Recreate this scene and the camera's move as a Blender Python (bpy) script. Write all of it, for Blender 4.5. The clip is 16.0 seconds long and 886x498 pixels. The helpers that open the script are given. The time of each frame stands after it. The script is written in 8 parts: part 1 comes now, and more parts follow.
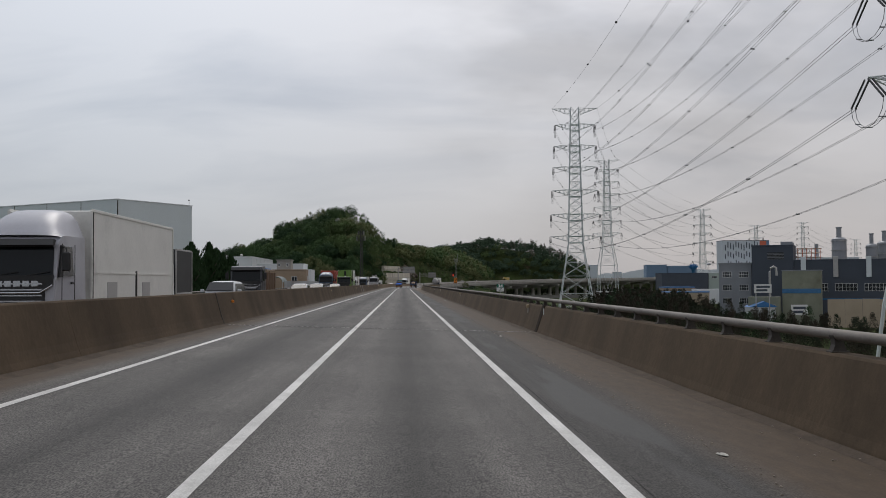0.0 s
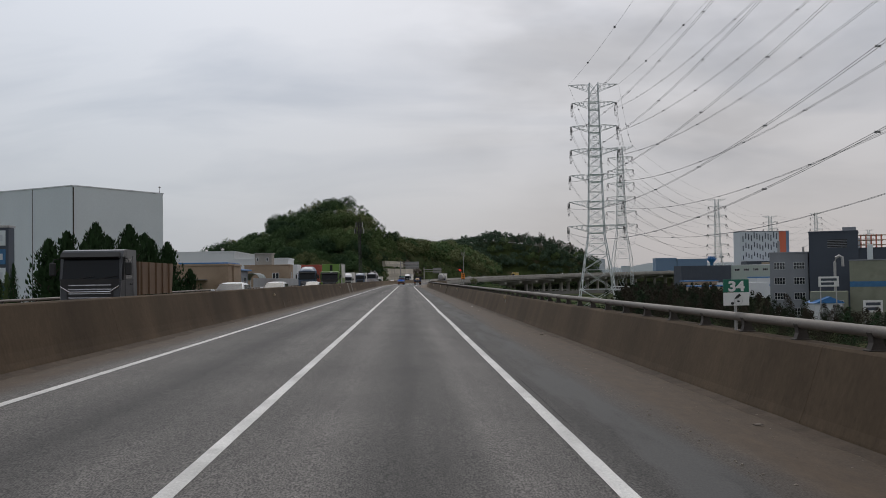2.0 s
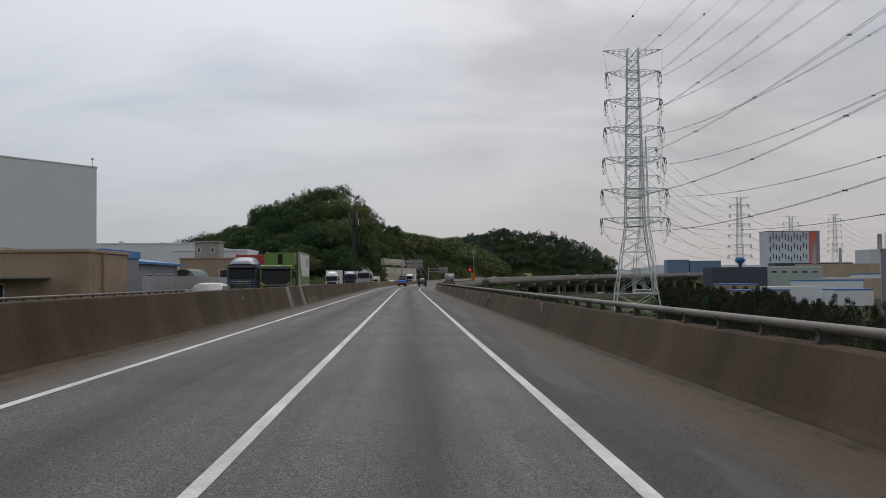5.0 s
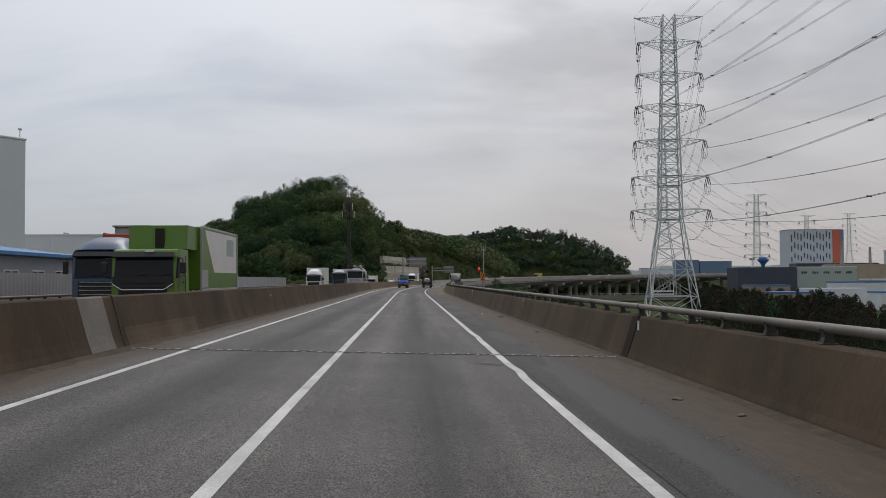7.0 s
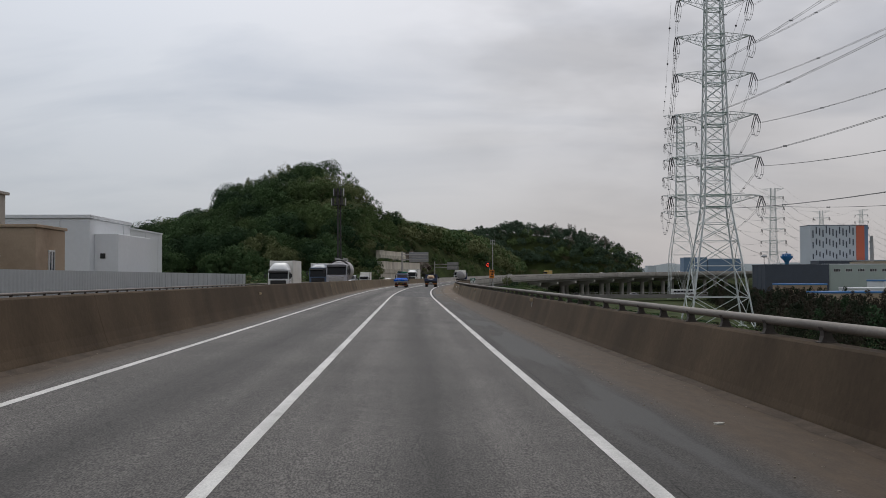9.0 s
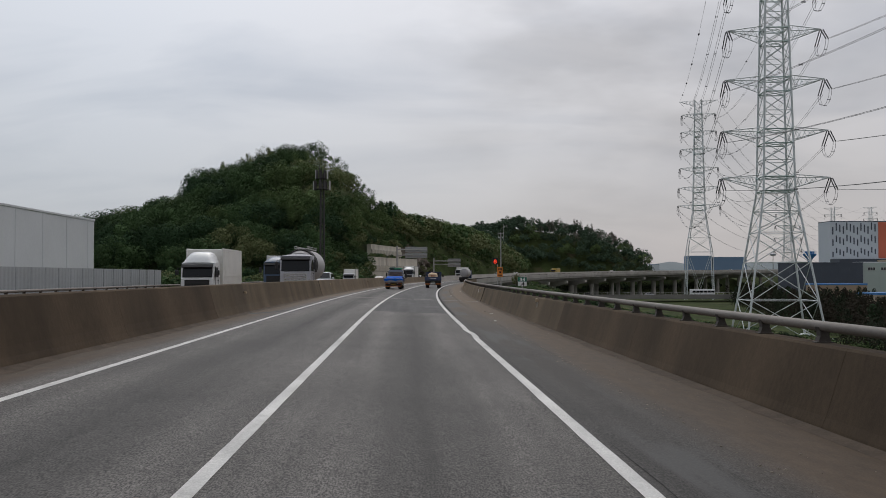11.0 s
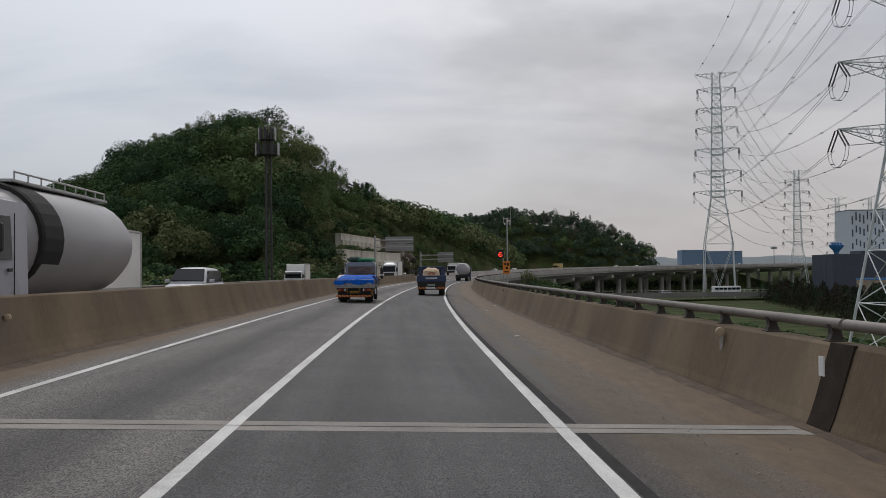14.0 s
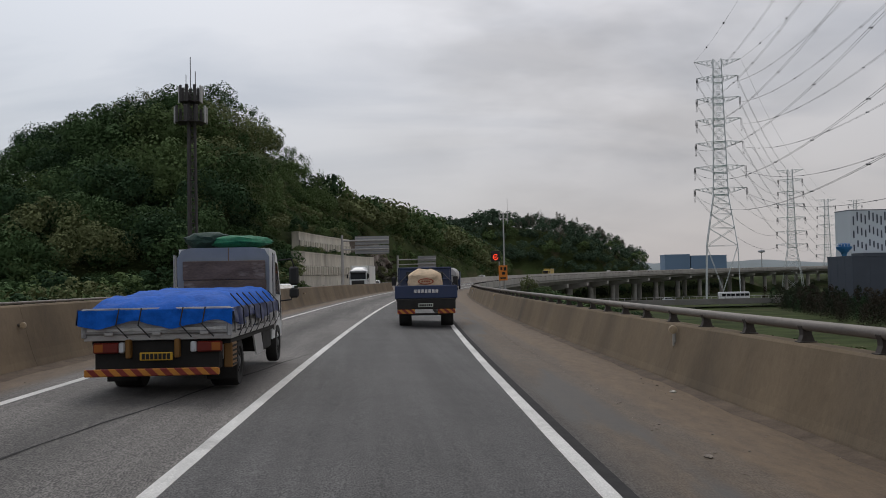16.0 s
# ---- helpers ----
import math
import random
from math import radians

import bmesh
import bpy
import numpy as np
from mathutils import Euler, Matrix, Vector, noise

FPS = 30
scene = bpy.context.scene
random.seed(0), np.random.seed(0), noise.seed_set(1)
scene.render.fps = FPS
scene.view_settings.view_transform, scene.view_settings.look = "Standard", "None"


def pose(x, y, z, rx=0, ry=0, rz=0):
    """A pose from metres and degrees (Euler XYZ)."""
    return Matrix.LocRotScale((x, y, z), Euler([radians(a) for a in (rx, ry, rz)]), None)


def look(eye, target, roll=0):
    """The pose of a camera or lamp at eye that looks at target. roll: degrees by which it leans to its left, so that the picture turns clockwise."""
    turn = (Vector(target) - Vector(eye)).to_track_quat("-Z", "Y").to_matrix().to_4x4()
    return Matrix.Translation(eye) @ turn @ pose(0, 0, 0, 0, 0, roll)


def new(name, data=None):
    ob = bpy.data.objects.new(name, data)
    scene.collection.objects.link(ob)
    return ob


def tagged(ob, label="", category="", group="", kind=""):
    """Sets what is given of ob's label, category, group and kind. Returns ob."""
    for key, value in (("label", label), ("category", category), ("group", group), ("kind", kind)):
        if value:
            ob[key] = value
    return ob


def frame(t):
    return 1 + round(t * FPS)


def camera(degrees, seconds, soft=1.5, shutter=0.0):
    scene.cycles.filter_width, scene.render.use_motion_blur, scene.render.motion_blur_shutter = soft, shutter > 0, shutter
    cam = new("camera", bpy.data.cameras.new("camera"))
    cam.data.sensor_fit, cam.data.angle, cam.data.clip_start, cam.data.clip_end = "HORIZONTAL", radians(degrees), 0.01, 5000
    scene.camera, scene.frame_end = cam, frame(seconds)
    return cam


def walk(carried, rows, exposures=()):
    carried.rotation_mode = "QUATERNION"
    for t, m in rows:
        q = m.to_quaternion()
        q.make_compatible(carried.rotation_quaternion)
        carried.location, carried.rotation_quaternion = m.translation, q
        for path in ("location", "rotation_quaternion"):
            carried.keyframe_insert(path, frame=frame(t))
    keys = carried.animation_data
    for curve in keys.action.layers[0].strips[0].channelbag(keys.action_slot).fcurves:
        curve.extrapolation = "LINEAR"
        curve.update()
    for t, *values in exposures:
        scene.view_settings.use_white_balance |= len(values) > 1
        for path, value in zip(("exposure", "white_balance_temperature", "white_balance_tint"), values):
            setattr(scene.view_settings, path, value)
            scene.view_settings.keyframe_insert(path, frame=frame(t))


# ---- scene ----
cam = camera(48.79, 16.0, soft=0.9)
PATH = [
    (0, (-0.138, 1.493, 1.62), (-0.056, 3.490, 1.689), -0.3),
    (0.5, (-0.057, 10.743, 1.62), (0.030, 12.740, 1.683), -0.3),
    (1, (0.012, 20.090, 1.62), (0.102, 22.087, 1.686), -0.6),
    (1.5, (0.026, 29.313, 1.62), (0.110, 31.310, 1.679), -0.8),
    (2, (-0.003, 38.617, 1.62), (0.073, 40.615, 1.681), -0.9),
    (2.5, (-0.041, 47.896, 1.62), (0.029, 49.894, 1.678), -0.9),
    (3, (-0.099, 57.268, 1.62), (-0.029, 59.266, 1.678), -0.8),
    (3.5, (-0.116, 66.630, 1.62), (-0.047, 68.628, 1.683), -0.6),
    (4, (-0.136, 75.999, 1.62), (-0.063, 77.997, 1.683), -0.6),
    (6.5, (-0.269, 123.144, 1.62), (-0.200, 125.142, 1.682), -0.3),
    (7, (-0.284, 132.661, 1.62), (-0.215, 134.659, 1.683), -0.3),
    (7.5, (-0.303, 142.148, 1.62), (-0.234, 144.146, 1.684), -0.5),
    (8, (-0.309, 151.639, 1.62), (-0.240, 153.637, 1.681), -0.4),
    (8.5, (-0.291, 161.145, 1.62), (-0.224, 163.143, 1.674), -0.3),
    (9, (-0.269, 170.674, 1.62), (-0.200, 172.672, 1.678), -0.2),
    (11.5, (-0.171, 218.348, 1.62), (-0.093, 220.346, 1.674), -0.1),
    (12, (-0.113, 227.844, 1.62), (-0.032, 229.842, 1.677), -0.2),
    (12.5, (-0.099, 237.315, 1.62), (-0.013, 239.312, 1.674), -0.4),
    (13, (-0.071, 246.775, 1.62), (0.022, 248.772, 1.673), -0.4),
    (13.5, (0.009, 256.237, 1.62), (0.110, 258.234, 1.673), -0.6),
    (14, (0.187, 265.657, 1.62), (0.300, 267.653, 1.669), -0.6),
    (14.5, (0.444, 275.037, 1.62), (0.569, 277.033, 1.671), -0.7),
    (15, (0.694, 284.420, 1.62), (0.835, 286.414, 1.678), -0.7),
    (15.5, (0.945, 293.818, 1.62), (1.097, 295.811, 1.680), -0.9),
    (16, (1.219, 303.144, 1.62), (1.381, 305.137, 1.683), -1.1),
]
walk(cam, [(t, look(eye, target, roll)) for t, eye, target, roll in PATH])

# ---- light: overcast sky, one wide sun ----
SUN_EL, SUN_ROT = radians(50), radians(-5)
world = bpy.data.worlds.new("overcast_sky")
scene.world = world
world.use_nodes = True
wn, wl = world.node_tree.nodes, world.node_tree.links
wn.clear()
w_out = wn.new("ShaderNodeOutputWorld")
w_bg = wn.new("ShaderNodeBackground")
w_bg.inputs["Strength"].default_value = 0.097
w_sky = wn.new("ShaderNodeTexSky")
w_sky.sky_type, w_sky.sun_disc = "NISHITA", False
w_sky.sun_elevation, w_sky.sun_rotation = SUN_EL, SUN_ROT
w_sky.air_density, w_sky.dust_density = 1.0, 3.0
w_tc = wn.new("ShaderNodeTexCoord")
w_sep = wn.new("ShaderNodeSeparateXYZ")
wl.new(w_tc.outputs["Generated"], w_sep.inputs[0])


def w_math(op, a, b, clamp=False):
    n = wn.new("ShaderNodeMath")
    n.operation, n.use_clamp = op, clamp
    for sock, v in zip(n.inputs, (a, b)):
        if isinstance(v, (int, float)):
            sock.default_value = v
        else:
            wl.new(v, sock)
    return n.outputs[0]


# the cloud layer lies on a level sheet, so clouds flatten towards the horizon
w_h = w_math("ADD", w_math("MAXIMUM", w_sep.outputs["Z"], 0.0), 0.3)
w_comb = wn.new("ShaderNodeCombineXYZ")
wl.new(w_math("DIVIDE", w_sep.outputs["X"], w_h), w_comb.inputs[0])
wl.new(w_math("DIVIDE", w_sep.outputs["Y"], w_h), w_comb.inputs[1])
w_map = wn.new("ShaderNodeMapping")
w_map.inputs["Location"].default_value = (3.1, 0.4, 0.0)
w_map.inputs["Scale"].default_value = (1.2, 2.3, 1.0)
wl.new(w_comb.outputs[0], w_map.inputs[0])
w_n1 = wn.new("ShaderNodeTexNoise")
w_n1.inputs["Scale"].default_value, w_n1.inputs["Detail"].default_value, w_n1.inputs["Roughness"].default_value = 1.1, 5.0, 0.5
w_n1.inputs["Distortion"].default_value = 0.5
wl.new(w_map.outputs[0], w_n1.inputs["Vector"])
w_ramp = wn.new("ShaderNodeValToRGB")
w_ramp.color_ramp.elements[0].position, w_ramp.color_ramp.elements[0].color = 0.34, (5.6, 5.95, 6.6, 1)
w_ramp.color_ramp.elements[1].position, w_ramp.color_ramp.elements[1].color = 0.56, (7.6, 7.75, 8.15, 1)
wl.new(w_n1.outputs["Fac"], w_ramp.inputs[0])
# a pale haze band near the horizon
w_haze = wn.new("ShaderNodeMixRGB")
w_side = wn.new("ShaderNodeMixRGB")
w_side.inputs["Color1"].default_value, w_side.inputs["Color2"].default_value = (5.75, 6.05, 6.5, 1), (6.5, 6.35, 6.5, 1)
wl.new(w_math("MULTIPLY", w_math("ADD", w_sep.outputs["X"], 0.3), 1.7, True), w_side.inputs["Fac"])
wl.new(w_side.outputs[0], w_haze.inputs["Color2"])
wl.new(w_math("POWER", w_math("SUBTRACT", 1.0, w_math("MULTIPLY", w_sep.outputs["Z"], 3.2, True), True), 2.0), w_haze.inputs["Fac"])
wl.new(w_ramp.outputs[0], w_haze.inputs["Color1"])
w_mix = wn.new("ShaderNodeMixRGB")
w_mix.inputs["Fac"].default_value = 0.88
wl.new(w_sky.outputs[0], w_mix.inputs["Color1"])
wl.new(w_haze.outputs[0], w_mix.inputs["Color2"])
# the veiled sun brightens the cloud round it
w_dot = wn.new("ShaderNodeVectorMath")
w_dot.operation = "DOT_PRODUCT"
w_dot.inputs[1].default_value = (math.sin(SUN_ROT) * math.cos(SUN_EL), math.cos(SUN_ROT) * math.cos(SUN_EL), math.sin(SUN_EL))
wl.new(w_tc.outputs["Generated"], w_dot.inputs[0])
w_glow = w_math("ADD", w_math("MULTIPLY", w_math("POWER", w_math("MAXIMUM", w_dot.outputs["Value"], 0.0), 6.0), 0.9), 0.72)
# a darker bank of cloud high on the right
w_bank = wn.new("ShaderNodeVectorMath")
w_bank.operation = "DOT_PRODUCT"
w_bank.inputs[1].default_value = (0.234, 0.937, 0.259)
wl.new(w_tc.outputs["Generated"], w_bank.inputs[0])
w_n2 = wn.new("ShaderNodeTexNoise")
w_n2.inputs["Scale"].default_value, w_n2.inputs["Detail"].default_value = 9.0, 4.0
w_squash = wn.new("ShaderNodeMapping")
w_squash.inputs["Scale"].default_value = (0.6, 0.6, 1.7)
wl.new(w_tc.outputs["Generated"], w_squash.inputs[0])
wl.new(w_squash.outputs[0], w_n2.inputs["Vector"])
w_near = w_math("MULTIPLY", w_math("SUBTRACT", w_bank.outputs["Value"], 0.958), 26.0, True)
w_lump = w_math("MULTIPLY", w_math("SUBTRACT", w_n2.outputs["Fac"], 0.38), 4.0, True)
w_shade = w_math("SUBTRACT", 1.0, w_math("MULTIPLY", w_math("MULTIPLY", w_near, w_lump), 0.24))
w_glow = w_math("MULTIPLY", w_math("MULTIPLY", w_glow, w_shade), 1.03)
w_fin = wn.new("ShaderNodeVectorMath")
w_fin.operation = "SCALE"
wl.new(w_mix.outputs[0], w_fin.inputs[0])
wl.new(w_glow, w_fin.inputs["Scale"])
# cooler towards the left of the road, warmer towards the right
w_tint, w_cast = wn.new("ShaderNodeMixRGB"), wn.new("ShaderNodeVectorMath")
w_tint.inputs["Color1"].default_value, w_tint.inputs["Color2"].default_value = (0.975, 1.0, 1.03, 1), (1.03, 1.0, 0.985, 1)
wl.new(w_math("MULTIPLY", w_math("ADD", w_sep.outputs["X"], 0.28), 1.8, True), w_tint.inputs["Fac"])
w_cast.operation = "MULTIPLY"
wl.new(w_fin.outputs[0], w_cast.inputs[0])
wl.new(w_tint.outputs[0], w_cast.inputs[1])
wl.new(w_cast.outputs[0], w_bg.inputs["Color"])
wl.new(w_bg.outputs[0], w_out.inputs["Surface"])

sun = new("sun", bpy.data.lights.new("sun", "SUN"))
sun.data.energy, sun.data.angle, sun.data.color = 0.7, radians(22), (1.0, 0.96, 0.9)
sun.matrix_basis = look((0, 0, 0), (-math.sin(SUN_ROT) * math.cos(SUN_EL), -math.cos(SUN_ROT) * math.cos(SUN_EL), -math.sin(SUN_EL)))
sun.location = (0, 0, 200)
scene.view_settings.exposure = 0.0

# ---- materials ----
def material(name, base, rough=0.8, metal=0.0, vary=0.12, scale=3.0, fine=40.0, bump=0.0, dirt=None, dirt_at=(0.5, 0.7), each=0.0, spec=0.5, stretch=(1, 1, 1)):
    """A surface with colour variation at a coarse and a fine scale, optional stains and relief."""
    m = bpy.data.materials.new(name)
    m.use_nodes = True
    n, l = m.node_tree.nodes, m.node_tree.links
    b = n["Principled BSDF"]
    b.inputs["Roughness"].default_value, b.inputs["Metallic"].default_value = rough, metal
    b.inputs["Specular IOR Level"].default_value = spec
    tc, mp = n.new("ShaderNodeTexCoord"), n.new("ShaderNodeMapping")
    mp.inputs["Scale"].default_value = stretch
    l.new(tc.outputs["Object"], mp.inputs[0])
    coarse, grain = n.new("ShaderNodeTexNoise"), n.new("ShaderNodeTexNoise")
    for t, s, d in ((coarse, scale, 5.0), (grain, fine, 3.0)):
        t.inputs["Scale"].default_value, t.inputs["Detail"].default_value = s, d
        l.new(mp.outputs[0], t.inputs["Vector"])
    add = n.new("ShaderNodeMath")
    add.operation = "MULTIPLY_ADD"
    add.inputs[1].default_value = 0.6
    l.new(grain.outputs["Fac"], add.inputs[0])
    l.new(coarse.outputs["Fac"], add.inputs[2])
    rng = n.new("ShaderNodeMapRange")
    rng.inputs["From Min"].default_value, rng.inputs["From Max"].default_value = 0.45, 1.15
    rng.inputs["To Min"].default_value, rng.inputs["To Max"].default_value = 1 - 1.6 * vary, 1 + 1.6 * vary
    l.new(add.outputs[0], rng.inputs["Value"])
    fac = rng.outputs[0]
    if each:
        info, er, mul = n.new("ShaderNodeObjectInfo"), n.new("ShaderNodeMapRange"), n.new("ShaderNodeMath")
        er.inputs["To Min"].default_value, er.inputs["To Max"].default_value = 1 - each, 1 + each
        l.new(info.outputs["Random"], er.inputs["Value"])
        mul.operation = "MULTIPLY"
        l.new(fac, mul.inputs[0])
        l.new(er.outputs[0], mul.inputs[1])
        fac = mul.outputs[0]
    col = n.new("ShaderNodeVectorMath")
    col.operation = "SCALE"
    col.inputs[0].default_value = base
    l.new(fac, col.inputs["Scale"])
    out = col.outputs[0]
    if dirt:
        dn, dr, mix = n.new("ShaderNodeTexNoise"), n.new("ShaderNodeMapRange"), n.new("ShaderNodeMixRGB")
        dn.inputs["Scale"].default_value, dn.inputs["Detail"].default_value = scale * 0.6, 8.0
        dn.inputs["Roughness"].default_value = 0.65
        l.new(mp.outputs[0], dn.inputs["Vector"])
        dr.inputs["From Min"].default_value, dr.inputs["From Max"].default_value = dirt_at
        l.new(dn.outputs["Fac"], dr.inputs["Value"])
        l.new(dr.outputs[0], mix.inputs["Fac"])
        l.new(out, mix.inputs["Color1"])
        mix.inputs["Color2"].default_value = (*dirt, 1)
        out = mix.outputs[0]
    l.new(out, b.inputs["Base Color"])
    if bump:
        bp = n.new("ShaderNodeBump")
        bp.inputs["Strength"].default_value, bp.inputs["Distance"].default_value = 0.6, bump
        l.new(add.outputs[0], bp.inputs["Height"])
        l.new(bp.outputs[0], b.inputs["Normal"])
    return m


def glow(name, colour, strength):
    m = material(name, colour, 0.5)
    b = m.node_tree.nodes["Principled BSDF"]
    b.inputs["Emission Color"].default_value, b.inputs["Emission Strength"].default_value = (*colour, 1), strength
    return m


M_ASPHALT = material("asphalt", (0.096, 0.0892, 0.083), 0.78, vary=0.16, scale=0.35, fine=22, bump=0.003, spec=0.3)
M_ASPHALT_NEW = material("fresh_asphalt", (0.055, 0.053, 0.053), 0.75, vary=0.18, scale=0.5, fine=24, bump=0.003, spec=0.3)
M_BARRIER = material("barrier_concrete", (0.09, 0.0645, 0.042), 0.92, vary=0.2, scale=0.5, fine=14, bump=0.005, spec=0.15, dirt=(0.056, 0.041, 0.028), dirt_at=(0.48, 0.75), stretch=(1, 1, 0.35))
M_BARRIER_LIGHT = material("barrier_concrete_light", (0.182, 0.138, 0.092), 0.92, spec=0.15, vary=0.14, scale=0.5, fine=14, bump=0.004, dirt=(0.12, 0.1, 0.078), dirt_at=(0.48, 0.75), stretch=(1, 1, 0.35))
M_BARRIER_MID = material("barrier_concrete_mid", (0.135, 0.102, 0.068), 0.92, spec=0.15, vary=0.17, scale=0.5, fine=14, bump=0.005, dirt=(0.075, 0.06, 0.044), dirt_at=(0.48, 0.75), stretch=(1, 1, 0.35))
M_BARRIER_PALE = material("barrier_concrete_patch", (0.19, 0.17, 0.147), 0.9, vary=0.14, scale=1.0, fine=14, bump=0.003)
M_CONCRETE = material("pale_concrete", (0.36, 0.34, 0.31), 0.9, vary=0.13, scale=0.25, fine=6, bump=0.005, dirt=(0.2, 0.185, 0.165), dirt_at=(0.52, 0.8))
M_CONCRETE_DARK = material("weathered_concrete", (0.2, 0.19, 0.175), 0.9, vary=0.15, scale=0.2, fine=5, bump=0.005)
M_STEEL = material("galvanised_steel", (0.42, 0.41, 0.4), 0.55, 0.35, vary=0.1, scale=1.5, fine=30)
M_RAIL = material("rail_paint", (0.185, 0.163, 0.142), 0.6, 0.2, vary=0.14, scale=0.8, fine=25, dirt=(0.13, 0.11, 0.09), dirt_at=(0.5, 0.8))
M_RAIL_POST = material("rail_post_rust", (0.055, 0.046, 0.04), 0.75, 0.2, vary=0.2, scale=5, fine=40)
M_PYLON = material("pylon_galvanised", (0.62, 0.65, 0.65), 0.6, 0.15, vary=0.07, scale=0.4, fine=5)
M_PYLON_JOINT = material("pylon_gusset_green", (0.33, 0.42, 0.39), 0.6, 0.1, vary=0.1)
M_INSULATOR = material("dark_porcelain", (0.03, 0.03, 0.032), 0.35, vary=0.1)
M_WIRE = material("conductor_aluminium", (0.2, 0.2, 0.21), 0.6, 0.3, vary=0.05)
M_LINE = material("road_paint", (0.62, 0.61, 0.585), 0.75, vary=0.1, scale=1.5, fine=45, bump=0.002, dirt=(0.3, 0.29, 0.275), dirt_at=(0.56, 0.82))
M_DARK = material("dark_gap", (0.02, 0.019, 0.018), 0.9, vary=0.1)
M_WHITE = material("white_paint", (0.72, 0.72, 0.71), 0.5, vary=0.05, scale=0.6)
M_WHITE_CLAD = material("white_cladding", (0.68, 0.7, 0.72), 0.55, vary=0.04, scale=0.15, fine=3)
M_GREY_CLAD = material("grey_cladding", (0.64, 0.69, 0.71), 0.55, vary=0.04, scale=0.1, fine=2)
M_FENCE = material("fence_sheet", (0.4, 0.42, 0.43), 0.6, 0.1, vary=0.08, scale=0.4, fine=6)
M_BLACK = material("black_plastic", (0.018, 0.018, 0.019), 0.6, vary=0.15)
M_RUBBER = material("tyre_rubber", (0.022, 0.021, 0.02), 0.9, vary=0.2, fine=30)
M_GLASS = material("window_glass", (0.02, 0.024, 0.028), 0.08, 0.0, vary=0.05, spec=0.8)
M_ORANGE = material("orange_sign", (0.72, 0.22, 0.02), 0.5, vary=0.06)
M_GREEN_SIGN = material("green_sign", (0.005, 0.14, 0.085), 0.45, vary=0.05)


def weathered(m, along, low, high, speck, grain=(1, 1, 1)):
    """Adds rain streaks that run down a wall, or speckle on asphalt, to a material's colour."""
    n, l = m.node_tree.nodes, m.node_tree.links
    b = n["Principled BSDF"]
    out = b.inputs["Base Color"].links[0].from_socket
    tc = n.new("ShaderNodeTexCoord")
    for stretch, scale, detail, f0, f1, t0, t1 in ((along, 1.0, 5.0, 0.36, 0.62, low, high), (grain, 72.0, 2.0, 0.34, 0.66, 1 - speck, 1 + speck), (grain, 14.0, 3.0, 0.35, 0.65, 1 - 0.15 * speck, 1 + 0.15 * speck)):
        mp, t, r, s = n.new("ShaderNodeMapping"), n.new("ShaderNodeTexNoise"), n.new("ShaderNodeMapRange"), n.new("ShaderNodeVectorMath")
        mp.inputs["Scale"].default_value = stretch
        l.new(tc.outputs["Object"], mp.inputs[0])
        l.new(mp.outputs[0], t.inputs["Vector"])
        t.inputs["Scale"].default_value, t.inputs["Detail"].default_value = scale, detail
        r.inputs["From Min"].default_value, r.inputs["From Max"].default_value = f0, f1
        r.inputs["To Min"].default_value, r.inputs["To Max"].default_value = t0, t1
        l.new(t.outputs["Fac"], r.inputs["Value"])
        s.operation = "SCALE"
        l.new(out, s.inputs[0])
        l.new(r.outputs[0], s.inputs["Scale"])
        out = s.outputs[0]
    l.new(out, b.inputs["Base Color"])


for m in (M_BARRIER, M_BARRIER_MID, M_BARRIER_LIGHT, M_BARRIER_PALE):
    weathered(m, (0.5, 0.42, 0.2), 0.8, 1.08, 0.13)
weathered(M_ASPHALT_NEW, (2.2, 0.07, 1), 0.8, 1.25, 0.6, (1, 0.34, 1))
weathered(M_LINE, (3, 0.4, 1), 0.82, 1.05, 0.14)
weathered(M_RAIL, (0.5, 0.5, 3), 0.75, 1.1, 0.1)

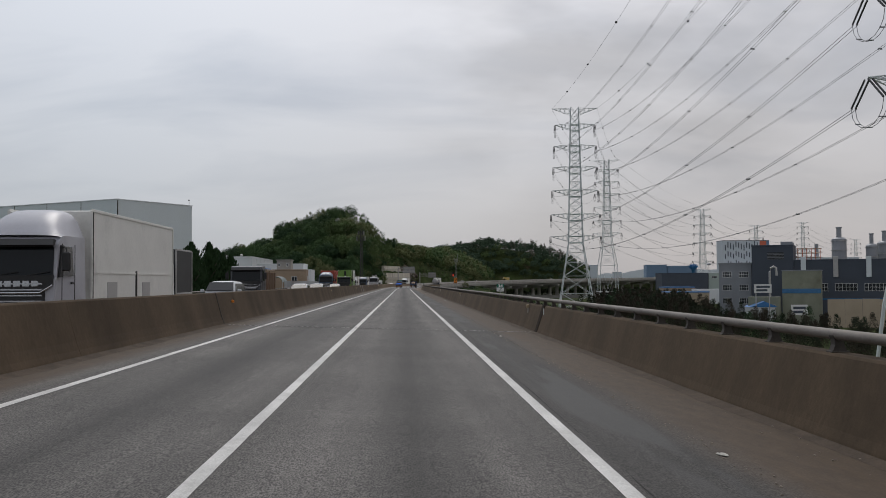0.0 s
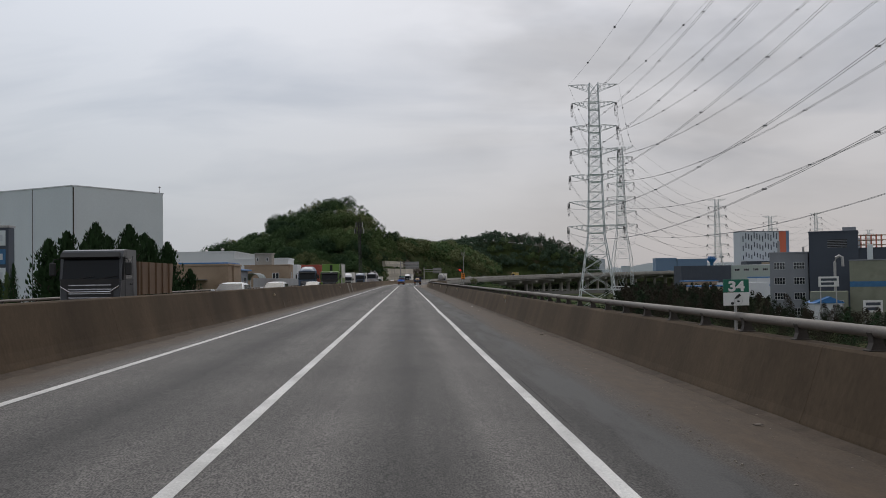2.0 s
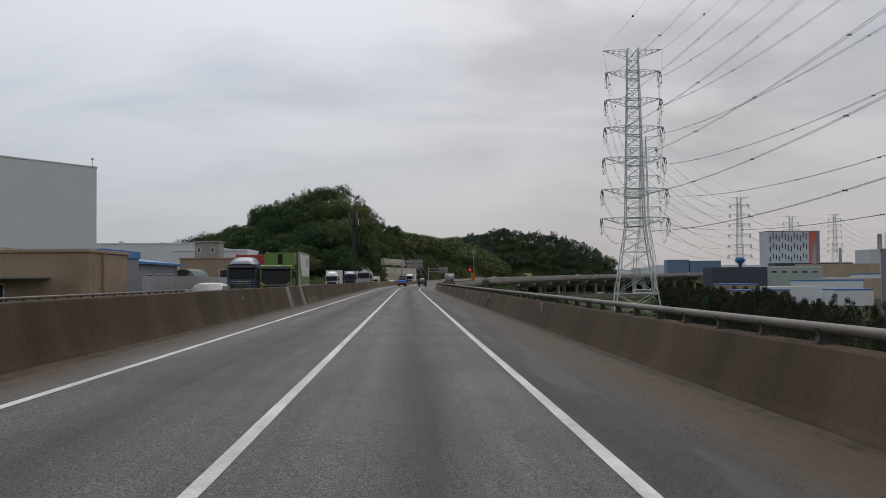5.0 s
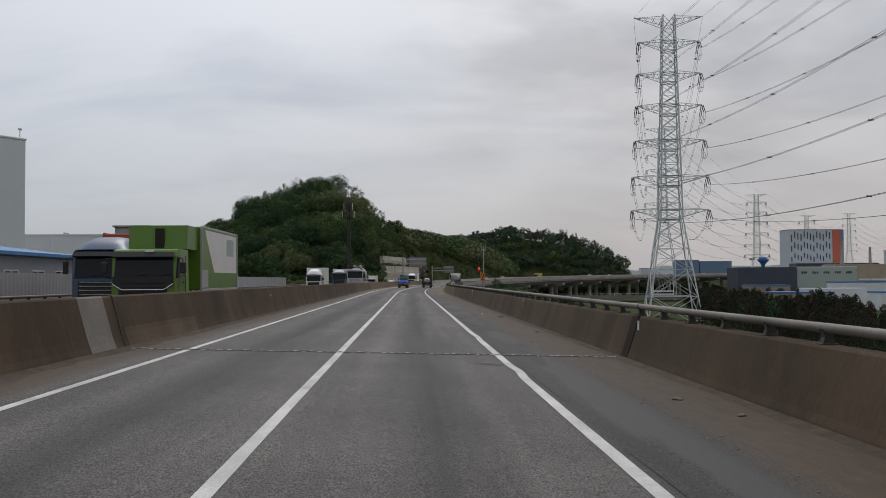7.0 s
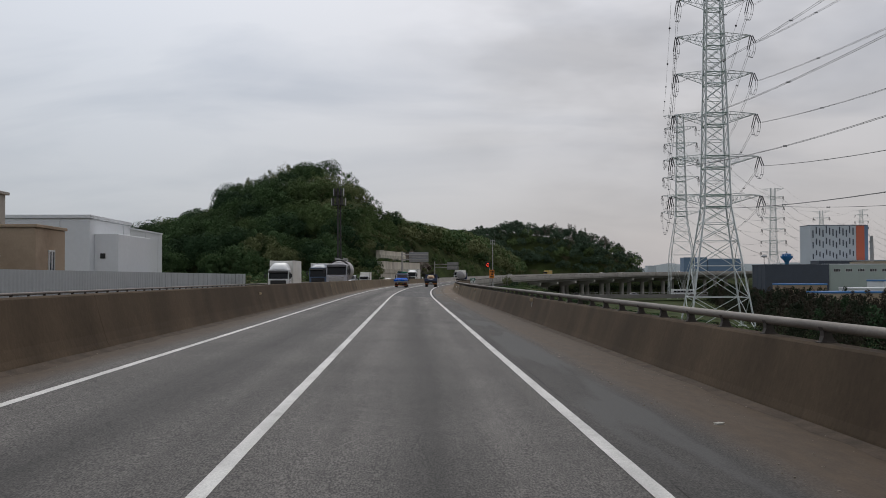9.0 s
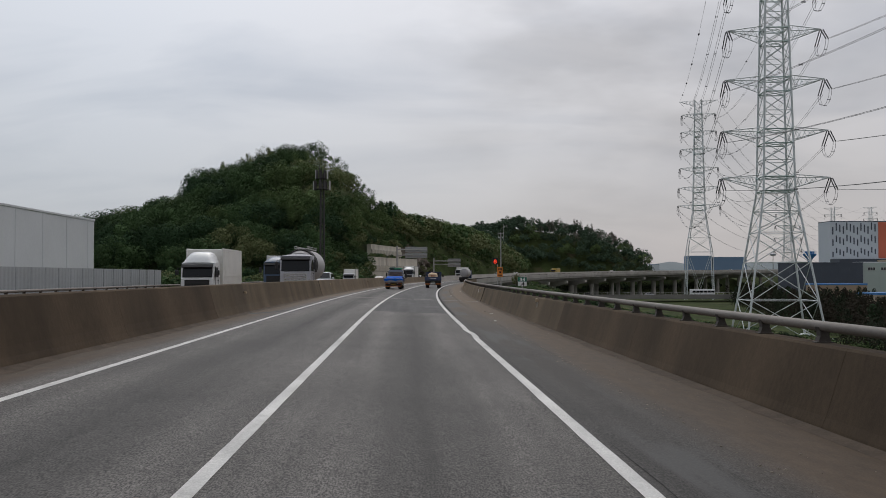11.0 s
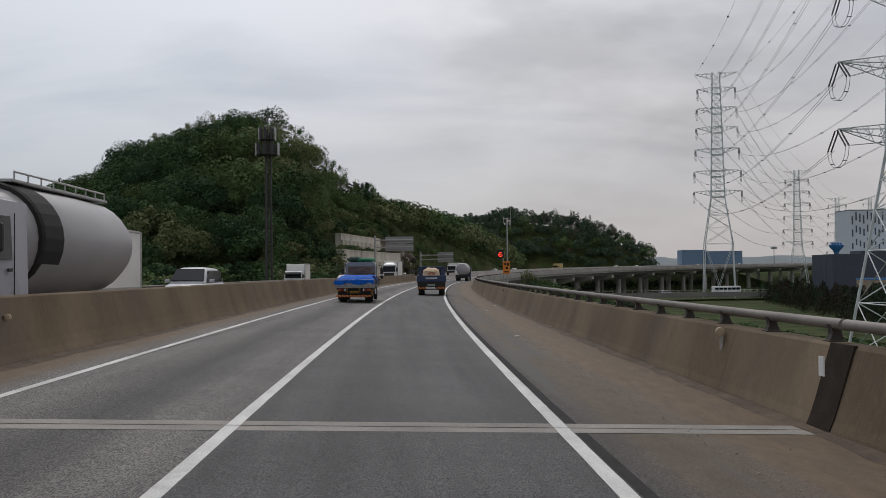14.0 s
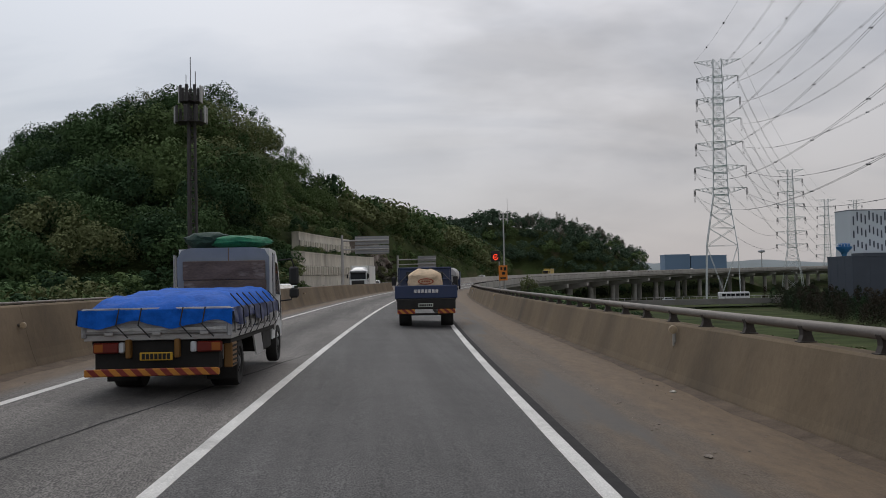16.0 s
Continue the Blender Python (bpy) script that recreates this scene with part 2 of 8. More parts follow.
# ---- building helpers ----
class Shape:
    """Vertices and faces of one mesh, gathered piece by piece."""

    def __init__(self):
        self.v, self.f = [], []

    def add(self, verts, faces):
        k = len(self.v)
        self.v += [tuple(p) for p in verts]
        self.f += [tuple(i + k for i in q) for q in faces]
        return self

    def box(self, x0, x1, y0, y1, z0, z1, c=0.0, m=None):
        """A box with edges chamfered by c."""
        cx, cy, cz = (x0 + x1) / 2, (y0 + y1) / 2, (z0 + z1) / 2
        h = (abs(x1 - x0) / 2, abs(y1 - y0) / 2, abs(z1 - z0) / 2)
        c = min(c, 0.45 * min(h) * 2)
        vs, fs = [], []
        if c <= 0:
            vs = [(sx * h[0], sy * h[1], sz * h[2]) for sx in (-1, 1) for sy in (-1, 1) for sz in (-1, 1)]
            fs = [(0, 1, 3, 2), (4, 6, 7, 5), (0, 4, 5, 1), (2, 3, 7, 6), (0, 2, 6, 4), (1, 5, 7, 3)]
        else:
            at = {}
            for sx in (-1, 1):
                for sy in (-1, 1):
                    for sz in (-1, 1):
                        for a in range(3):
                            at[sx, sy, sz, a] = len(vs)
                            vs.append([s * (h[i] - (0 if i == a else c)) for i, s in enumerate((sx, sy, sz))])
            for a in range(3):
                b, d = (a + 1) % 3, (a + 2) % 3
                for s in (-1, 1):
                    q = []
                    for u, w in ((-1, -1), (1, -1), (1, 1), (-1, 1)):
                        k = [0, 0, 0]
                        k[a], k[b], k[d] = s, u, w
                        q.append(at[(*k, a)])
                    fs.append(q if s > 0 else q[::-1])
                for u in (-1, 1):
                    for w in (-1, 1):
                        k0, k1 = [0, 0, 0], [0, 0, 0]
                        k0[a], k0[b], k0[d] = -1, u, w
                        k1[a], k1[b], k1[d] = 1, u, w
                        q = [at[(*k0, b)], at[(*k1, b)], at[(*k1, d)], at[(*k0, d)]]
                        fs.append(q if u * w < 0 else q[::-1])
            for sx in (-1, 1):
                for sy in (-1, 1):
                    for sz in (-1, 1):
                        q = [at[sx, sy, sz, a] for a in range(3)]
                        fs.append(q if sx * sy * sz > 0 else q[::-1])
        pts = [Vector((p[0] + cx, p[1] + cy, p[2] + cz)) for p in vs]
        if m is not None:
            pts = [m @ p for p in pts]
        return self.add(pts, fs)

    def prism(self, outline, a, b, axis="x"):
        """A closed outline drawn in the two other axes, drawn out from a to b along axis."""
        n = len(outline)
        put = {"x": lambda p, t: (t, p[0], p[1]), "y": lambda p, t: (p[0], t, p[1]), "z": lambda p, t: (p[0], p[1], t)}[axis]
        vs = [put(p, a) for p in outline] + [put(p, b) for p in outline]
        fs = [(i, (i + 1) % n, n + (i + 1) % n, n + i) for i in range(n)]
        return self.add(vs, fs + [tuple(range(n))[::-1], tuple(range(n, 2 * n))])

    def rod(self, p, q, r, n=6, r2=None, caps=True):
        p, q = Vector(p), Vector(q)
        w = (q - p).normalized()
        u = w.orthogonal().normalized()
        t = w.cross(u)
        r2 = r if r2 is None else r2
        vs = []
        for c, rad in ((p, r), (q, r2)):
            vs += [c + rad * (math.cos(2 * math.pi * (i + 0.5) / n) * u + math.sin(2 * math.pi * (i + 0.5) / n) * t) for i in range(n)]
        fs = [(i, (i + 1) % n, n + (i + 1) % n, n + i) for i in range(n)]
        if caps:
            fs += [tuple(range(n))[::-1], tuple(range(n, 2 * n))]
        return self.add(vs, fs)

    def tube(self, pts, r, n=6):
        """A round tube through the points."""
        pts = [Vector(p) for p in pts]
        vs, fs = [], []
        for k, p in enumerate(pts):
            w = (pts[min(k + 1, len(pts) - 1)] - pts[max(k - 1, 0)]).normalized()
            ref = Vector((0, 0, 1)) if abs(w.z) < 0.95 else Vector((1, 0, 0))
            u = w.cross(ref).normalized()
            t = w.cross(u)
            vs += [p + r * (math.cos(2 * math.pi * i / n) * u + math.sin(2 * math.pi * i / n) * t) for i in range(n)]
        for k in range(len(pts) - 1):
            fs += [(k * n + i, k * n + (i + 1) % n, (k + 1) * n + (i + 1) % n, (k + 1) * n + i) for i in range(n)]
        fs += [tuple(range(n))[::-1], tuple(range((len(pts) - 1) * n, len(pts) * n))]
        return self.add(vs, fs)

    def lathe(self, centre, axis, profile, n=20):
        """Rings of (distance along axis, radius) round an axis 'x', 'y' or 'z'."""
        vs, fs = [], []
        for d, r in profile:
            for i in range(n):
                a = 2 * math.pi * i / n
                c, s = r * math.cos(a), r * math.sin(a)
                o = {"x": (d, c, s), "y": (c, d, s), "z": (c, s, d)}[axis]
                vs.append(tuple(centre[k] + o[k] for k in range(3)))
        for k in range(len(profile) - 1):
            fs += [(k * n + i, k * n + (i + 1) % n, (k + 1) * n + (i + 1) % n, (k + 1) * n + i) for i in range(n)]
        fs += [tuple(range(n))[::-1], tuple(range((len(profile) - 1) * n, len(profile) * n))]
        return self.add(vs, fs)

    def sweep(self, section, path, closed=True):
        """A section of (across, up) points carried along path points, each (x, y, z, across_x, across_y)."""
        n, vs, fs = len(section), [], []
        for x, y, z, ax, ay in path:
            vs += [(x + a * ax, y + a * ay, z + b) for a, b in section]
        for k in range(len(path) - 1):
            for i in range(n if closed else n - 1):
                j = (i + 1) % n
                fs.append((k * n + i, k * n + j, (k + 1) * n + j, (k + 1) * n + i))
        if closed:
            fs += [tuple(range(n))[::-1], tuple(range((len(path) - 1) * n, len(path) * n))]
        return self.add(vs, fs)


def mesh_of(name, shape, mat, smooth=False):
    me = bpy.data.meshes.new(name)
    me.from_pydata(shape.v, [], shape.f)
    me.validate()
    bm = bmesh.new()
    bm.from_mesh(me)
    bmesh.ops.recalc_face_normals(bm, faces=bm.faces)
    bm.to_mesh(me)
    bm.free()
    for one in mat if isinstance(mat, (list, tuple)) else [mat]:
        me.materials.append(one)
    if smooth:
        me.shade_smooth()
        me.set_sharp_from_angle(angle=radians(38))
    return me


def part(name, shape, mat, parent=None, label="", smooth=False, at=None):
    """One mesh object, under a thing or a part."""
    ob = new(name, shape if isinstance(shape, bpy.types.Mesh) else mesh_of(name, shape, mat, smooth))
    if parent is not None:
        ob.parent = parent
    if at is not None:
        ob.matrix_basis = at if isinstance(at, Matrix) else Matrix.Translation(at)
    return tagged(ob, label)


def thing(name, label, category, m=None, group=""):
    ob = new(name)
    ob.empty_display_size = 0.3
    if m is not None:
        ob.matrix_basis = m
    return tagged(ob, label, category, group)


def structure(ob, label=""):
    return tagged(ob, label, kind="structure")


# ---- the line of the road: straight, then bending to the right and climbing a little ----
def bend(y):
    return 2.8e-4 * max(0.0, y - 240.0) ** 2 + 5.2e-4 * max(0.0, y - 420.0) ** 2


def bend_dir(y):
    """Unit vector across the road, to the right."""
    s = 5.6e-4 * max(0.0, y - 240.0) + 10.4e-4 * max(0.0, y - 420.0)
    k = math.hypot(1, s)
    return 1 / k, -s / k


def rise(y):
    d = max(0.0, y - 420.0)
    return 0.01 * (d * d / 200 if d < 100 else d - 50)


def fall(s):
    """Height of the deck at s metres right of the middle of the driven lane."""
    return -0.04 * s if s > -6.4 else 0.256 + 0.042 * (s + 6.4)


def road_point(s, y, z=0.0):
    ax, ay = bend_dir(y)
    return (bend(y) + s * ax, y + s * ay, fall(s) + rise(y) + z)


def stations(a, b, step):
    n = max(1, round((b - a) / step))
    return [a + (b - a) * k / n for k in range(n + 1)]

# ---- road deck ----
Y0, Y1 = -60.0, 1100.0
S_LBASE, S_RBASE, S_FAR = -6.1, 4.57, -17.6
JOINTS = (35.7, 154.2, 275.8)


def ribbon(s_list, ys, z=0.0):
    """A sheet across the road between the offsets given, along ys; the UV holds offset and distance."""
    sh = Shape()
    n = len(s_list)
    for y in ys:
        sh.v += [road_point(s, y, z) for s in s_list]
    for k in range(len(ys) - 1):
        sh.f += [(k * n + i, k * n + i + 1, (k + 1) * n + i + 1, (k + 1) * n + i) for i in range(n - 1)]
    return sh


def give_uv(me, s_list, ys):
    uv = me.uv_layers.new(name="road")
    n = len(s_list)
    for lp in me.loops:
        uv.data[lp.index].uv = (s_list[lp.vertex_index % n], ys[lp.vertex_index // n])


def wear(m, base, streak, dust):
    """Adds to asphalt: dark oil streaks down the lanes, polished wheel tracks, brown dust beside the wall."""
    n, l = m.node_tree.nodes, m.node_tree.links
    b = n["Principled BSDF"]
    was = b.inputs["Base Color"].links[0].from_socket
    uv, sep = n.new("ShaderNodeUVMap"), n.new("ShaderNodeSeparateXYZ")
    uv.uv_map = "road"
    l.new(uv.outputs[0], sep.inputs[0])
    mp = n.new("ShaderNodeMapping")
    mp.inputs["Scale"].default_value = (1.0, 0.06, 1)
    l.new(uv.outputs[0], mp.inputs[0])
    ns = n.new("ShaderNodeTexNoise")
    ns.inputs["Scale"].default_value, ns.inputs["Detail"].default_value, ns.inputs["Roughness"].default_value = 1.3, 7.0, 0.6
    l.new(mp.outputs[0], ns.inputs["Vector"])
    mr = n.new("ShaderNodeMapRange")
    mr.inputs["From Min"].default_value, mr.inputs["From Max"].default_value = -18.0, 6.0
    wob = n.new("ShaderNodeMath")
    wob.operation, wob.inputs[1].default_value = "MULTIPLY_ADD", 0.7
    l.new(ns.outputs["Fac"], wob.inputs[0])
    l.new(sep.outputs[0], wob.inputs[2])
    l.new(wob.outputs[0], mr.inputs["Value"])
    ramp = n.new("ShaderNodeValToRGB")
    e = ramp.color_ramp.elements
    marks = [(-6.1, dust), (-5.4, dust), (-4.9, base), (-4.2, base), (-3.35, streak), (-2.5, base), (-1.4, base), (-0.85, base * 1.18), (0.0, streak), (0.85, base * 1.15),
             (1.5, base), (1.9, base * 0.44), (2.1, base * 0.5), (2.7, base * 0.45), (3.35, dust * 0.8), (4.5, dust * 0.9)]
    e[0].position, e[0].color = 0.0, (base,) * 3 + (1,)
    e[1].position, e[1].color = 1.0, (dust,) * 3 + (1,)
    for s, v in marks:
        k = e.new((s + 0.35 + 18) / 24)
        k.color = (v, v, v, 1)
    l.new(mr.outputs[0], ramp.inputs[0])
    mul = n.new("ShaderNodeVectorMath")
    mul.operation = "MULTIPLY"
    blot = n.new("ShaderNodeMapRange")
    blot.inputs["From Min"].default_value, blot.inputs["From Max"].default_value = 0.3, 0.7
    blot.inputs["To Min"].default_value, blot.inputs["To Max"].default_value = 0.82, 1.16
    l.new(ns.outputs["Fac"], blot.inputs["Value"])
    sc = n.new("ShaderNodeVectorMath")
    sc.operation = "SCALE"
    l.new(ramp.outputs[0], sc.inputs[0])
    l.new(blot.outputs[0], sc.inputs["Scale"])
    l.new(was, mul.inputs[0])
    l.new(sc.outputs[0], mul.inputs[1])
    brown = n.new("ShaderNodeMixRGB")
    # further on the whole shoulder lies under a film of dust
    film, film_far, film_mul, film_max = n.new("ShaderNodeMapRange"), n.new("ShaderNodeMapRange"), n.new("ShaderNodeMath"), n.new("ShaderNodeMath")
    film.inputs["From Min"].default_value, film.inputs["From Max"].default_value = 2.15, 2.7
    film.inputs["To Max"].default_value = 0.5
    l.new(wob.outputs[0], film.inputs["Value"])
    film_far.inputs["From Min"].default_value, film_far.inputs["From Max"].default_value = 215.0, 262.0
    l.new(sep.outputs[1], film_far.inputs["Value"])
    film_mul.operation, film_max.operation = "MULTIPLY", "MAXIMUM"
    l.new(film.outputs[0], film_mul.inputs[0])
    l.new(film_far.outputs[0], film_mul.inputs[1])
    dr, rg = n.new("ShaderNodeMapRange"), n.new("ShaderNodeMath")
    dr.inputs["From Min"].default_value, dr.inputs["From Max"].default_value = 3.1, 3.75
    l.new(wob.outputs[0], dr.inputs["Value"])
    d2 = n.new("ShaderNodeMapRange")
    d2.inputs["From Min"].default_value, d2.inputs["From Max"].default_value = -4.75, -5.25
    l.new(wob.outputs[0], d2.inputs["Value"])
    rg.operation = "MAXIMUM"
    l.new(dr.outputs[0], rg.inputs[0])
    l.new(d2.outputs[0], rg.inputs[1])
    half = n.new("ShaderNodeMath")
    half.operation = "MULTIPLY"
    l.new(rg.outputs[0], half.inputs[0])
    hm = n.new("ShaderNodeMapRange")
    hm.inputs["From Min"].default_value, hm.inputs["From Max"].default_value = 0.3, 0.65
    hm.inputs["To Min"].default_value, hm.inputs["To Max"].default_value = 0.72, 0.95
    l.new(ns.outputs["Fac"], hm.inputs["Value"])
    l.new(hm.outputs[0], half.inputs[1])
    l.new(half.outputs[0], film_max.inputs[0])
    l.new(film_mul.outputs[0], film_max.inputs[1])
    l.new(film_max.outputs[0], brown.inputs["Fac"])
    l.new(mul.outputs[0], brown.inputs["Color1"])
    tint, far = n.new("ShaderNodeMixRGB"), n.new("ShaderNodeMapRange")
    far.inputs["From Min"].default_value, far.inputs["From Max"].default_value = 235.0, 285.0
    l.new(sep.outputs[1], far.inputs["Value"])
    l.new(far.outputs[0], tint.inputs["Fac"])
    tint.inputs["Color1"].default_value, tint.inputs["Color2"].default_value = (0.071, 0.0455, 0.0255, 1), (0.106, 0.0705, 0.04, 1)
    mott, mott_r, mott_s = n.new("ShaderNodeTexNoise"), n.new("ShaderNodeMapRange"), n.new("ShaderNodeVectorMath")
    mott_map = n.new("ShaderNodeMapping")
    mott_map.inputs["Scale"].default_value = (1.0, 0.3, 1)
    l.new(uv.outputs[0], mott_map.inputs[0])
    l.new(mott_map.outputs[0], mott.inputs["Vector"])
    mott.inputs["Scale"].default_value, mott.inputs["Detail"].default_value, mott.inputs["Roughness"].default_value = 5.0, 9.0, 0.75
    mott_r.inputs["From Min"].default_value, mott_r.inputs["From Max"].default_value = 0.32, 0.68
    mott_r.inputs["To Min"].default_value, mott_r.inputs["To Max"].default_value = 0.68, 1.32
    l.new(mott.outputs["Fac"], mott_r.inputs["Value"])
    mott_s.operation = "SCALE"
    l.new(tint.outputs[0], mott_s.inputs[0])
    l.new(mott_r.outputs[0], mott_s.inputs["Scale"])
    l.new(mott_s.outputs[0], brown.inputs["Color2"])
    # the surface turns paler between 225 and 262 metres along
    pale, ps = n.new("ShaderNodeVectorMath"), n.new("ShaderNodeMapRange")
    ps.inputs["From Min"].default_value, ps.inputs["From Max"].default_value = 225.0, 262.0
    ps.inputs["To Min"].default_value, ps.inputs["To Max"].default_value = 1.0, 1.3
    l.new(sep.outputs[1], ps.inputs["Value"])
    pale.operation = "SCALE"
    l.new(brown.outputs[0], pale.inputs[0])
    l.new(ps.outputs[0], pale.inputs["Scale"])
    # long smooth patches between line and dust, their sheen painted in lighter grey
    sheen_map, sheen_n, sheen_on, sheen = n.new("ShaderNodeMapping"), n.new("ShaderNodeTexNoise"), n.new("ShaderNodeMapRange"), n.new("ShaderNodeMixRGB")
    sheen_map.inputs["Scale"].default_value = (0.9, 0.1, 1)
    l.new(uv.outputs[0], sheen_map.inputs[0])
    l.new(sheen_map.outputs[0], sheen_n.inputs["Vector"])
    sheen_n.inputs["Scale"].default_value, sheen_n.inputs["Detail"].default_value = 1.0, 5.0
    sheen_on.inputs["From Min"].default_value, sheen_on.inputs["From Max"].default_value = 0.5, 0.56
    l.new(sheen_n.outputs["Fac"], sheen_on.inputs["Value"])
    mask = sheen_on.outputs[0]
    for f0, f1 in ((2.3, 2.45), (3.3, 3.1)):
        edge, both = n.new("ShaderNodeMapRange"), n.new("ShaderNodeMath")
        edge.inputs["From Min"].default_value, edge.inputs["From Max"].default_value = f0, f1
        l.new(wob.outputs[0], edge.inputs["Value"])
        both.operation = "MULTIPLY"
        l.new(mask, both.inputs[0])
        l.new(edge.outputs[0], both.inputs[1])
        mask = both.outputs[0]
    part_on = n.new("ShaderNodeMath")
    part_on.operation, part_on.inputs[1].default_value = "MULTIPLY", 0.7
    l.new(mask, part_on.inputs[0])
    l.new(part_on.outputs[0], sheen.inputs["Fac"])
    l.new(pale.outputs[0], sheen.inputs["Color1"])
    sheen.inputs["Color2"].default_value = (0.078, 0.077, 0.076, 1)
    l.new(sheen.outputs[0], b.inputs["Base Color"])


weathered(M_ASPHALT, (1.6, 0.05, 1), 0.86, 1.13, 0.65, (1, 0.3, 1))
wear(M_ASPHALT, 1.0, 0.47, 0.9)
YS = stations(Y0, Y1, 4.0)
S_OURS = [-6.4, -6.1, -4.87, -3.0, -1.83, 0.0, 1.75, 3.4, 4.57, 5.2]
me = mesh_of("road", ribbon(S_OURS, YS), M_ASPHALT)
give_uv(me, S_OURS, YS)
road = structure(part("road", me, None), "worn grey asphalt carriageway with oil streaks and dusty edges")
S_OPP = [-18.2, -17.6, -15.0, -12.0, -9.0, -6.9, -6.4]
me = mesh_of("road_opposite", ribbon(S_OPP, YS), M_ASPHALT)
give_uv(me, S_OPP, YS)
structure(part("road_opposite", me, None), "grey asphalt carriageway beyond the median wall")

# deck slab and girders under it
slab = Shape()
slab.sweep([(-18.6, 0.0), (-18.6, -0.5), (-15, -0.7), (-15, -2.2), (-9, -2.2), (-9, -0.7), (-4, -0.7), (-4, -2.2), (3, -2.2), (3, -0.7), (5.3, -0.55), (5.3, -0.3), (0, -0.25), (-6.4, -0.15), (-12, -0.35)],
           [(bend(y), y, rise(y) - 0.12, *bend_dir(y)) for y in stations(Y0, Y1, 10)])
structure(part("bridge_deck", slab, M_CONCRETE_DARK), "weathered concrete bridge deck on girders")
for y in list(range(-40, 430, 40)) + list(range(447, 1090, 30)):
    p = Shape()
    z = rise(y)
    if y < 430:
        p.box(-17, 4.9, -1.0, 1.0, z - 3.9, z - 2.3, 0.12)
        p.box(4.2, 4.9, -0.9, 0.9, z - 2.3, z - 0.9, 0.05)
        for s in (-12, -5.7, 1.5):
            p.rod((s, 0, -12), (s, 0, z - 3.9), 0.95, 14)
    else:
        # hammerhead: a tapered crosshead on two stout columns
        p.prism([(-18, z - 2.25), (5.2, z - 2.25), (5.2, z - 3.3), (0.5, z - 4.6), (-13, z - 4.6), (-18, z - 3.3)], -1.3, 1.3, "y")
        for s in (-10.5, -2.0):
            p.rod((s, 0, -12), (s, 0, z - 4.6), 1.25, 16)
    structure(part("bridge_pier", p, M_CONCRETE, at=Matrix.Translation((bend(y), y, 0)) @ Matrix.Rotation(math.atan2(bend_dir(y)[1], bend_dir(y)[0]), 4, "Z")), "concrete bridge pier on round columns")

# lane markings
def line_wander(y):
    """Sideways wander of the repainted shoulder line, with a hump of thick paint before the newer lane."""
    k = 0.02 * noise.noise((y * 0.05, 6.0, 0.0))
    for at, reach, d in ((236.6, 1.6, 0.055), (239.0, 1.2, -0.03), (150.6, 1.0, 0.05), (161.5, 1.2, 0.04)):
        k += d * max(0.0, 1 - ((y - at) / reach) ** 2)
    return k


def painted_line(s, w, ys, wander=None, ragged=0.006):
    """A painted line with slightly uneven edges."""
    sh = Shape()
    for y in ys:
        c = s + (wander(y) if wander else 0.0)
        e0, e1 = (ragged * noise.noise((y * 1.7, s, k)) for k in (0.0, 5.0))
        sh.v += [road_point(c - w / 2 + e0, y, 0.005), road_point(c + w / 2 + e1, y, 0.005)]
    sh.f = [(2 * i, 2 * i + 1, 2 * i + 3, 2 * i + 2) for i in range(len(ys) - 1)]
    return sh


FINE_YS = stations(Y0, 420, 0.5) + stations(424, Y1, 4.0)
for nm, s, w, lab, wander in (("lane_line", -1.78, 0.145, "solid white line between the lanes", None), ("lane_line", 1.675, 0.16, "solid white line beside the shoulder", line_wander),
                              ("edge_line", -4.87, 0.13, "solid white line along the median", None)):
    structure(part(nm, painted_line(s, w, FINE_YS, wander), M_LINE), lab)
for s, lab in ((-8.2, "solid white line beyond the median"), (-15.2, "solid white line by the far shoulder")):
    structure(part("edge_line", ribbon([s - 0.065, s + 0.065], YS, 0.005), M_LINE), lab)
for k in range(50):
    y = Y0 + 20 * k
    structure(part("lane_dash", ribbon([-11.8, -11.67], stations(y, y + 8, 4), 0.005), M_LINE), "white lane dash beyond the median")

# lane of newer asphalt
patch_ys = stations(252, 470, 4)
structure(part("asphalt_patch", ribbon([-1.705, -0.8, 0, 0.8, 1.59], patch_ys, 0.003), M_ASPHALT_NEW), "darker lane of newer asphalt")

# ---- walls of the bridge ----
def wall_section(s0, side, base, height, thick=0.24):
    """Outline of a safety-shape concrete wall that stands at s0 and leans away to the given side."""
    d = side
    pts = [(s0, base - 0.02), (s0 + 0.025 * d, base + 0.06), (s0 + 0.07 * d, base + 0.16), (s0 + 0.125 * d, base + 0.32), (s0 + 0.32 * d, base + height - 0.03), (s0 + 0.35 * d, base + height),
           (s0 + (0.35 + thick) * d, base + height), (s0 + (0.37 + thick) * d, base + height - 0.03)]
    return pts


def wall_run(name, section, ys, gap, mat, label, own_z=True):
    """A wall cast in lengths, with open joints at gap stations and thin joints every ten metres."""
    holder = structure(new(name), label)
    cuts = sorted(set(list(stations(ys[0], ys[1], 10.0)) + list(gap)))
    for a, b in zip(cuts, cuts[1:]):
        if b - a < 0.5:
            continue
        ga = 0.03 if a in gap else 0.004
        gb = 0.03 if b in gap else 0.004
        sh = Shape()
        sh.sweep(section, [(bend(y), y, rise(y), *bend_dir(y)) for y in stations(a + ga, b - gb, 5.0)])
        # panels get paler in steps at 238, 274 and 440 metres
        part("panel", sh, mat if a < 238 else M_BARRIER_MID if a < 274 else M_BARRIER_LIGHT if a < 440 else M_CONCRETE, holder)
    return holder


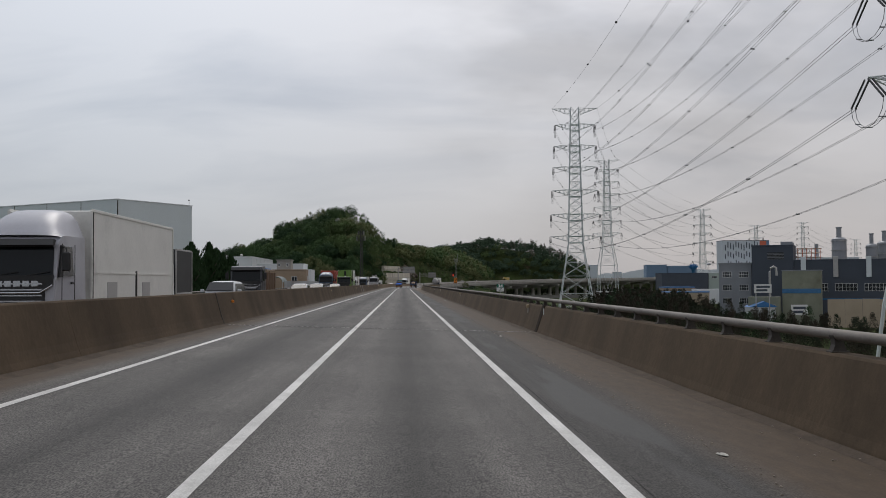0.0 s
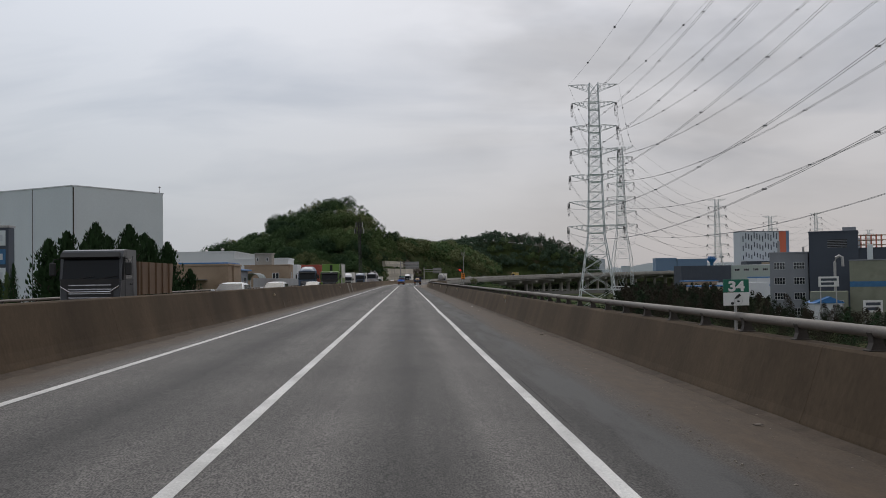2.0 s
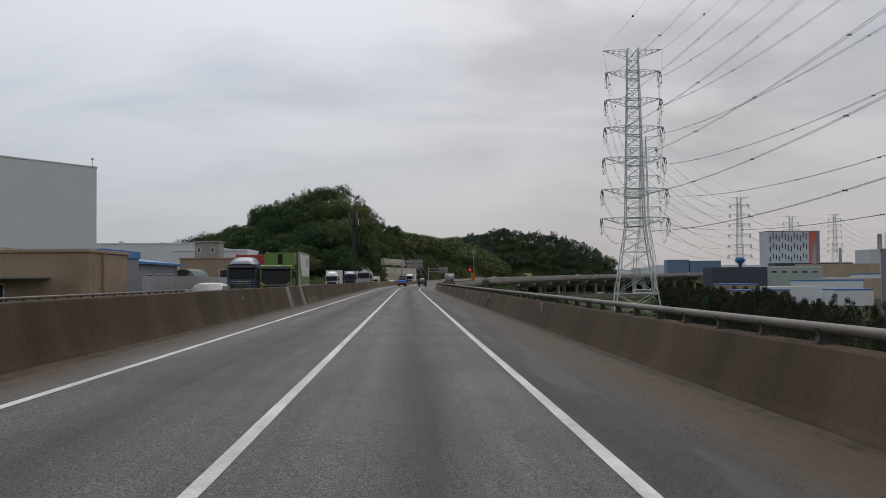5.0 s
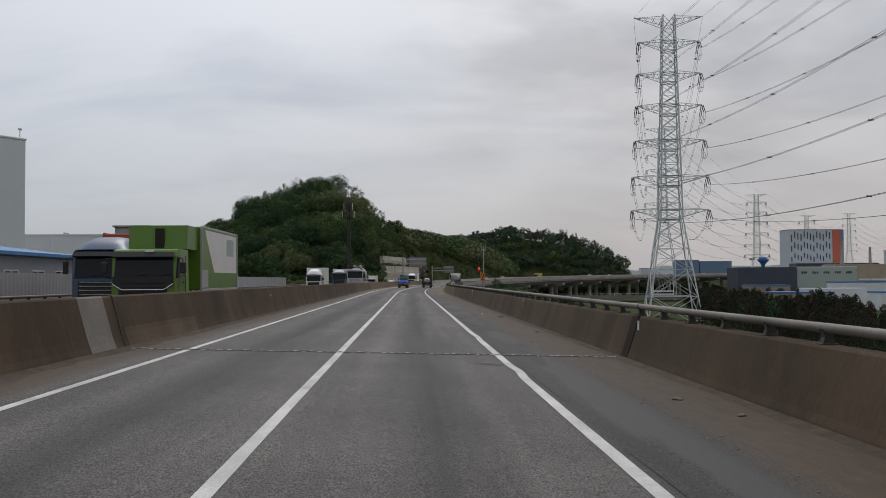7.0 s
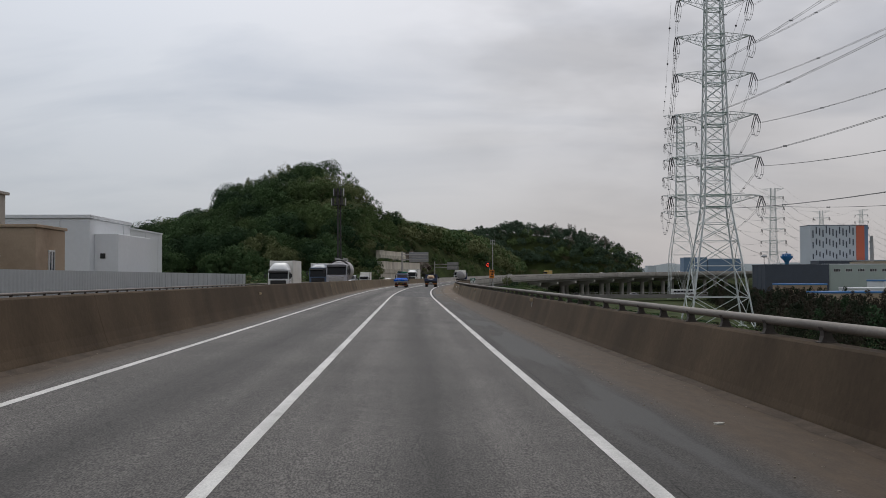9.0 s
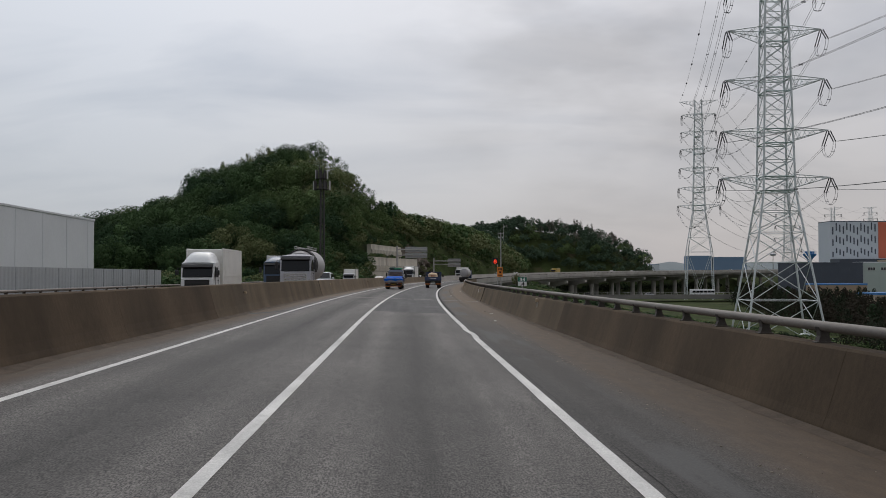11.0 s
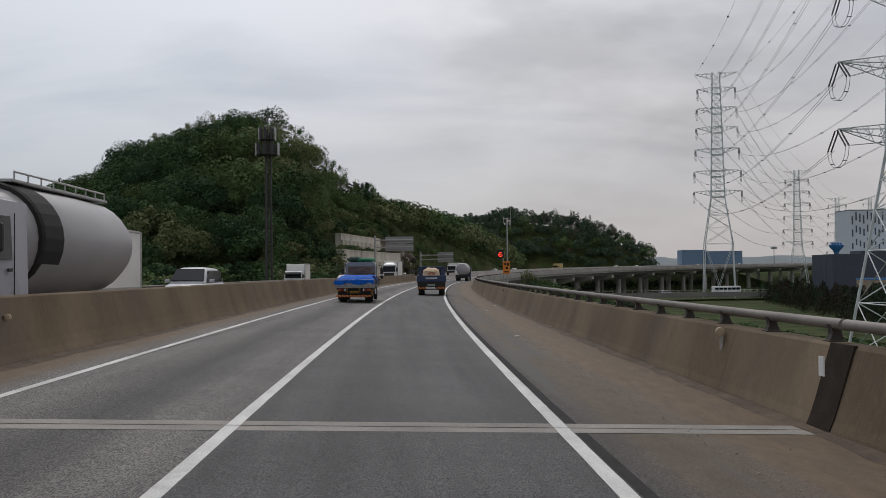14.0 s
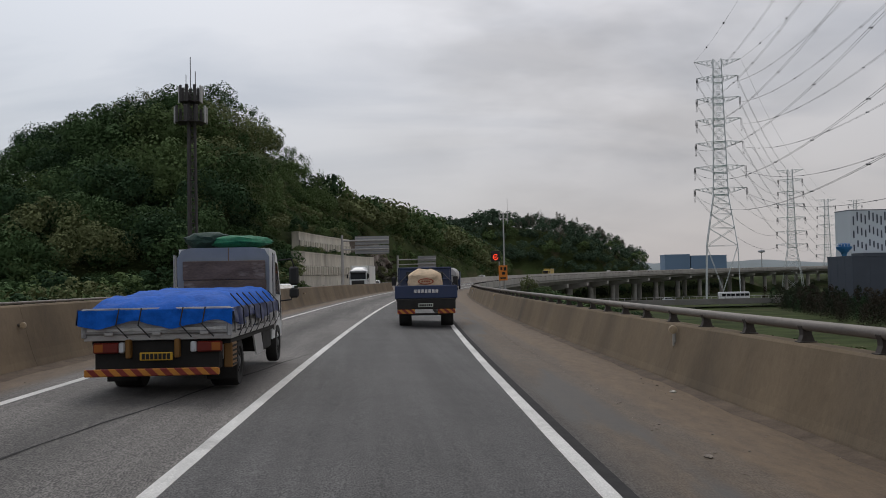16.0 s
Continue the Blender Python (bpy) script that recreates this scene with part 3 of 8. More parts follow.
b_r = fall(S_RBASE)
sec_r = wall_section(S_RBASE, 1, b_r, 0.95) + [(S_RBASE + 0.63, b_r - 0.9), (S_RBASE + 0.1, b_r - 0.9)]
wall_run("wall_right", sec_r, (Y0, Y1), [j + 0.19 * 4.6 for j in JOINTS], M_BARRIER, "stained brown-grey concrete bridge parapet")
b_l = fall(S_LBASE)
sec_m = wall_section(S_LBASE, -1, b_l, 1.08, 0.2) + [(S_LBASE - 0.71, b_l + 0.27), (S_LBASE - 0.9, b_l + 0.09), (S_LBASE - 0.91, b_l - 0.06)]
wall_run("wall_median", sec_m, (Y0, Y1), [j - 0.19 * 6.1 for j in JOINTS], M_BARRIER, "stained concrete median wall")
b_f = fall(S_FAR)
sec_f = wall_section(S_FAR, -1, b_f, 0.95) + [(S_FAR - 0.63, b_f - 0.9), (S_FAR - 0.1, b_f - 0.9)]
wall_run("wall_far", sec_f, (Y0, Y1), [j - 0.19 * 17 for j in JOINTS], M_BARRIER, "concrete parapet of the opposite carriageway")


# rails on the outer walls
def rail_on(name, s, top, ys, bases, label, near):
    holder = structure(new(name), label)
    cuts = [ys[0]] + [b for b in bases if ys[0] < b < ys[1]] + [ys[1]]
    for a, b in zip(cuts, cuts[1:]):
        sh = Shape()
        sh.tube([(bend(y) + s * bend_dir(y)[0], y + s * bend_dir(y)[1], rise(y) + top + 0.21) for y in stations(a + 0.04, b - 0.04, 6.0)], 0.066, 12)
        part("rail", sh, M_RAIL, holder, smooth=True)
    # a post is a curved casting with a flared foot
    p = Shape()
    p.prism([(-0.08, 0.0), (0.1, 0.0), (0.085, 0.05), (0.065, 0.1), (0.065, 0.16), (0.075, 0.2), (0.02, 0.24), (-0.04, 0.24), (-0.07, 0.2), (-0.05, 0.15), (-0.045, 0.09), (-0.06, 0.05)], -0.06, 0.06, "y")
    p.box(-0.1, 0.12, -0.085, 0.085, 0.0, 0.016, 0.004)
    post = mesh_of("post", p, M_RAIL_POST)
    rest = Shape()
    y = ys[0] + 1.0
    while y < ys[1]:
        m = Matrix.Translation((bend(y) + s * bend_dir(y)[0], y + s * bend_dir(y)[1], rise(y) + top)) @ Matrix.Rotation(math.atan2(bend_dir(y)[1], bend_dir(y)[0]), 4, "Z")
        if near[0] < y < near[1]:
            part("post", post, None, holder, at=m)
        else:
            rest.add([m @ Vector(v) for v in p.v], p.f)
        y += 2.0
    tagged(part("posts", rest, M_RAIL_POST, holder), kind="stuff")


rail_on("rail_right", S_RBASE + 0.47, b_r + 0.95, (Y0, 900), [j + 0.9 for j in JOINTS], "weathered round steel rail on curved posts", (-6, 400))
rail_on("rail_far", S_FAR - 0.47, b_f + 0.93, (Y0, 600), [j - 3.2 for j in JOINTS], "weathered steel rail along the far parapet", (40, 330))

# ---- land ----
HILL = [(-140, 520, -9), (-106, 508, -5), (-92, 503, 7.5), (-84, 500, 12.5), (-76, 500, 15.5), (-68, 500, 17.5), (-60, 500, 23), (-52, 500, 28.5), (-44, 500, 32), (-36, 500, 33.5), (-28, 500, 33.5), (-20, 502, 30.5),
        (-12, 508, 25.5), (-4, 518, 20.5), (2, 540, 15)]
RIDGE = [(-2, 545, 15), (0, 590, 16), (10, 640, 17), (20, 700, 18), (30, 770, 20), (42, 850, 26)]
HILL_FAR = [(30, 855, 22), (50, 862, 30), (75, 862, 33), (100, 862, 30), (122, 868, 27), (134, 872, 20), (140, 876, 4)]


def ridge_height(x, y, nodes, width, across=1.0):
    best = -99.0
    for (x0, y0, z0), (x1, y1, z1) in zip(nodes, nodes[1:]):
        dx, dy = x1 - x0, y1 - y0
        t = min(1.0, max(0.0, ((x - x0) * dx + (y - y0) * dy) / (dx * dx + dy * dy)))
        d = math.hypot(across * (x - x0 - t * dx), y - y0 - t * dy) / width
        if d < 1:
            k = (1 - d * d) ** 1.25
            best = max(best, (z0 + t * (z1 - z0) + 4) * k - 4)
    return best


def hill_height(x, y):
    """The wooded hill: a crest line over x, falling away towards both sides of it."""
    if not HILL[0][0] < x < HILL[-1][0]:
        return -99.0
    for (x0, y0, z0), (x1, y1, z1) in zip(HILL, HILL[1:]):
        if x <= x1:
            t = (x - x0) / (x1 - x0)
            d = (y - y0 - t * (y1 - y0)) / (80.0 if y < y0 else 92.0)
            return (z0 + t * (z1 - z0) + 4) * max(0.0, 1 - abs(d) ** 1.4) ** 1.2 - 4


def road_offset(x, y):
    """How far right of the driven lane a place lies, nearly."""
    k = bend_dir(y)
    return (x - bend(y)) * k[0]


def ground_height(x, y):
    left = min(1.0, max(0.0, (-22 - road_offset(x, y)) / 14))
    z = -10.0 + 6.0 * left
    z += 0.5 * noise.noise((x * 0.02, y * 0.02, 0.3))
    s = road_offset(x, y)
    if y > 380 and s < 0:
        z += (0.0 - z) * min(1.0, (y - 380) / 60) * (1.0 if s < -19 else 0.0)
    h = max(hill_height(x, y), ridge_height(x, y, RIDGE, 44), ridge_height(x, y, HILL_FAR, 46))
    if h > z and s < -19.5:
        z = h + 0.8 * noise.noise((x * 0.06, y * 0.06, 4.0))
    if s > 6.5 and 400 < y < 570 and s < 40:
        z += 8.0 * min(1.0, (y - 400) / 40, (570 - y) / 40) * min(1.0, (40 - s) / 25)
    if -19.5 < s < 6.5 and y > 380:
        z = min(z, rise(y) - 3.0)
    elif -45 < s <= -19.5 and y > 380:
        z = min(z, rise(y) - 0.4 + (-19.5 - s) * (1.5 + 0.7 * min(1.0, max(0.0, (y - 490) / 20))))
        if 440 < y < 532:
            z = min(z, rise(y) + (-1.0 if s > -21.5 else 5.2 if s > -25 else 8.6 + (-25 - s) * 1.2))
    return z


M_GROUND = material("meadow_and_soil", (0.042, 0.056, 0.02), 0.95, vary=0.5, scale=0.12, fine=2.2, bump=0.05, dirt=(0.1, 0.085, 0.05), dirt_at=(0.55, 0.7), spec=0.05)


def axis_steps(lo, hi, near_lo, near_hi, near, far):
    vals = stations(near_lo, near_hi, near)
    v, d = near_lo, far
    while v > lo:
        v -= d
        d *= 1.35
        vals.insert(0, v)
    v, d = near_hi, far
    while v < hi:
        v += d
        d *= 1.35
        vals.append(v)
    return vals


gx, gy = axis_steps(-3500, 3500, -190, 240, 6.0, 30.0), axis_steps(-1500, 4500, 330, 940, 6.0, 30.0)
land = Shape()
land.v = [(x, y, ground_height(x, y)) for y in gy for x in gx]
nx = len(gx)
land.f = [(j * nx + i, j * nx + i + 1, (j + 1) * nx + i + 1, (j + 1) * nx + i) for j in range(len(gy) - 1) for i in range(nx - 1)]
structure(part("ground", land, M_GROUND, smooth=True), "open ground with grass and bare soil, rising to wooded hills")

# ---- woods ----
def leaf_material(name, base, spread=0.1):
    m = bpy.data.materials.new(name)
    m.use_nodes = True
    n, l = m.node_tree.nodes, m.node_tree.links
    b = n["Principled BSDF"]
    b.inputs["Roughness"].default_value = 0.9
    b.inputs["Specular IOR Level"].default_value = 0.08
    geo, mr, sc = n.new("ShaderNodeNewGeometry"), n.new("ShaderNodeMapRange"), n.new("ShaderNodeVectorMath")
    mr.inputs["To Min"].default_value, mr.inputs["To Max"].default_value = 1 - spread, 1 + spread
    l.new(geo.outputs["Random Per Island"], mr.inputs["Value"])
    big, br, mul = n.new("ShaderNodeTexNoise"), n.new("ShaderNodeMapRange"), n.new("ShaderNodeMath")
    tc = n.new("ShaderNodeTexCoord")
    big.inputs["Scale"].default_value, big.inputs["Detail"].default_value = 0.12, 3.0
    l.new(tc.outputs["Object"], big.inputs["Vector"])
    br.inputs["From Min"].default_value, br.inputs["From Max"].default_value = 0.3, 0.7
    br.inputs["To Min"].default_value, br.inputs["To Max"].default_value = 0.7, 1.3
    l.new(big.outputs["Fac"], br.inputs["Value"])
    mul.operation = "MULTIPLY"
    l.new(mr.outputs[0], mul.inputs[0])
    l.new(br.outputs[0], mul.inputs[1])
    sc.operation = "SCALE"
    sc.inputs[0].default_value = base
    l.new(mul.outputs[0], sc.inputs["Scale"])
    l.new(sc.outputs[0], b.inputs["Base Color"])
    return m


M_LEAF_DARK = leaf_material("leaves_dark", (0.035, 0.065, 0.031))
M_LEAF = leaf_material("leaves_green", (0.061, 0.102, 0.042))
M_LEAF_FRESH = leaf_material("leaves_fresh", (0.1, 0.144, 0.057))
M_LEAF_OLIVE = leaf_material("leaves_olive", (0.145, 0.163, 0.075))
M_TWIG = leaf_material("bare_twigs", (0.13, 0.125, 0.1))
# duller than the near leaves, with the haze of distance in the colour
M_LEAF_HAZED = leaf_material("leaves_far_hazed", (0.062, 0.095, 0.06))
M_NEEDLE = leaf_material("pine_needles", (0.026, 0.034, 0.02))
M_NEEDLE_BROWN = leaf_material("pine_needles_brown", (0.044, 0.037, 0.027))
M_BARK = material("bark", (0.07, 0.055, 0.042), 0.95, vary=0.25, scale=3, fine=20, bump=0.01)


def leaf_cloud(count, size, lobes, rng, squash=1.0, inner=0.84):
    """Corners of many small leaf triangles on the outsides of several lobes: an array of count x 3 x 3 within a unit-sized crown."""
    pts = np.zeros((count, 3))
    nrm = rng.normal(size=(count, 3))
    nrm /= np.linalg.norm(nrm, axis=1, keepdims=True)
    pick = rng.integers(0, len(lobes), count)
    lob = np.array(lobes)
    depth = rng.uniform(inner, 1.04, count)[:, None]
    pts = lob[pick, :3] + nrm * lob[pick, 3:4] * depth
    pts[:, 2] *= squash
    out = nrm + rng.normal(scale=0.22, size=(count, 3))
    out /= np.linalg.norm(out, axis=1, keepdims=True)
    ref = rng.normal(size=(count, 3))
    u = np.cross(out, ref)
    u /= np.linalg.norm(u, axis=1, keepdims=True)
    w = np.cross(out, u)
    s = size * rng.uniform(0.55, 1.3, count)[:, None]
    return np.stack([pts - u * s * 0.9 - w * s * 0.5, pts + u * s * 0.9 - w * s * 0.5, pts + w * s * 0.9], 1)


def round_lobes(rng, n, flat=0.8):
    """A broad crown: a core with n clumps over its upper side and a few low ones."""
    lob = [(0, 0, 0.5, 0.34)]
    for k in range(n):
        z = 1 - 1.25 * (k + 0.5) / n
        a = 2.4 * k + rng.uniform(-0.4, 0.4)
        r = 0.36 * math.sqrt(max(0.0, 1 - z * z)) * rng.uniform(0.8, 1.15)
        lob.append((r * math.cos(a), r * math.sin(a), 0.5 + 0.36 * z * flat * rng.uniform(0.85, 1.15), rng.uniform(0.1, 0.19)))
    return lob


def cone_lobes(rng, n, wide=0.3):
    return [(rng.uniform(-0.05, 0.05), rng.uniform(-0.05, 0.05), 0.08 + 0.86 * k / n, wide * (1 - k / n) ** 0.8 * rng.uniform(0.75, 1.15) + 0.025) for k in range(n)]


def leaves_to_mesh(name, arr, mats, which):
    k, n = arr.shape[:2]
    me = bpy.data.meshes.new(name)
    me.vertices.add(n * k)
    me.vertices.foreach_set("co", np.ascontiguousarray(arr.reshape(-1), dtype=np.float32))
    me.loops.add(n * k)
    me.loops.foreach_set("vertex_index", np.arange(n * k, dtype=np.int32))
    me.polygons.add(k)
    me.polygons.foreach_set("loop_start", np.arange(0, n * k, n, dtype=np.int32))
    for m in mats:
        me.materials.append(m)
    me.polygons.foreach_set("material_index", np.ascontiguousarray(which, dtype=np.int32))
    me.update(calc_edges=True)
    return me


def wood(name, spots, templates, mats, label):
    """Many crowns joined: spots of (x, y, z, height, width, kind, material)."""
    rng = np.random.default_rng(11)
    arrs, which = [], []
    for x, y, z, h, w, kind, mat in spots:
        t = templates[kind][rng.integers(len(templates[kind]))]
        a = rng.uniform(0, 2 * math.pi)
        c, s = math.cos(a) * w, math.sin(a) * w
        p = np.empty_like(t)
        p[..., 0] = x + t[..., 0] * c - t[..., 1] * s
        p[..., 1] = y + t[..., 0] * s + t[..., 1] * c
        p[..., 2] = z + t[..., 2] * h
        arrs.append(p)
        which.append(np.full(len(t), mat))
    ob = part(name, leaves_to_mesh(name, np.concatenate(arrs), mats, np.concatenate(which)), None)
    return tagged(ob, label, "woods", kind="stuff")


RNG = np.random.default_rng(5)
ROUND = [leaf_cloud(3500, 0.0185, round_lobes(RNG, 17), RNG) for _ in range(6)]
FEATHER = [leaf_cloud(1500, 0.0165, round_lobes(RNG, 8, 1.0), RNG, inner=0.45) for _ in range(4)]
COARSE = [leaf_cloud(480, 0.045, round_lobes(RNG, 9), RNG) for _ in range(5)]
PINE = [leaf_cloud(430, 0.027, cone_lobes(RNG, 9, 0.3), RNG) for _ in range(4)]
SHRUB = [leaf_cloud(640, 0.04, round_lobes(RNG, 9), RNG) for _ in range(5)]
PINE_NEAR = [leaf_cloud(1150, 0.0165, cone_lobes(RNG, 9, 0.3), RNG) for _ in range(4)]
KINDS = {5: PINE_NEAR, 0: ROUND, 1: FEATHER, 2: COARSE, 3: PINE, 4: SHRUB}
WOOD_MATS = [M_LEAF_DARK, M_LEAF, M_LEAF_FRESH, M_LEAF_OLIVE, M_TWIG, M_NEEDLE, M_NEEDLE_BROWN, M_LEAF_HAZED]

spots = []
for gx0 in np.arange(-128, 12, 6.7):
    for gy0 in np.arange(395, 590, 6.7):
        x, y = gx0 + RNG.uniform(-2.2, 2.2), gy0 + RNG.uniform(-2.2, 2.2)
        z = ground_height(x, y)
        if road_offset(x, y) > -25 or z < 0.3 or (y > 545 and x < -15) or (road_offset(x, y) > (-29 if y < 505 else -26) and 436 < y < 535) or math.hypot(x + 17.7, y - 411) < 14:
            continue
        crest = z > 24 or x > -18
        h = RNG.uniform(8.0, 13.5) * (0.8 if crest else 1.0)
        tone = noise.noise((x * 0.03, y * 0.03, 9.0)) + RNG.uniform(-0.35, 0.35) + min(0.6, max(-0.14, (x + 58) / 50 * 0.5))
        mat = 0 if tone < -0.15 else 1 if tone < 0.2 else 2 if tone < 0.42 else 3
        if crest and RNG.uniform() < 0.45:
            spots.append((x, y, z - 1.5, h * 1.12, h * 0.8, 1, 3 if RNG.uniform() < 0.4 else 2 if RNG.uniform() < 0.6 else 1))
        else:
            spots.append((x, y, z - 1.5, h, h * RNG.uniform(1.0, 1.25), 0 if y < 512 else 2, mat))
for _ in range(850):
    y = RNG.uniform(425, 640)
    s = RNG.uniform(-36, -21.5)
    k = bend_dir(y)
    x = bend(y) + s * k[0]
    z = ground_height(x, y)
    if z > 1.5 and not (440 < y < 535 and s > -27.5):
        h = RNG.uniform(2.2, 5.0)
        spots.append((x, y + s * k[1], z - 0.8, h, h * 1.2, 4 if y < 540 else 2, RNG.choice([1, 2, 3, 2])))
for k_ in range(620):
    x, y = RNG.uniform(-130, -12), RNG.uniform(368, 452)
    if road_offset(x, y) > -22.5 or math.hypot(x + 17.7, y - 413) < 5 or (y > 436 and road_offset(x, y) > -29):
        continue
    h = RNG.uniform(2.5, 6.0)
    spots.append((x, y, ground_height(x, y) - 0.6, h, h * 1.25, 4, RNG.choice([0, 1, 1, 2, 3])))
wood("hill_woods", spots, KINDS, WOOD_MATS, "dense mixed spring woods in dark and fresh greens covering a hill")

spots = []
for gx0 in np.arange(-30, 160, 6.7):
    for gy0 in np.arange(545, 935, 6.7):
        x, y = gx0 + RNG.uniform(-2.5, 2.5), gy0 + RNG.uniform(-2.5, 2.5)
        if road_offset(x, y) > -23:
            continue
        z = ground_height(x, y)
        if z < 1.5 and y > 600 or (x < -10 and y < 600):
            continue
        h = RNG.uniform(7, 12)
        bare = y > 840 and x > 85 and RNG.uniform() < 0.3
        # beyond 800 m most crowns take the haze-dulled leaf colour
        tone = RNG.uniform() + (0.2 if y < 800 else -0.12)
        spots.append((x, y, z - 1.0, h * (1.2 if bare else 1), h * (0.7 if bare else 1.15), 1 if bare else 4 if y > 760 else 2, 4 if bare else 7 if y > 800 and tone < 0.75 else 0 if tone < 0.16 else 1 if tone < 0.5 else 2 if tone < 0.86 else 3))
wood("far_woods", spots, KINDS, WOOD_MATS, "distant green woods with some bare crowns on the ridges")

# dark pines and scrub on the low land
spots = []
for gy0 in np.arange(112, 655, 4.4):
    for k in range(9 if gy0 < 560 else 4):
        y = gy0 + RNG.uniform(-2, 2)
        x = 60 + max(0.0, y - 330) * 0.27 + RNG.uniform(-1, 5) + 4.2 * k
        if math.hypot(x - 68.7, y - 388) < 12 or math.hypot(x - 57.5, y - 97) < 12 or math.hypot(x - 143, y - 680) < 12 or (86 < x < 150 and 178 < y < 300):
            continue
        h = (RNG.uniform(4.5, 9.2) if y > 250 else RNG.uniform(3.8, 7.4)) * (1 + 0.25 * noise.noise((x * 0.06, y * 0.06, 2.0)))
        r = RNG.uniform()
        spots.append((x, y, -10.4, h, h * (0.85 if r < 0.75 else 1.1), 5 if y < 300 and x < 88 else 3, 5 if r < 0.5 else 6 if r < 0.94 else 0))
grass_spots = []
GRASS = [leaf_cloud(48, 0.13, [(0.3 * math.cos(2.4 * k), 0.3 * math.sin(2.4 * k), 0.3, 0.22) for k in range(5)], RNG, inner=0.3) for _ in range(4)]
for _ in range(4600):
    x, y = RNG.uniform(11, 74), RNG.uniform(300, 560)
    if road_offset(x, y) < 7.5:
        continue
    h = RNG.uniform(0.5, 1.5)
    grass_spots.append((x, y, ground_height(x, y) - 0.1, h, h * RNG.uniform(1.5, 2.8), 0, RNG.choice([0, 1, 1, 2, 3])))
wood("rough_grass", grass_spots, {0: GRASS}, WOOD_MATS, "tussocks of rough green grass below the bridge")
# scrub on the grass round the towers' feet
for _ in range(230):
    x, y = RNG.uniform(16, 66), RNG.uniform(330, 600)
    if road_offset(x, y) < 9 or math.hypot(x - 68.7, y - 388) < 9 or y > 634:
        continue
    h = RNG.uniform(0.8, 3.0)
    spots.append((x, y, ground_height(x, y) - 0.3, h, h * 1.5, 2, RNG.choice([0, 1, 2, 5])))
# made-up row of dark bushes that stands for the shade under the viaduct
for y in np.arange(440, 900, 6.0):
    p = road_point(-18.0 + RNG.uniform(-1, 1), y)
    spots.append((p[0], p[1], -9.6, RNG.uniform(5.5, 8.0), 7.5, 2, RNG.choice([0, 5, 5])))
wood("low_woods", spots, KINDS, WOOD_MATS, "dark pines and brownish scrub on the low land beside the bridge")


def tree(x, y, base, h, w, templates, mat, label, group="", limb=0.3):
    """A single tree: tapered trunk with limbs and a leafy crown."""
    th = thing("tree", label, "tree", Matrix.Translation((x, y, base)), group)
    tr = Shape()
    tr.rod((0, 0, -0.3), (0, 0, h * 0.75), 0.035 * h, 8, 0.008 * h)
    for k in range(6):
        a = k * 2.4
        z = h * (0.25 + 0.08 * k)
        tr.rod((0, 0, z), (math.cos(a) * w * limb, math.sin(a) * w * limb, z + h * 0.12), 0.012 * h, 5, 0.004 * h)
    part("trunk", tr, M_BARK, th)
    t = templates[RNG.integers(len(templates))].copy()
    t[..., :2] *= w
    t[..., 2] *= h
    part("crown", leaves_to_mesh("crown", t, [mat], np.zeros(len(t))), None, th)
    return th


def conifer_cloud(count, rng):
    """A dense pointed crown: leaf quads on a ragged cone with branch tips that turn upwards."""
    u = rng.uniform(0, 1, count) ** 1.35
    a = rng.uniform(0, 2 * math.pi, count)
    ph = rng.uniform(0, 6.3, 4)
    rag = 0.78 + 0.34 * np.sin(3 * a + 17 * u + ph[0]) + 0.26 * np.sin(5 * a - 29 * u + ph[1]) + 0.17 * np.sin(9 * a + 47 * u + ph[2])
    r = 0.17 * (np.minimum(1, 5 * (u + 0.04)) * (1 - u) ** 0.6 + 0.015) * rag * (rng.uniform(0.5, 1.0, count) + 0.5 * rng.random(count) ** 5)
    pts = np.stack([r * np.cos(a), r * np.sin(a), 0.04 + 0.96 * u], 1)
    out = np.stack([np.cos(a), np.sin(a), np.full(count, 0.5)], 1) + rng.normal(scale=0.35, size=(count, 3))
    out /= np.linalg.norm(out, axis=1, keepdims=True)
    k = np.stack([0.1 * np.cos(a), 0.1 * np.sin(a), np.full(count, 1.0)], 1) + rng.normal(scale=(0.12, 0.12, 0.3), size=(count, 3))
    k /= np.linalg.norm(k, axis=1, keepdims=True)
    w = np.cross(out, k)
    w /= np.linalg.norm(w, axis=1, keepdims=True) + 1e-6
    s = rng.uniform(0.5, 1.2, count)[:, None]
    return np.stack([pts - k * s * 0.016, pts - w * s * 0.0075, pts + k * s * 0.03, pts + w * s * 0.0075], 1)


SLIM = [conifer_cloud(3400, RNG) for _ in range(4)]
M_LEAF_CONIFER = leaf_material("conifer_needles", (0.03, 0.058, 0.024))
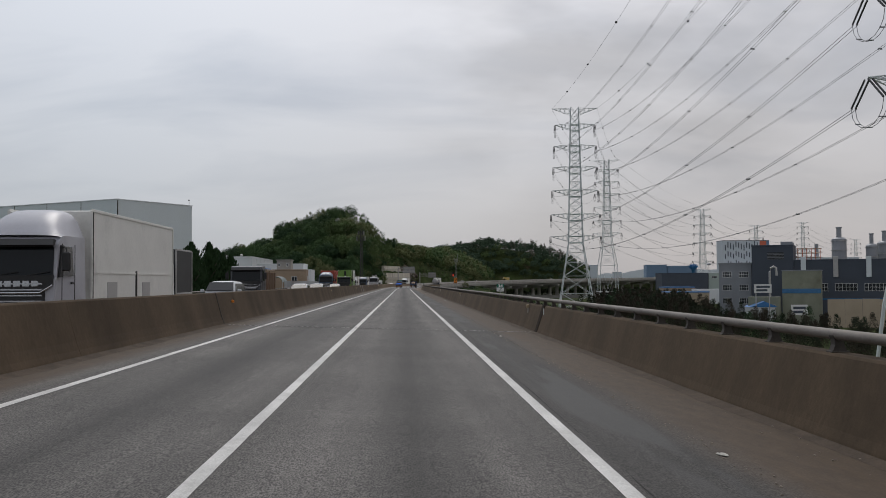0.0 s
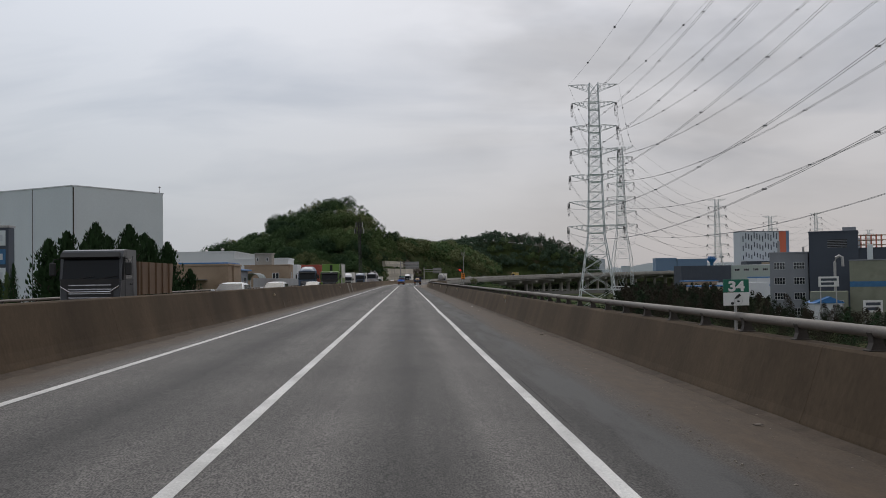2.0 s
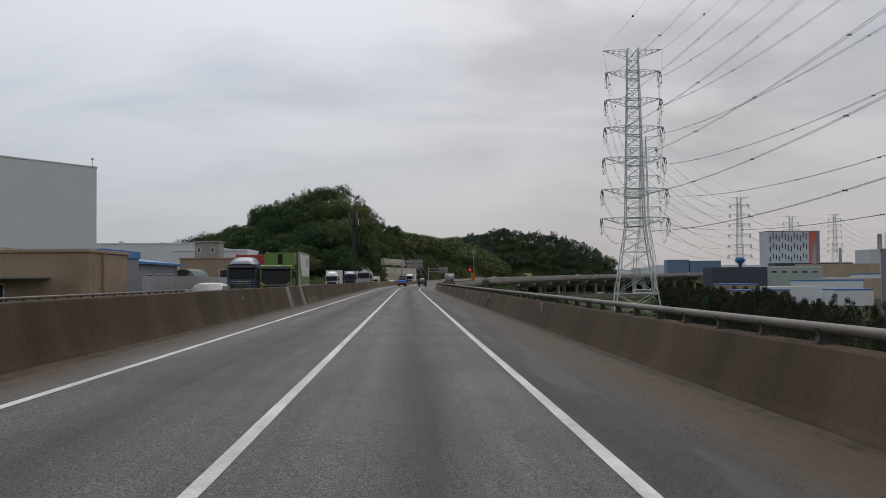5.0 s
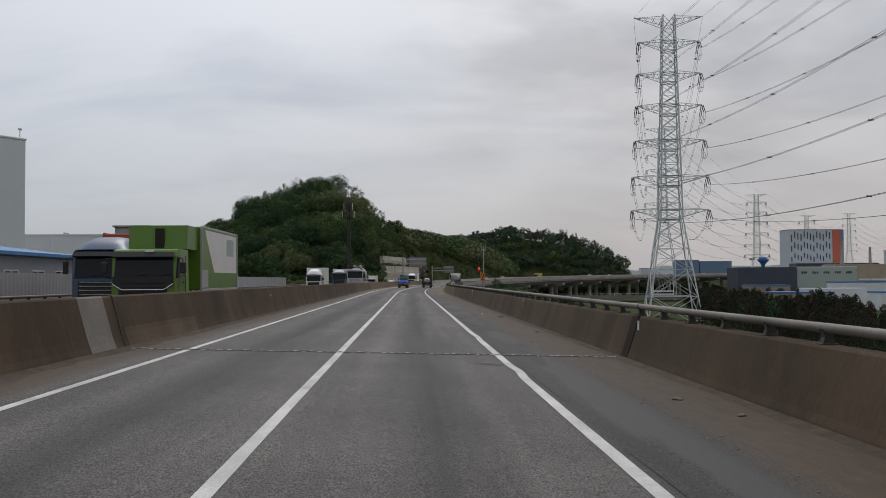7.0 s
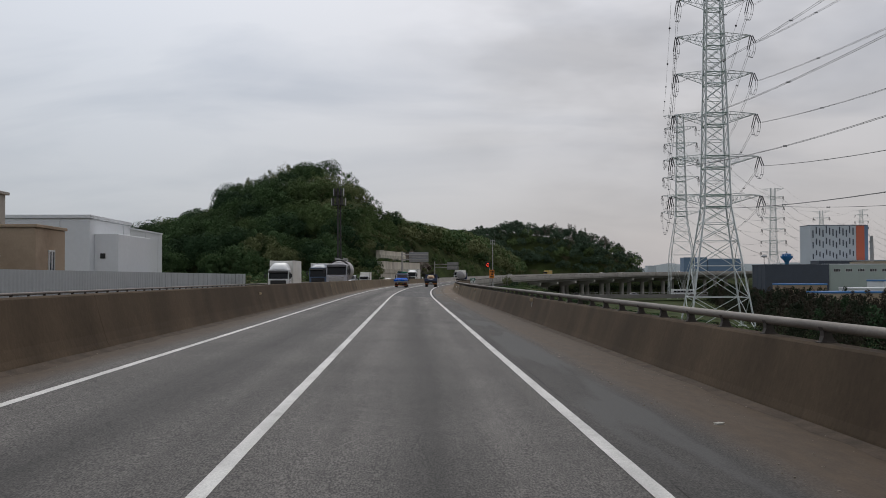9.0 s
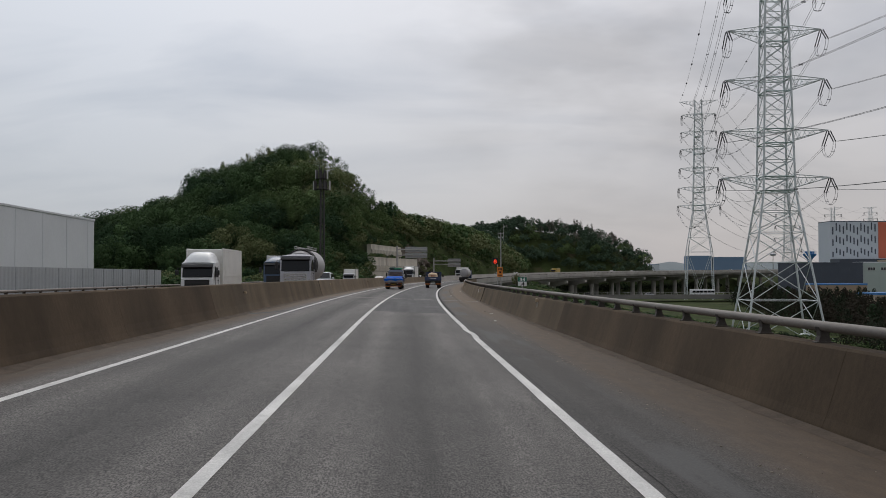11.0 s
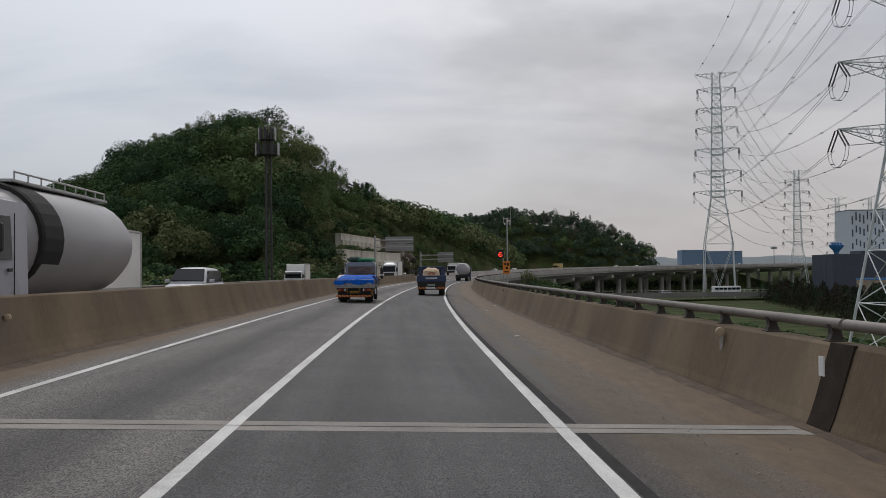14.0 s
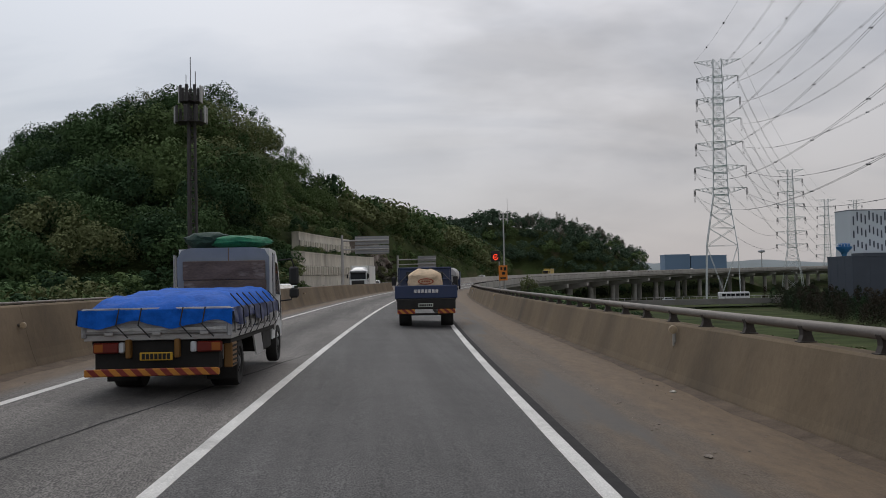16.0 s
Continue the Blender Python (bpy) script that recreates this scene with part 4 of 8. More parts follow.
for x, y, top, w in ((-23.8, 112, 4.6, 15), (-24.5, 116, 5.6, 16), (-25.5, 120, 6.5, 17), (-24.2, 124, 5.6, 15), (-25.0, 128, 6.8, 18), (-23.8, 131, 5.6, 15), (-25.2, 134, 6.3, 17), (-24.0, 138, 5.6, 16), (-26.5, 140, 4.8, 15), (-24.2, 126, 4.0, 14), (-23.6, 135, 3.8, 14), (-25.4, 143, 5.0, 15), (-27.5, 115, 5.0, 16), (-28.2, 121, 5.9, 17), (-27.6, 127, 6.2, 18), (-28.4, 133, 6.0, 18), (-27.2, 138, 5.6, 17), (-28.0, 144, 5.2, 16), (-26.8, 149, 4.6, 15), (-24.6, 118, 4.4, 15),
                     (-31, 131, 5.0, 9), (-23.3, 145, 3.0, 12)):
    tree(x, y, -4.3, top + 4.3, w, SLIM, M_LEAF_CONIFER, "dense dark green conical conifer beside the road", "roadside conifers", 0.07)
for k in range(16):
    x, y = -62 + 2.1 * k + RNG.uniform(-0.6, 0.6), 180 - 1.5 * k + RNG.uniform(-3, 3)
    slim = k % 3 != 1
    tree(x, y, -4.3, RNG.uniform(6.5, 9.8), RNG.uniform(5.5, 8.0), SLIM, M_LEAF_CONIFER if slim else M_LEAF_FRESH, "slender dark green conifer near the factories" if slim else "slender fresh green poplar near the factories", "trees by the factories", 0.07)

# ---- power line ----
ARM_Z = (64.5, 56.0, 47.5, 38.2, 28.6, 19.8)
ARM_W = (7.9, 8.3, 8.6, 9.1, 9.7, 10.0)
BASE_Z = -10.5


def body_half(z, top):
    """Half width of the tower body at height z."""
    if z > 17:
        return 1.55 + (top - z) / (top - 17) * 1.3
    return 2.85 + (17 - z) / 27.5 * 4.2


def bar(sh, p, q, w):
    sh.rod(p, q, w, 4, caps=False)


def pylon(x, y, turn, lift=0.0, detail=True):
    """A steel lattice tower with six cross-arms a side; lift makes the tower taller from the ground up."""
    top = 71.5
    th = thing("transmission_tower", "tall pale galvanised steel lattice power tower", "pylon", Matrix.Translation((x, y, 0)) @ Matrix.Rotation(turn, 4, "Z"), "towers of the power line")
    lo = BASE_Z - lift
    up = lambda z: z + lift  # noqa: E731
    levels = [top, 67.5] + [z for a in ARM_Z for z in (a, a - 2.6)] + [13.5, 9.5, 4.0, -3.0, BASE_Z]
    levels = sorted(set(levels), reverse=True)
    corner = lambda z, sx, sy: (sx * body_half(z, top), sy * body_half(z, top), (z + lift) if z > BASE_Z else lo)  # noqa: E731
    for sx in (-1, 1):
        for sy in (-1, 1):
            leg = Shape()
            leg.tube([corner(z, sx, sy) for z in levels], 0.2, 6)
            if detail:
                leg.box(sx * body_half(BASE_Z, top) - 0.8, sx * body_half(BASE_Z, top) + 0.8, sy * body_half(BASE_Z, top) - 0.8, sy * body_half(BASE_Z, top) + 0.8, lo - 1.0, lo + 0.9, 0.1)
            part("leg", leg, M_PYLON, th)
    faces = (((-1, -1), (1, -1)), ((1, -1), (1, 1)), ((1, 1), (-1, 1)), ((-1, 1), (-1, -1)))
    for f in faces:
        br = Shape()
        for a, b in zip(levels, levels[1:]):
            cut = 1 if a < 17 else 3 if a - b > 8 else 2 if a - b > 5.2 else 1
            for k in range(cut):
                za, zb = a + (b - a) * k / cut, a + (b - a) * (k + 1) / cut
                p0, p1, q0, q1 = corner(za, *f[0]), corner(za, *f[1]), corner(zb, *f[0]), corner(zb, *f[1])
                for a0, a1, r in ((p0, q1, 0.08), (p1, q0, 0.08), (q0, q1, 0.07)):
                    if detail:
                        one = Shape()
                        bar(one, a0, a1, r)
                        part("brace", one, M_PYLON, th)
                    else:
                        bar(br, a0, a1, r)
        if not detail:
            tagged(part("bracing", br, M_PYLON, th), kind="stuff")
    for z in ARM_Z:
        h = body_half(z - 2.6, top) + 0.04
        for dz in (-2.6, 0.0):
            gus = Shape()
            ring = [(-h, -h, up(z + dz)), (h, -h, up(z + dz)), (h, h, up(z + dz)), (-h, h, up(z + dz)), (-h, -h, up(z + dz))]
            gus.tube(ring, 0.12, 4)
            bar(gus, ring[0], ring[2], 0.07)
            bar(gus, ring[1], ring[3], 0.07)
            part("collar", gus, M_PYLON_JOINT, th, "green-painted collar")
    tips = []
    for k, (z, w) in enumerate(zip((70.8,) + ARM_Z, (9.0,) + ARM_W)):
        for side in (-1, 1):
            arm = Shape()
            tip = Vector((side * w, 0, up(z) + (0.25 if k == 0 else 0.0)))
            drop = 2.6 if k else 2.3
            for sy in (-1, 1):
                h0, h1 = body_half(z, top), body_half(z - drop, top)
                a0, b0 = Vector((side * h0, sy * h0, up(z) + (0.2 if k == 0 else 0))), Vector((side * h1, sy * h1, up(z - drop)))
                a0, b0 = (a0, b0) if k == 0 else (Vector((side * h1, sy * h1, up(z - drop + 2.9))), Vector((side * h1, sy * h1, up(z - drop + 0.6))))
                lift_tip = tip
                bar(arm, a0, lift_tip, 0.08)
                bar(arm, b0, lift_tip, 0.08)
                for u in (0.0, 0.25, 0.5, 0.75):
                    bar(arm, a0.lerp(lift_tip, u), b0.lerp(lift_tip, u + 0.12), 0.05)
                    bar(arm, b0.lerp(lift_tip, u), a0.lerp(lift_tip, u + 0.12), 0.05)
            for u in (0.2, 0.5, 0.75):
                bar(arm, Vector((side * body_half(z, top), -body_half(z, top), up(z - drop + 0.6))).lerp(tip, u), Vector((side * body_half(z, top), body_half(z, top), up(z - drop + 0.6))).lerp(tip, u), 0.05)
            cross = part("cross_arm", arm, M_PYLON, th)
            if k:
                tips.append((k - 1, side, tip))
                for d in (-1, 1):
                    ins = Shape()
                    for off in (-0.22, 0.22):
                        p, q = tip + Vector((off, d * 0.35, -0.2)), tip + Vector((off, d * 3.4, -2.6))
                        if detail:
                            for j in range(14):
                                c = p.lerp(q, (j + 0.5) / 14)
                                ins.rod(c, c + (q - p).normalized() * 0.12, 0.125, 8, 0.08)
                            ins.rod(p, q, 0.09, 5)
                        else:
                            ins.rod(p, q, 0.16, 5)
                    part("insulator", ins, M_INSULATOR, cross, "dark porcelain insulator strings")
                loop = Shape()
                for off in (-0.22, 0.22):
                    loop.tube([tip + Vector((off, 3.45 * u, -2.65 - 2.4 * (1 - u * u) ** 0.5)) for u in (-1, -0.9, -0.7, -0.4, 0, 0.4, 0.7, 0.9, 1)], 0.035, 4)
                for u in (-0.7, 0, 0.7):
                    c = tip + Vector((0, 3.45 * u, -2.65 - 2.4 * (1 - u * u) ** 0.5))
                    loop.box(c.x - 0.3, c.x + 0.3, c.y - 0.05, c.y + 0.05, c.z - 0.05, c.z + 0.05)
                part("jumper", loop, M_WIRE, cross, "slack jumper loop")
            else:
                tips.append((-1, side, tip))
    return th, [(k, s, th.matrix_basis @ p) for k, s, p in tips]


TOWERS = [(56.6, 97.0, 0.0, 2.2), (68.7, 388.0, 0.12, 0.0), (143.1, 680.4, 0.38, 16.0), (296.0, 955.5, 0.53, 2.0), (434.0, 1185.0, 0.56, -1.0), (611.0, 1470.0, 0.6, 20.0), (830.0, 1760.0, 0.6, 6.0)]
ENDS = []
for k, (x, y, turn, lift) in enumerate(TOWERS):
    ENDS.append(pylon(x, y, -turn, lift, k < 3)[1])

for n, (a, b) in enumerate(zip(ENDS, ENDS[1:])):
    for (k, side, p), (_, _, q) in zip(a, b):
        span = (q - p).length
        way = (q - p).normalized()
        s, e = (p + way * 3.4 - Vector((0, 0, 2.6)), q - way * 3.4 - Vector((0, 0, 2.6))) if k >= 0 else (p, q)
        sag = (0.025 if k >= 0 else 0.018) * span
        wire = Shape()
        steps = 30 if n < 2 else 14
        for off in (-0.22, 0.22) if k >= 0 else (0.0,):
            across = way.cross(Vector((0, 0, 1))).normalized() * off
            wire.tube([s.lerp(e, u / steps) + across - Vector((0, 0, 4 * sag * (u / steps) * (1 - u / steps))) for u in range(steps + 1)], 0.034 if n < 2 else 0.05, 4)
        name = "power_line" if k >= 0 else "ground_wire"
        ob = part(name, wire, M_WIRE)
        tagged(ob, "twin aluminium conductor strung between towers" if k >= 0 else "thin earth wire strung between tower tops", "cable", "lines of the power line")
        if k >= 0 and n < 2:
            for j in range(1, 8):
                gaps = Shape()
                u = j / 8
                c = s.lerp(e, u) - Vector((0, 0, 4 * sag * u * (1 - u)))
                ax = way.cross(Vector((0, 0, 1))).normalized()
                gaps.rod(c - ax * 0.3 - Vector((0, 0, 0.1)), c + ax * 0.3 + Vector((0, 0, 0.1)), 0.06, 4)
                gaps.rod(c - ax * 0.3 + Vector((0, 0, 0.1)), c + ax * 0.3 - Vector((0, 0, 0.1)), 0.06, 4)
                part("spacer", gaps, M_WIRE, ob)
        elif n < 2:
            for j in range(1, 6):
                u = j / 6
                c = s.lerp(e, u) - Vector((0, 0, 4 * sag * u * (1 - u)))
                ball = Shape()
                ball.lathe(c, "x", [(0.3 * math.cos(math.pi * i / 8) * -1, max(0.02, 0.3 * math.sin(math.pi * i / 8))) for i in range(9)], 12)
                part("marker_ball", ball, M_BLACK, ob, "dark warning ball", smooth=True)

# ---- buildings ----
M_TAN = material("tan_render", (0.36, 0.27, 0.19), 0.85, vary=0.1, scale=0.4, fine=8, dirt=(0.24, 0.17, 0.115), dirt_at=(0.52, 0.75))
M_BLUE_ROOF = material("blue_sheet_roof", (0.035, 0.17, 0.42), 0.5, vary=0.1, scale=0.5)
M_NAVY = material("navy_cladding", (0.05, 0.062, 0.085), 0.55, vary=0.08, scale=0.3)
M_GREY_WALL = material("grey_wall_panel", (0.25, 0.262, 0.285), 0.75, vary=0.08, scale=0.3, fine=4)
M_OLIVE_WALL = material("olive_wall", (0.24, 0.25, 0.19), 0.8, vary=0.12, scale=0.3, dirt=(0.15, 0.14, 0.1), dirt_at=(0.5, 0.75))
M_PALE_GREEN = material("pale_green_cladding", (0.37, 0.43, 0.4), 0.6, vary=0.06)
M_RED_CLAD = material("red_orange_cladding", (0.55, 0.13, 0.07), 0.6, vary=0.06)
M_BLUE_PANEL = material("blue_glass_panel", (0.05, 0.16, 0.32), 0.25, vary=0.15, scale=1.0)
M_FRAME = material("window_frame_white", (0.6, 0.6, 0.6), 0.5, vary=0.04)
M_BEIGE = material("beige_sheet", (0.42, 0.34, 0.25), 0.85, vary=0.1, scale=0.2)
M_TANK = material("tank_grey", (0.3, 0.31, 0.33), 0.5, 0.2, vary=0.1, scale=0.3)
# cladding tones for far blocks, with distance haze mixed into the colour
M_HAZE_BLUE = material("far_blue_cladding", (0.14, 0.22, 0.33), 0.6, vary=0.05, scale=0.05)
M_HAZE_GREY = material("far_grey_cladding", (0.52, 0.56, 0.6), 0.7, vary=0.05, scale=0.05)
M_TEAL = material("teal_sheet", (0.02, 0.2, 0.16), 0.4, vary=0.1)
# far wooded slope, its haze painted in as grey-blue
M_LANDMASS = material("far_slope", (0.17, 0.2, 0.21), 0.95, vary=0.1, scale=0.01)


def place(x, y, turn=0.0, z=0.0):
    return Matrix.Translation((x, y, z)) @ Matrix.Rotation(turn, 4, "Z")


def building(label, m, w, d, z0, z1, mat, category="building", roof=None, parapet=0.35, name="building", ribs=0, rib_mat=None, rib_sides=("front", "left", "right")):
    """A block w wide (x) and d deep (y, away from its front), its front left foot at the origin."""
    th = thing(name, label, category, m)
    body = Shape()
    body.box(0, w, 0, d, z0, z1, 0.04)
    part("wall", body, mat, th)
    cap = Shape()
    cap.box(-0.12, w + 0.12, -0.12, d + 0.12, z1 + 0.003, z1 + parapet, 0.03)
    part("roof", cap, roof or mat, th)
    if ribs:
        for side in rib_sides:
            run = w if side == "front" else d
            k = 1
            while k * ribs < run:
                u = k * ribs
                sh = Shape()
                if side == "front":
                    sh.box(u - 0.08, u + 0.08, -0.06, 0.0, z0, z1)
                elif side == "left":
                    sh.box(-0.06, 0.0, u - 0.08, u + 0.08, z0, z1)
                else:
                    sh.box(w, w + 0.06, u - 0.08, u + 0.08, z0, z1)
                part("seam", sh, rib_mat or mat, th)
                k += 1
    return th


def window(th, x, z, w, h, y=-0.05, panes=2, side="front", depth=0.0, rows=1):
    """A framed window set into the front (or the right or left flank) of a block."""
    turn = {"front": Matrix.Identity(4), "right": Matrix.Translation((depth, 0, 0)) @ Matrix.Rotation(radians(90), 4, "Z"), "left": Matrix.Rotation(radians(-90), 4, "Z")}[side]
    fr = Shape()
    t = 0.09
    for a, b, c, d in ((0, w, 0, t), (0, w, h - t, h), (0, t, t, h - t), (w - t, w, t, h - t)):
        fr.box(x + a, x + b, y - 0.04, y + 0.12, z + c, z + d)
    for k in range(1, panes):
        fr.box(x + w * k / panes - t / 2, x + w * k / panes + t / 2, y - 0.04, y + 0.12, z + t, z + h - t)
    for k in range(1, rows):
        fr.box(x + t, x + w - t, y - 0.035, y + 0.12, z + h * k / rows - t / 2, z + h * k / rows + t / 2)
    win = part("window", fr, M_FRAME, th, at=turn)
    g = Shape()
    g.box(x + t, x + w - t, y + 0.0, y + 0.06, z + t, z + h - t)
    part("pane", g, M_GLASS, win)
    return win


# big pale warehouse
a = math.atan2(24.0, 15.0)
wh = building("very large plain pale grey metal warehouse", place(-77.5, 269.0, a), 28.3, 62.0, -5, 24.6, M_GREY_CLAD, "warehouse", M_WHITE_CLAD, 0.3, "warehouse", ribs=14.2, rib_mat=M_RAIL_POST, rib_sides=("left",))
for x, y in ((27.5, 0.4),):
    sh = Shape()
    sh.rod((x, y, 24.9), (x, y, 26.6), 0.07, 6)
    sh.box(x - 0.3, x + 0.3, y - 0.1, y + 0.1, 26.2, 26.5, 0.02)
    part("roof_light", sh, M_STEEL, wh)
gutter = Shape()
gutter.rod((0.1, -0.15, -5), (0.1, -0.15, 24.4), 0.15, 8)
part("downpipe", gutter, M_RAIL_POST, wh)

# building clad in blue glass panels
bg = building("low building clad in blue glass panels", place(-85.4, 182), 28, 2.2, -5, 10.0, M_NAVY, roof=M_STEEL)
for i in range(9):
    for j in range(5):
        sh = Shape()
        sh.box(0.4 + i * 3.05, 3.2 + i * 3.05, -0.08, 0.0, -3.4 + j * 2.7, -1.2 + j * 2.7, 0.02)
        part("panel", sh, M_BLUE_PANEL if (i + 2 * j) % 4 else M_GREY_CLAD, bg)
for j in range(5):
    for i in range(9):
        for k in range(2):
            sh = Shape()
            sh.box(0.75 + i * 3.05 + 1.15 * k, 1.65 + i * 3.05 + 1.15 * k, -0.1, -0.083, -2.75 + j * 2.7, -1.85 + j * 2.7)
            part("lettering", sh, M_HAZE_GREY, bg)

# chimney among the trees
ch = thing("chimney", "slim pale round chimney with a wider foot", "chimney", place(-51, 203))
sh = Shape()
sh.lathe((0, 0, 0), "z", [(-5, 1.0), (5.0, 1.0), (5.4, 0.55), (8.6, 0.45), (8.7, 0.5), (9.0, 0.5)], 18)
part("shaft", sh, M_WHITE_CLAD, ch, smooth=True)

# tan sheds, blue roofs, pale halls on the left
sa = building("low tan rendered workshop with a flat roof", place(-31.0, 165), 8.2, 9.5, -5, 3.75, M_TAN, "workshop", M_TAN, 0.25)
sh = Shape()
sh.box(0.5, 5.5, -2.2, 0, 1.9, 2.05, 0.02)
part("awning", sh, M_CONCRETE_DARK, sa, "sagging dark awning")
window(sa, 1.0, 0.2, 1.3, 1.4)
sh = Shape()
sh.rod((8.3, 3.0, -3), (8.3, 3.0, 3.8), 0.12, 8)
part("drainpipe", sh, M_TAN, sa)
sh = Shape()
sh.box(-5.4, -0.2, 1.0, 9.0, 3.62, 4.4, 0.05)
sh.box(-3.2, -0.2, 0.0, 2.0, -5, 2.5, 0.03)
part("annex", sh, M_TAN, sa)

br = building("grey workshop with a bright blue metal roof", place(-47.0, 190), 18.3, 27, -5, 3.5, M_GREY_WALL, "workshop", M_GREY_WALL, 0.1)
sh = Shape()
sh.prism([(-0.6, 3.55), (18.9, 3.55), (18.9, 3.8), (9.2, 5.0), (-0.6, 3.8)], -0.6, 27.6, "y")
part("blue_roof", sh, M_BLUE_ROOF, br, "bright blue sheet roof")
for k in range(5):
    window(br, 2.0 + k * 5.0, 1.2, 2.6, 1.3, side="right", depth=18.3)
for k in range(3):
    window(br, 2.0 + k * 5.2, 1.2, 2.6, 1.3)
sb = building("blue-roofed low shed behind the tan workshop", place(-40.0, 176), 15.0, 10, -5, 3.7, M_GREY_WALL, "shed", M_BLUE_ROOF, 0.7)

can = thing("canopy", "green arched translucent walkway canopy", "canopy", place(-29.6, 217.6))
for k in range(9):
    rib = Shape()
    rib.tube([(1.5 - 1.5 * math.cos(math.pi * i / 10), k * 1.0, 1.9 + 1.3 * math.sin(math.pi * i / 10)) for i in range(11)], 0.06, 6)
    part("rib", rib, M_FRAME, can)
sheet = Shape()
sheet.sweep([(-1.45 * math.cos(math.pi * i / 12), 1.9 + 1.25 * math.sin(math.pi * i / 12)) for i in range(13)] + [(1.4 * math.cos(math.pi * i / 12), 1.9 + 1.2 * math.sin(math.pi * i / 12)) for i in range(13)], [(1.5, 0, 0, 1, 0), (1.5, 8, 0, 1, 0)])
part("cover", sheet, M_TEAL, can, smooth=True)
for sx in (0.05, 2.95):
    for k in (0, 4, 8):
        leg = Shape()
        leg.rod((sx, k, -5), (sx, k, 1.95), 0.06, 6)
        part("post", leg, M_FRAME, can)

tb = building("tan rendered building with a pale stair tower", place(-31.45, 230), 8.8, 5, -5, 4.7, M_TAN, roof=M_TAN, parapet=0.2)
window(tb, 5.4, 1.6, 1.3, 1.7)
window(tb, 2.0, 1.8, 1.0, 1.6, side="right", depth=8.8)
sh = Shape()
sh.box(1.9, 5.2, 0.8, 4.4, 4.92, 7.0, 0.04)
part("stair_tower", sh, M_CONCRETE, tb, "pale concrete stair tower")
sh = Shape()
sh.box(1.7, 5.4, 0.6, 4.6, 7.003, 7.2, 0.03)
part("tower_roof", sh, M_CONCRETE, tb)
for x in (2.2, 4.1):
    window(tb, x, 5.6, 0.5, 0.7, y=0.75, panes=1)

wa = building("pale grey-white metal hall behind the tan building", place(-36.5, 247.5), 11.4, 11, -5, 6.3, M_WHITE_CLAD, "hall", M_WHITE_CLAD, 0.3, ribs=9.0)
sh = Shape()
sh.box(11.41, 13.3, 1.0, 10.5, -5, 5.15, 0.04)
part("annex", sh, M_WHITE_CLAD, wa)
sh = Shape()
sh.box(11.9, 12.3, 0.95, 1.0, 3.2, 3.6, 0.01)
part("vent", sh, M_BLACK, wa)
wb = building("white metal hall with a small dark vent", place(-74, 311), 26.5, 48, -5, 9.9, M_WHITE_CLAD, "hall", M_WHITE_CLAD, 0.3, ribs=9.0)
sh = Shape()
sh.box(26.51, 26.56, 8, 10, 4.4, 5.6, 0.02)
part("vent", sh, M_BLACK, wb)
for x, y, zt in ((-66, 322, 11.0), (-60, 335, 11.2), (-52, 318, 11.0)):
    v = Shape()
    v.lathe((x, y, 0), "z", [(9.9, 0.25), (zt - 0.4, 0.25), (zt - 0.3, 0.5), (zt, 0.5), (zt + 0.15, 0.2)], 12)
    tagged(part("roof_vent", v, M_STEEL, None, smooth=True), "round steel ventilator on the hall roof", "ventilator", "roof ventilators")

# grey sheet fence beyond the opposite lanes
fence = thing("sheet_fence", "grey corrugated sheet fence beyond the road", "fence", None)
for k in range(59):
    y = 170 + 2.0 * k
    x = bend(y) - 20.4
    sh = Shape()
    wave = [(x + (0.03 if j % 4 in (1, 2) else 0.0), y + 0.125 * j) for j in range(17)]
    sh.prism(wave + [(x - 0.03, y + 2.0), (x - 0.03, y)], -4.5, 2.1, "z")
    part("sheet", sh, M_FENCE, fence)

# right side: factories
g1 = building("grey four-storey office block with white window frames", place(90.6, 279, -0.45), 9.0, 12, -10.5, 6.5, M_GREY_WALL, "office block", M_GREY_WALL, 0.4)
for r in range(4):
    for x in (1.0, 5.6):
        window(g1, x, -8.6 + r * 3.75, 2.6, 1.7, panes=4, rows=2)
t1 = building("dark navy factory tower with a louvred opening", place(97.9, 272.5, -0.45), 11.0, 12, -10.5, 11.3, M_NAVY, "factory", M_NAVY, 0.4)
sh = Shape()
sh.box(4.2, 8.6, -0.02, 0.6, 7.6, 9.6)
part("opening", sh, M_BLACK, t1, "dark louvred opening")
for k in range(5):
    sh = Shape()
    sh.box(4.2, 8.6, -0.14, -0.03, 7.7 + 0.4 * k, 7.8 + 0.4 * k)
    part("louvre", sh, M_GREY_WALL, t1)
sh = Shape()
sh.box(7.6, 10.6, 2, 11, 11.71, 12.6, 0.05)
part("penthouse", sh, M_GREY_WALL, t1)

f1 = building("long navy blue factory hall with a band of windows", place(107.9, 268.5, -0.45), 70, 30, -10.5, 7.2, M_NAVY, "factory", M_NAVY, 0.3)
for k in range(9):
    window(f1, 3.5 + 7.4 * k, -1.2, 5.6, 2.1, panes=6, rows=2)
for k in range(8):
    sh = Shape()
    x = 2.2 + 8.3 * k
    sh.box(x, x + 1.3, -0.55, 0, 2.6, 8.2, 0.06)
    part("duct", sh, M_STEEL if k % 2 else M_GREY_CLAD, f1, "vertical steel duct")
sh = Shape()
sh.box(3, 68, -0.04, 0.0, -3.6, -3.2)
part("band", sh, M_BLUE_PANEL, f1)
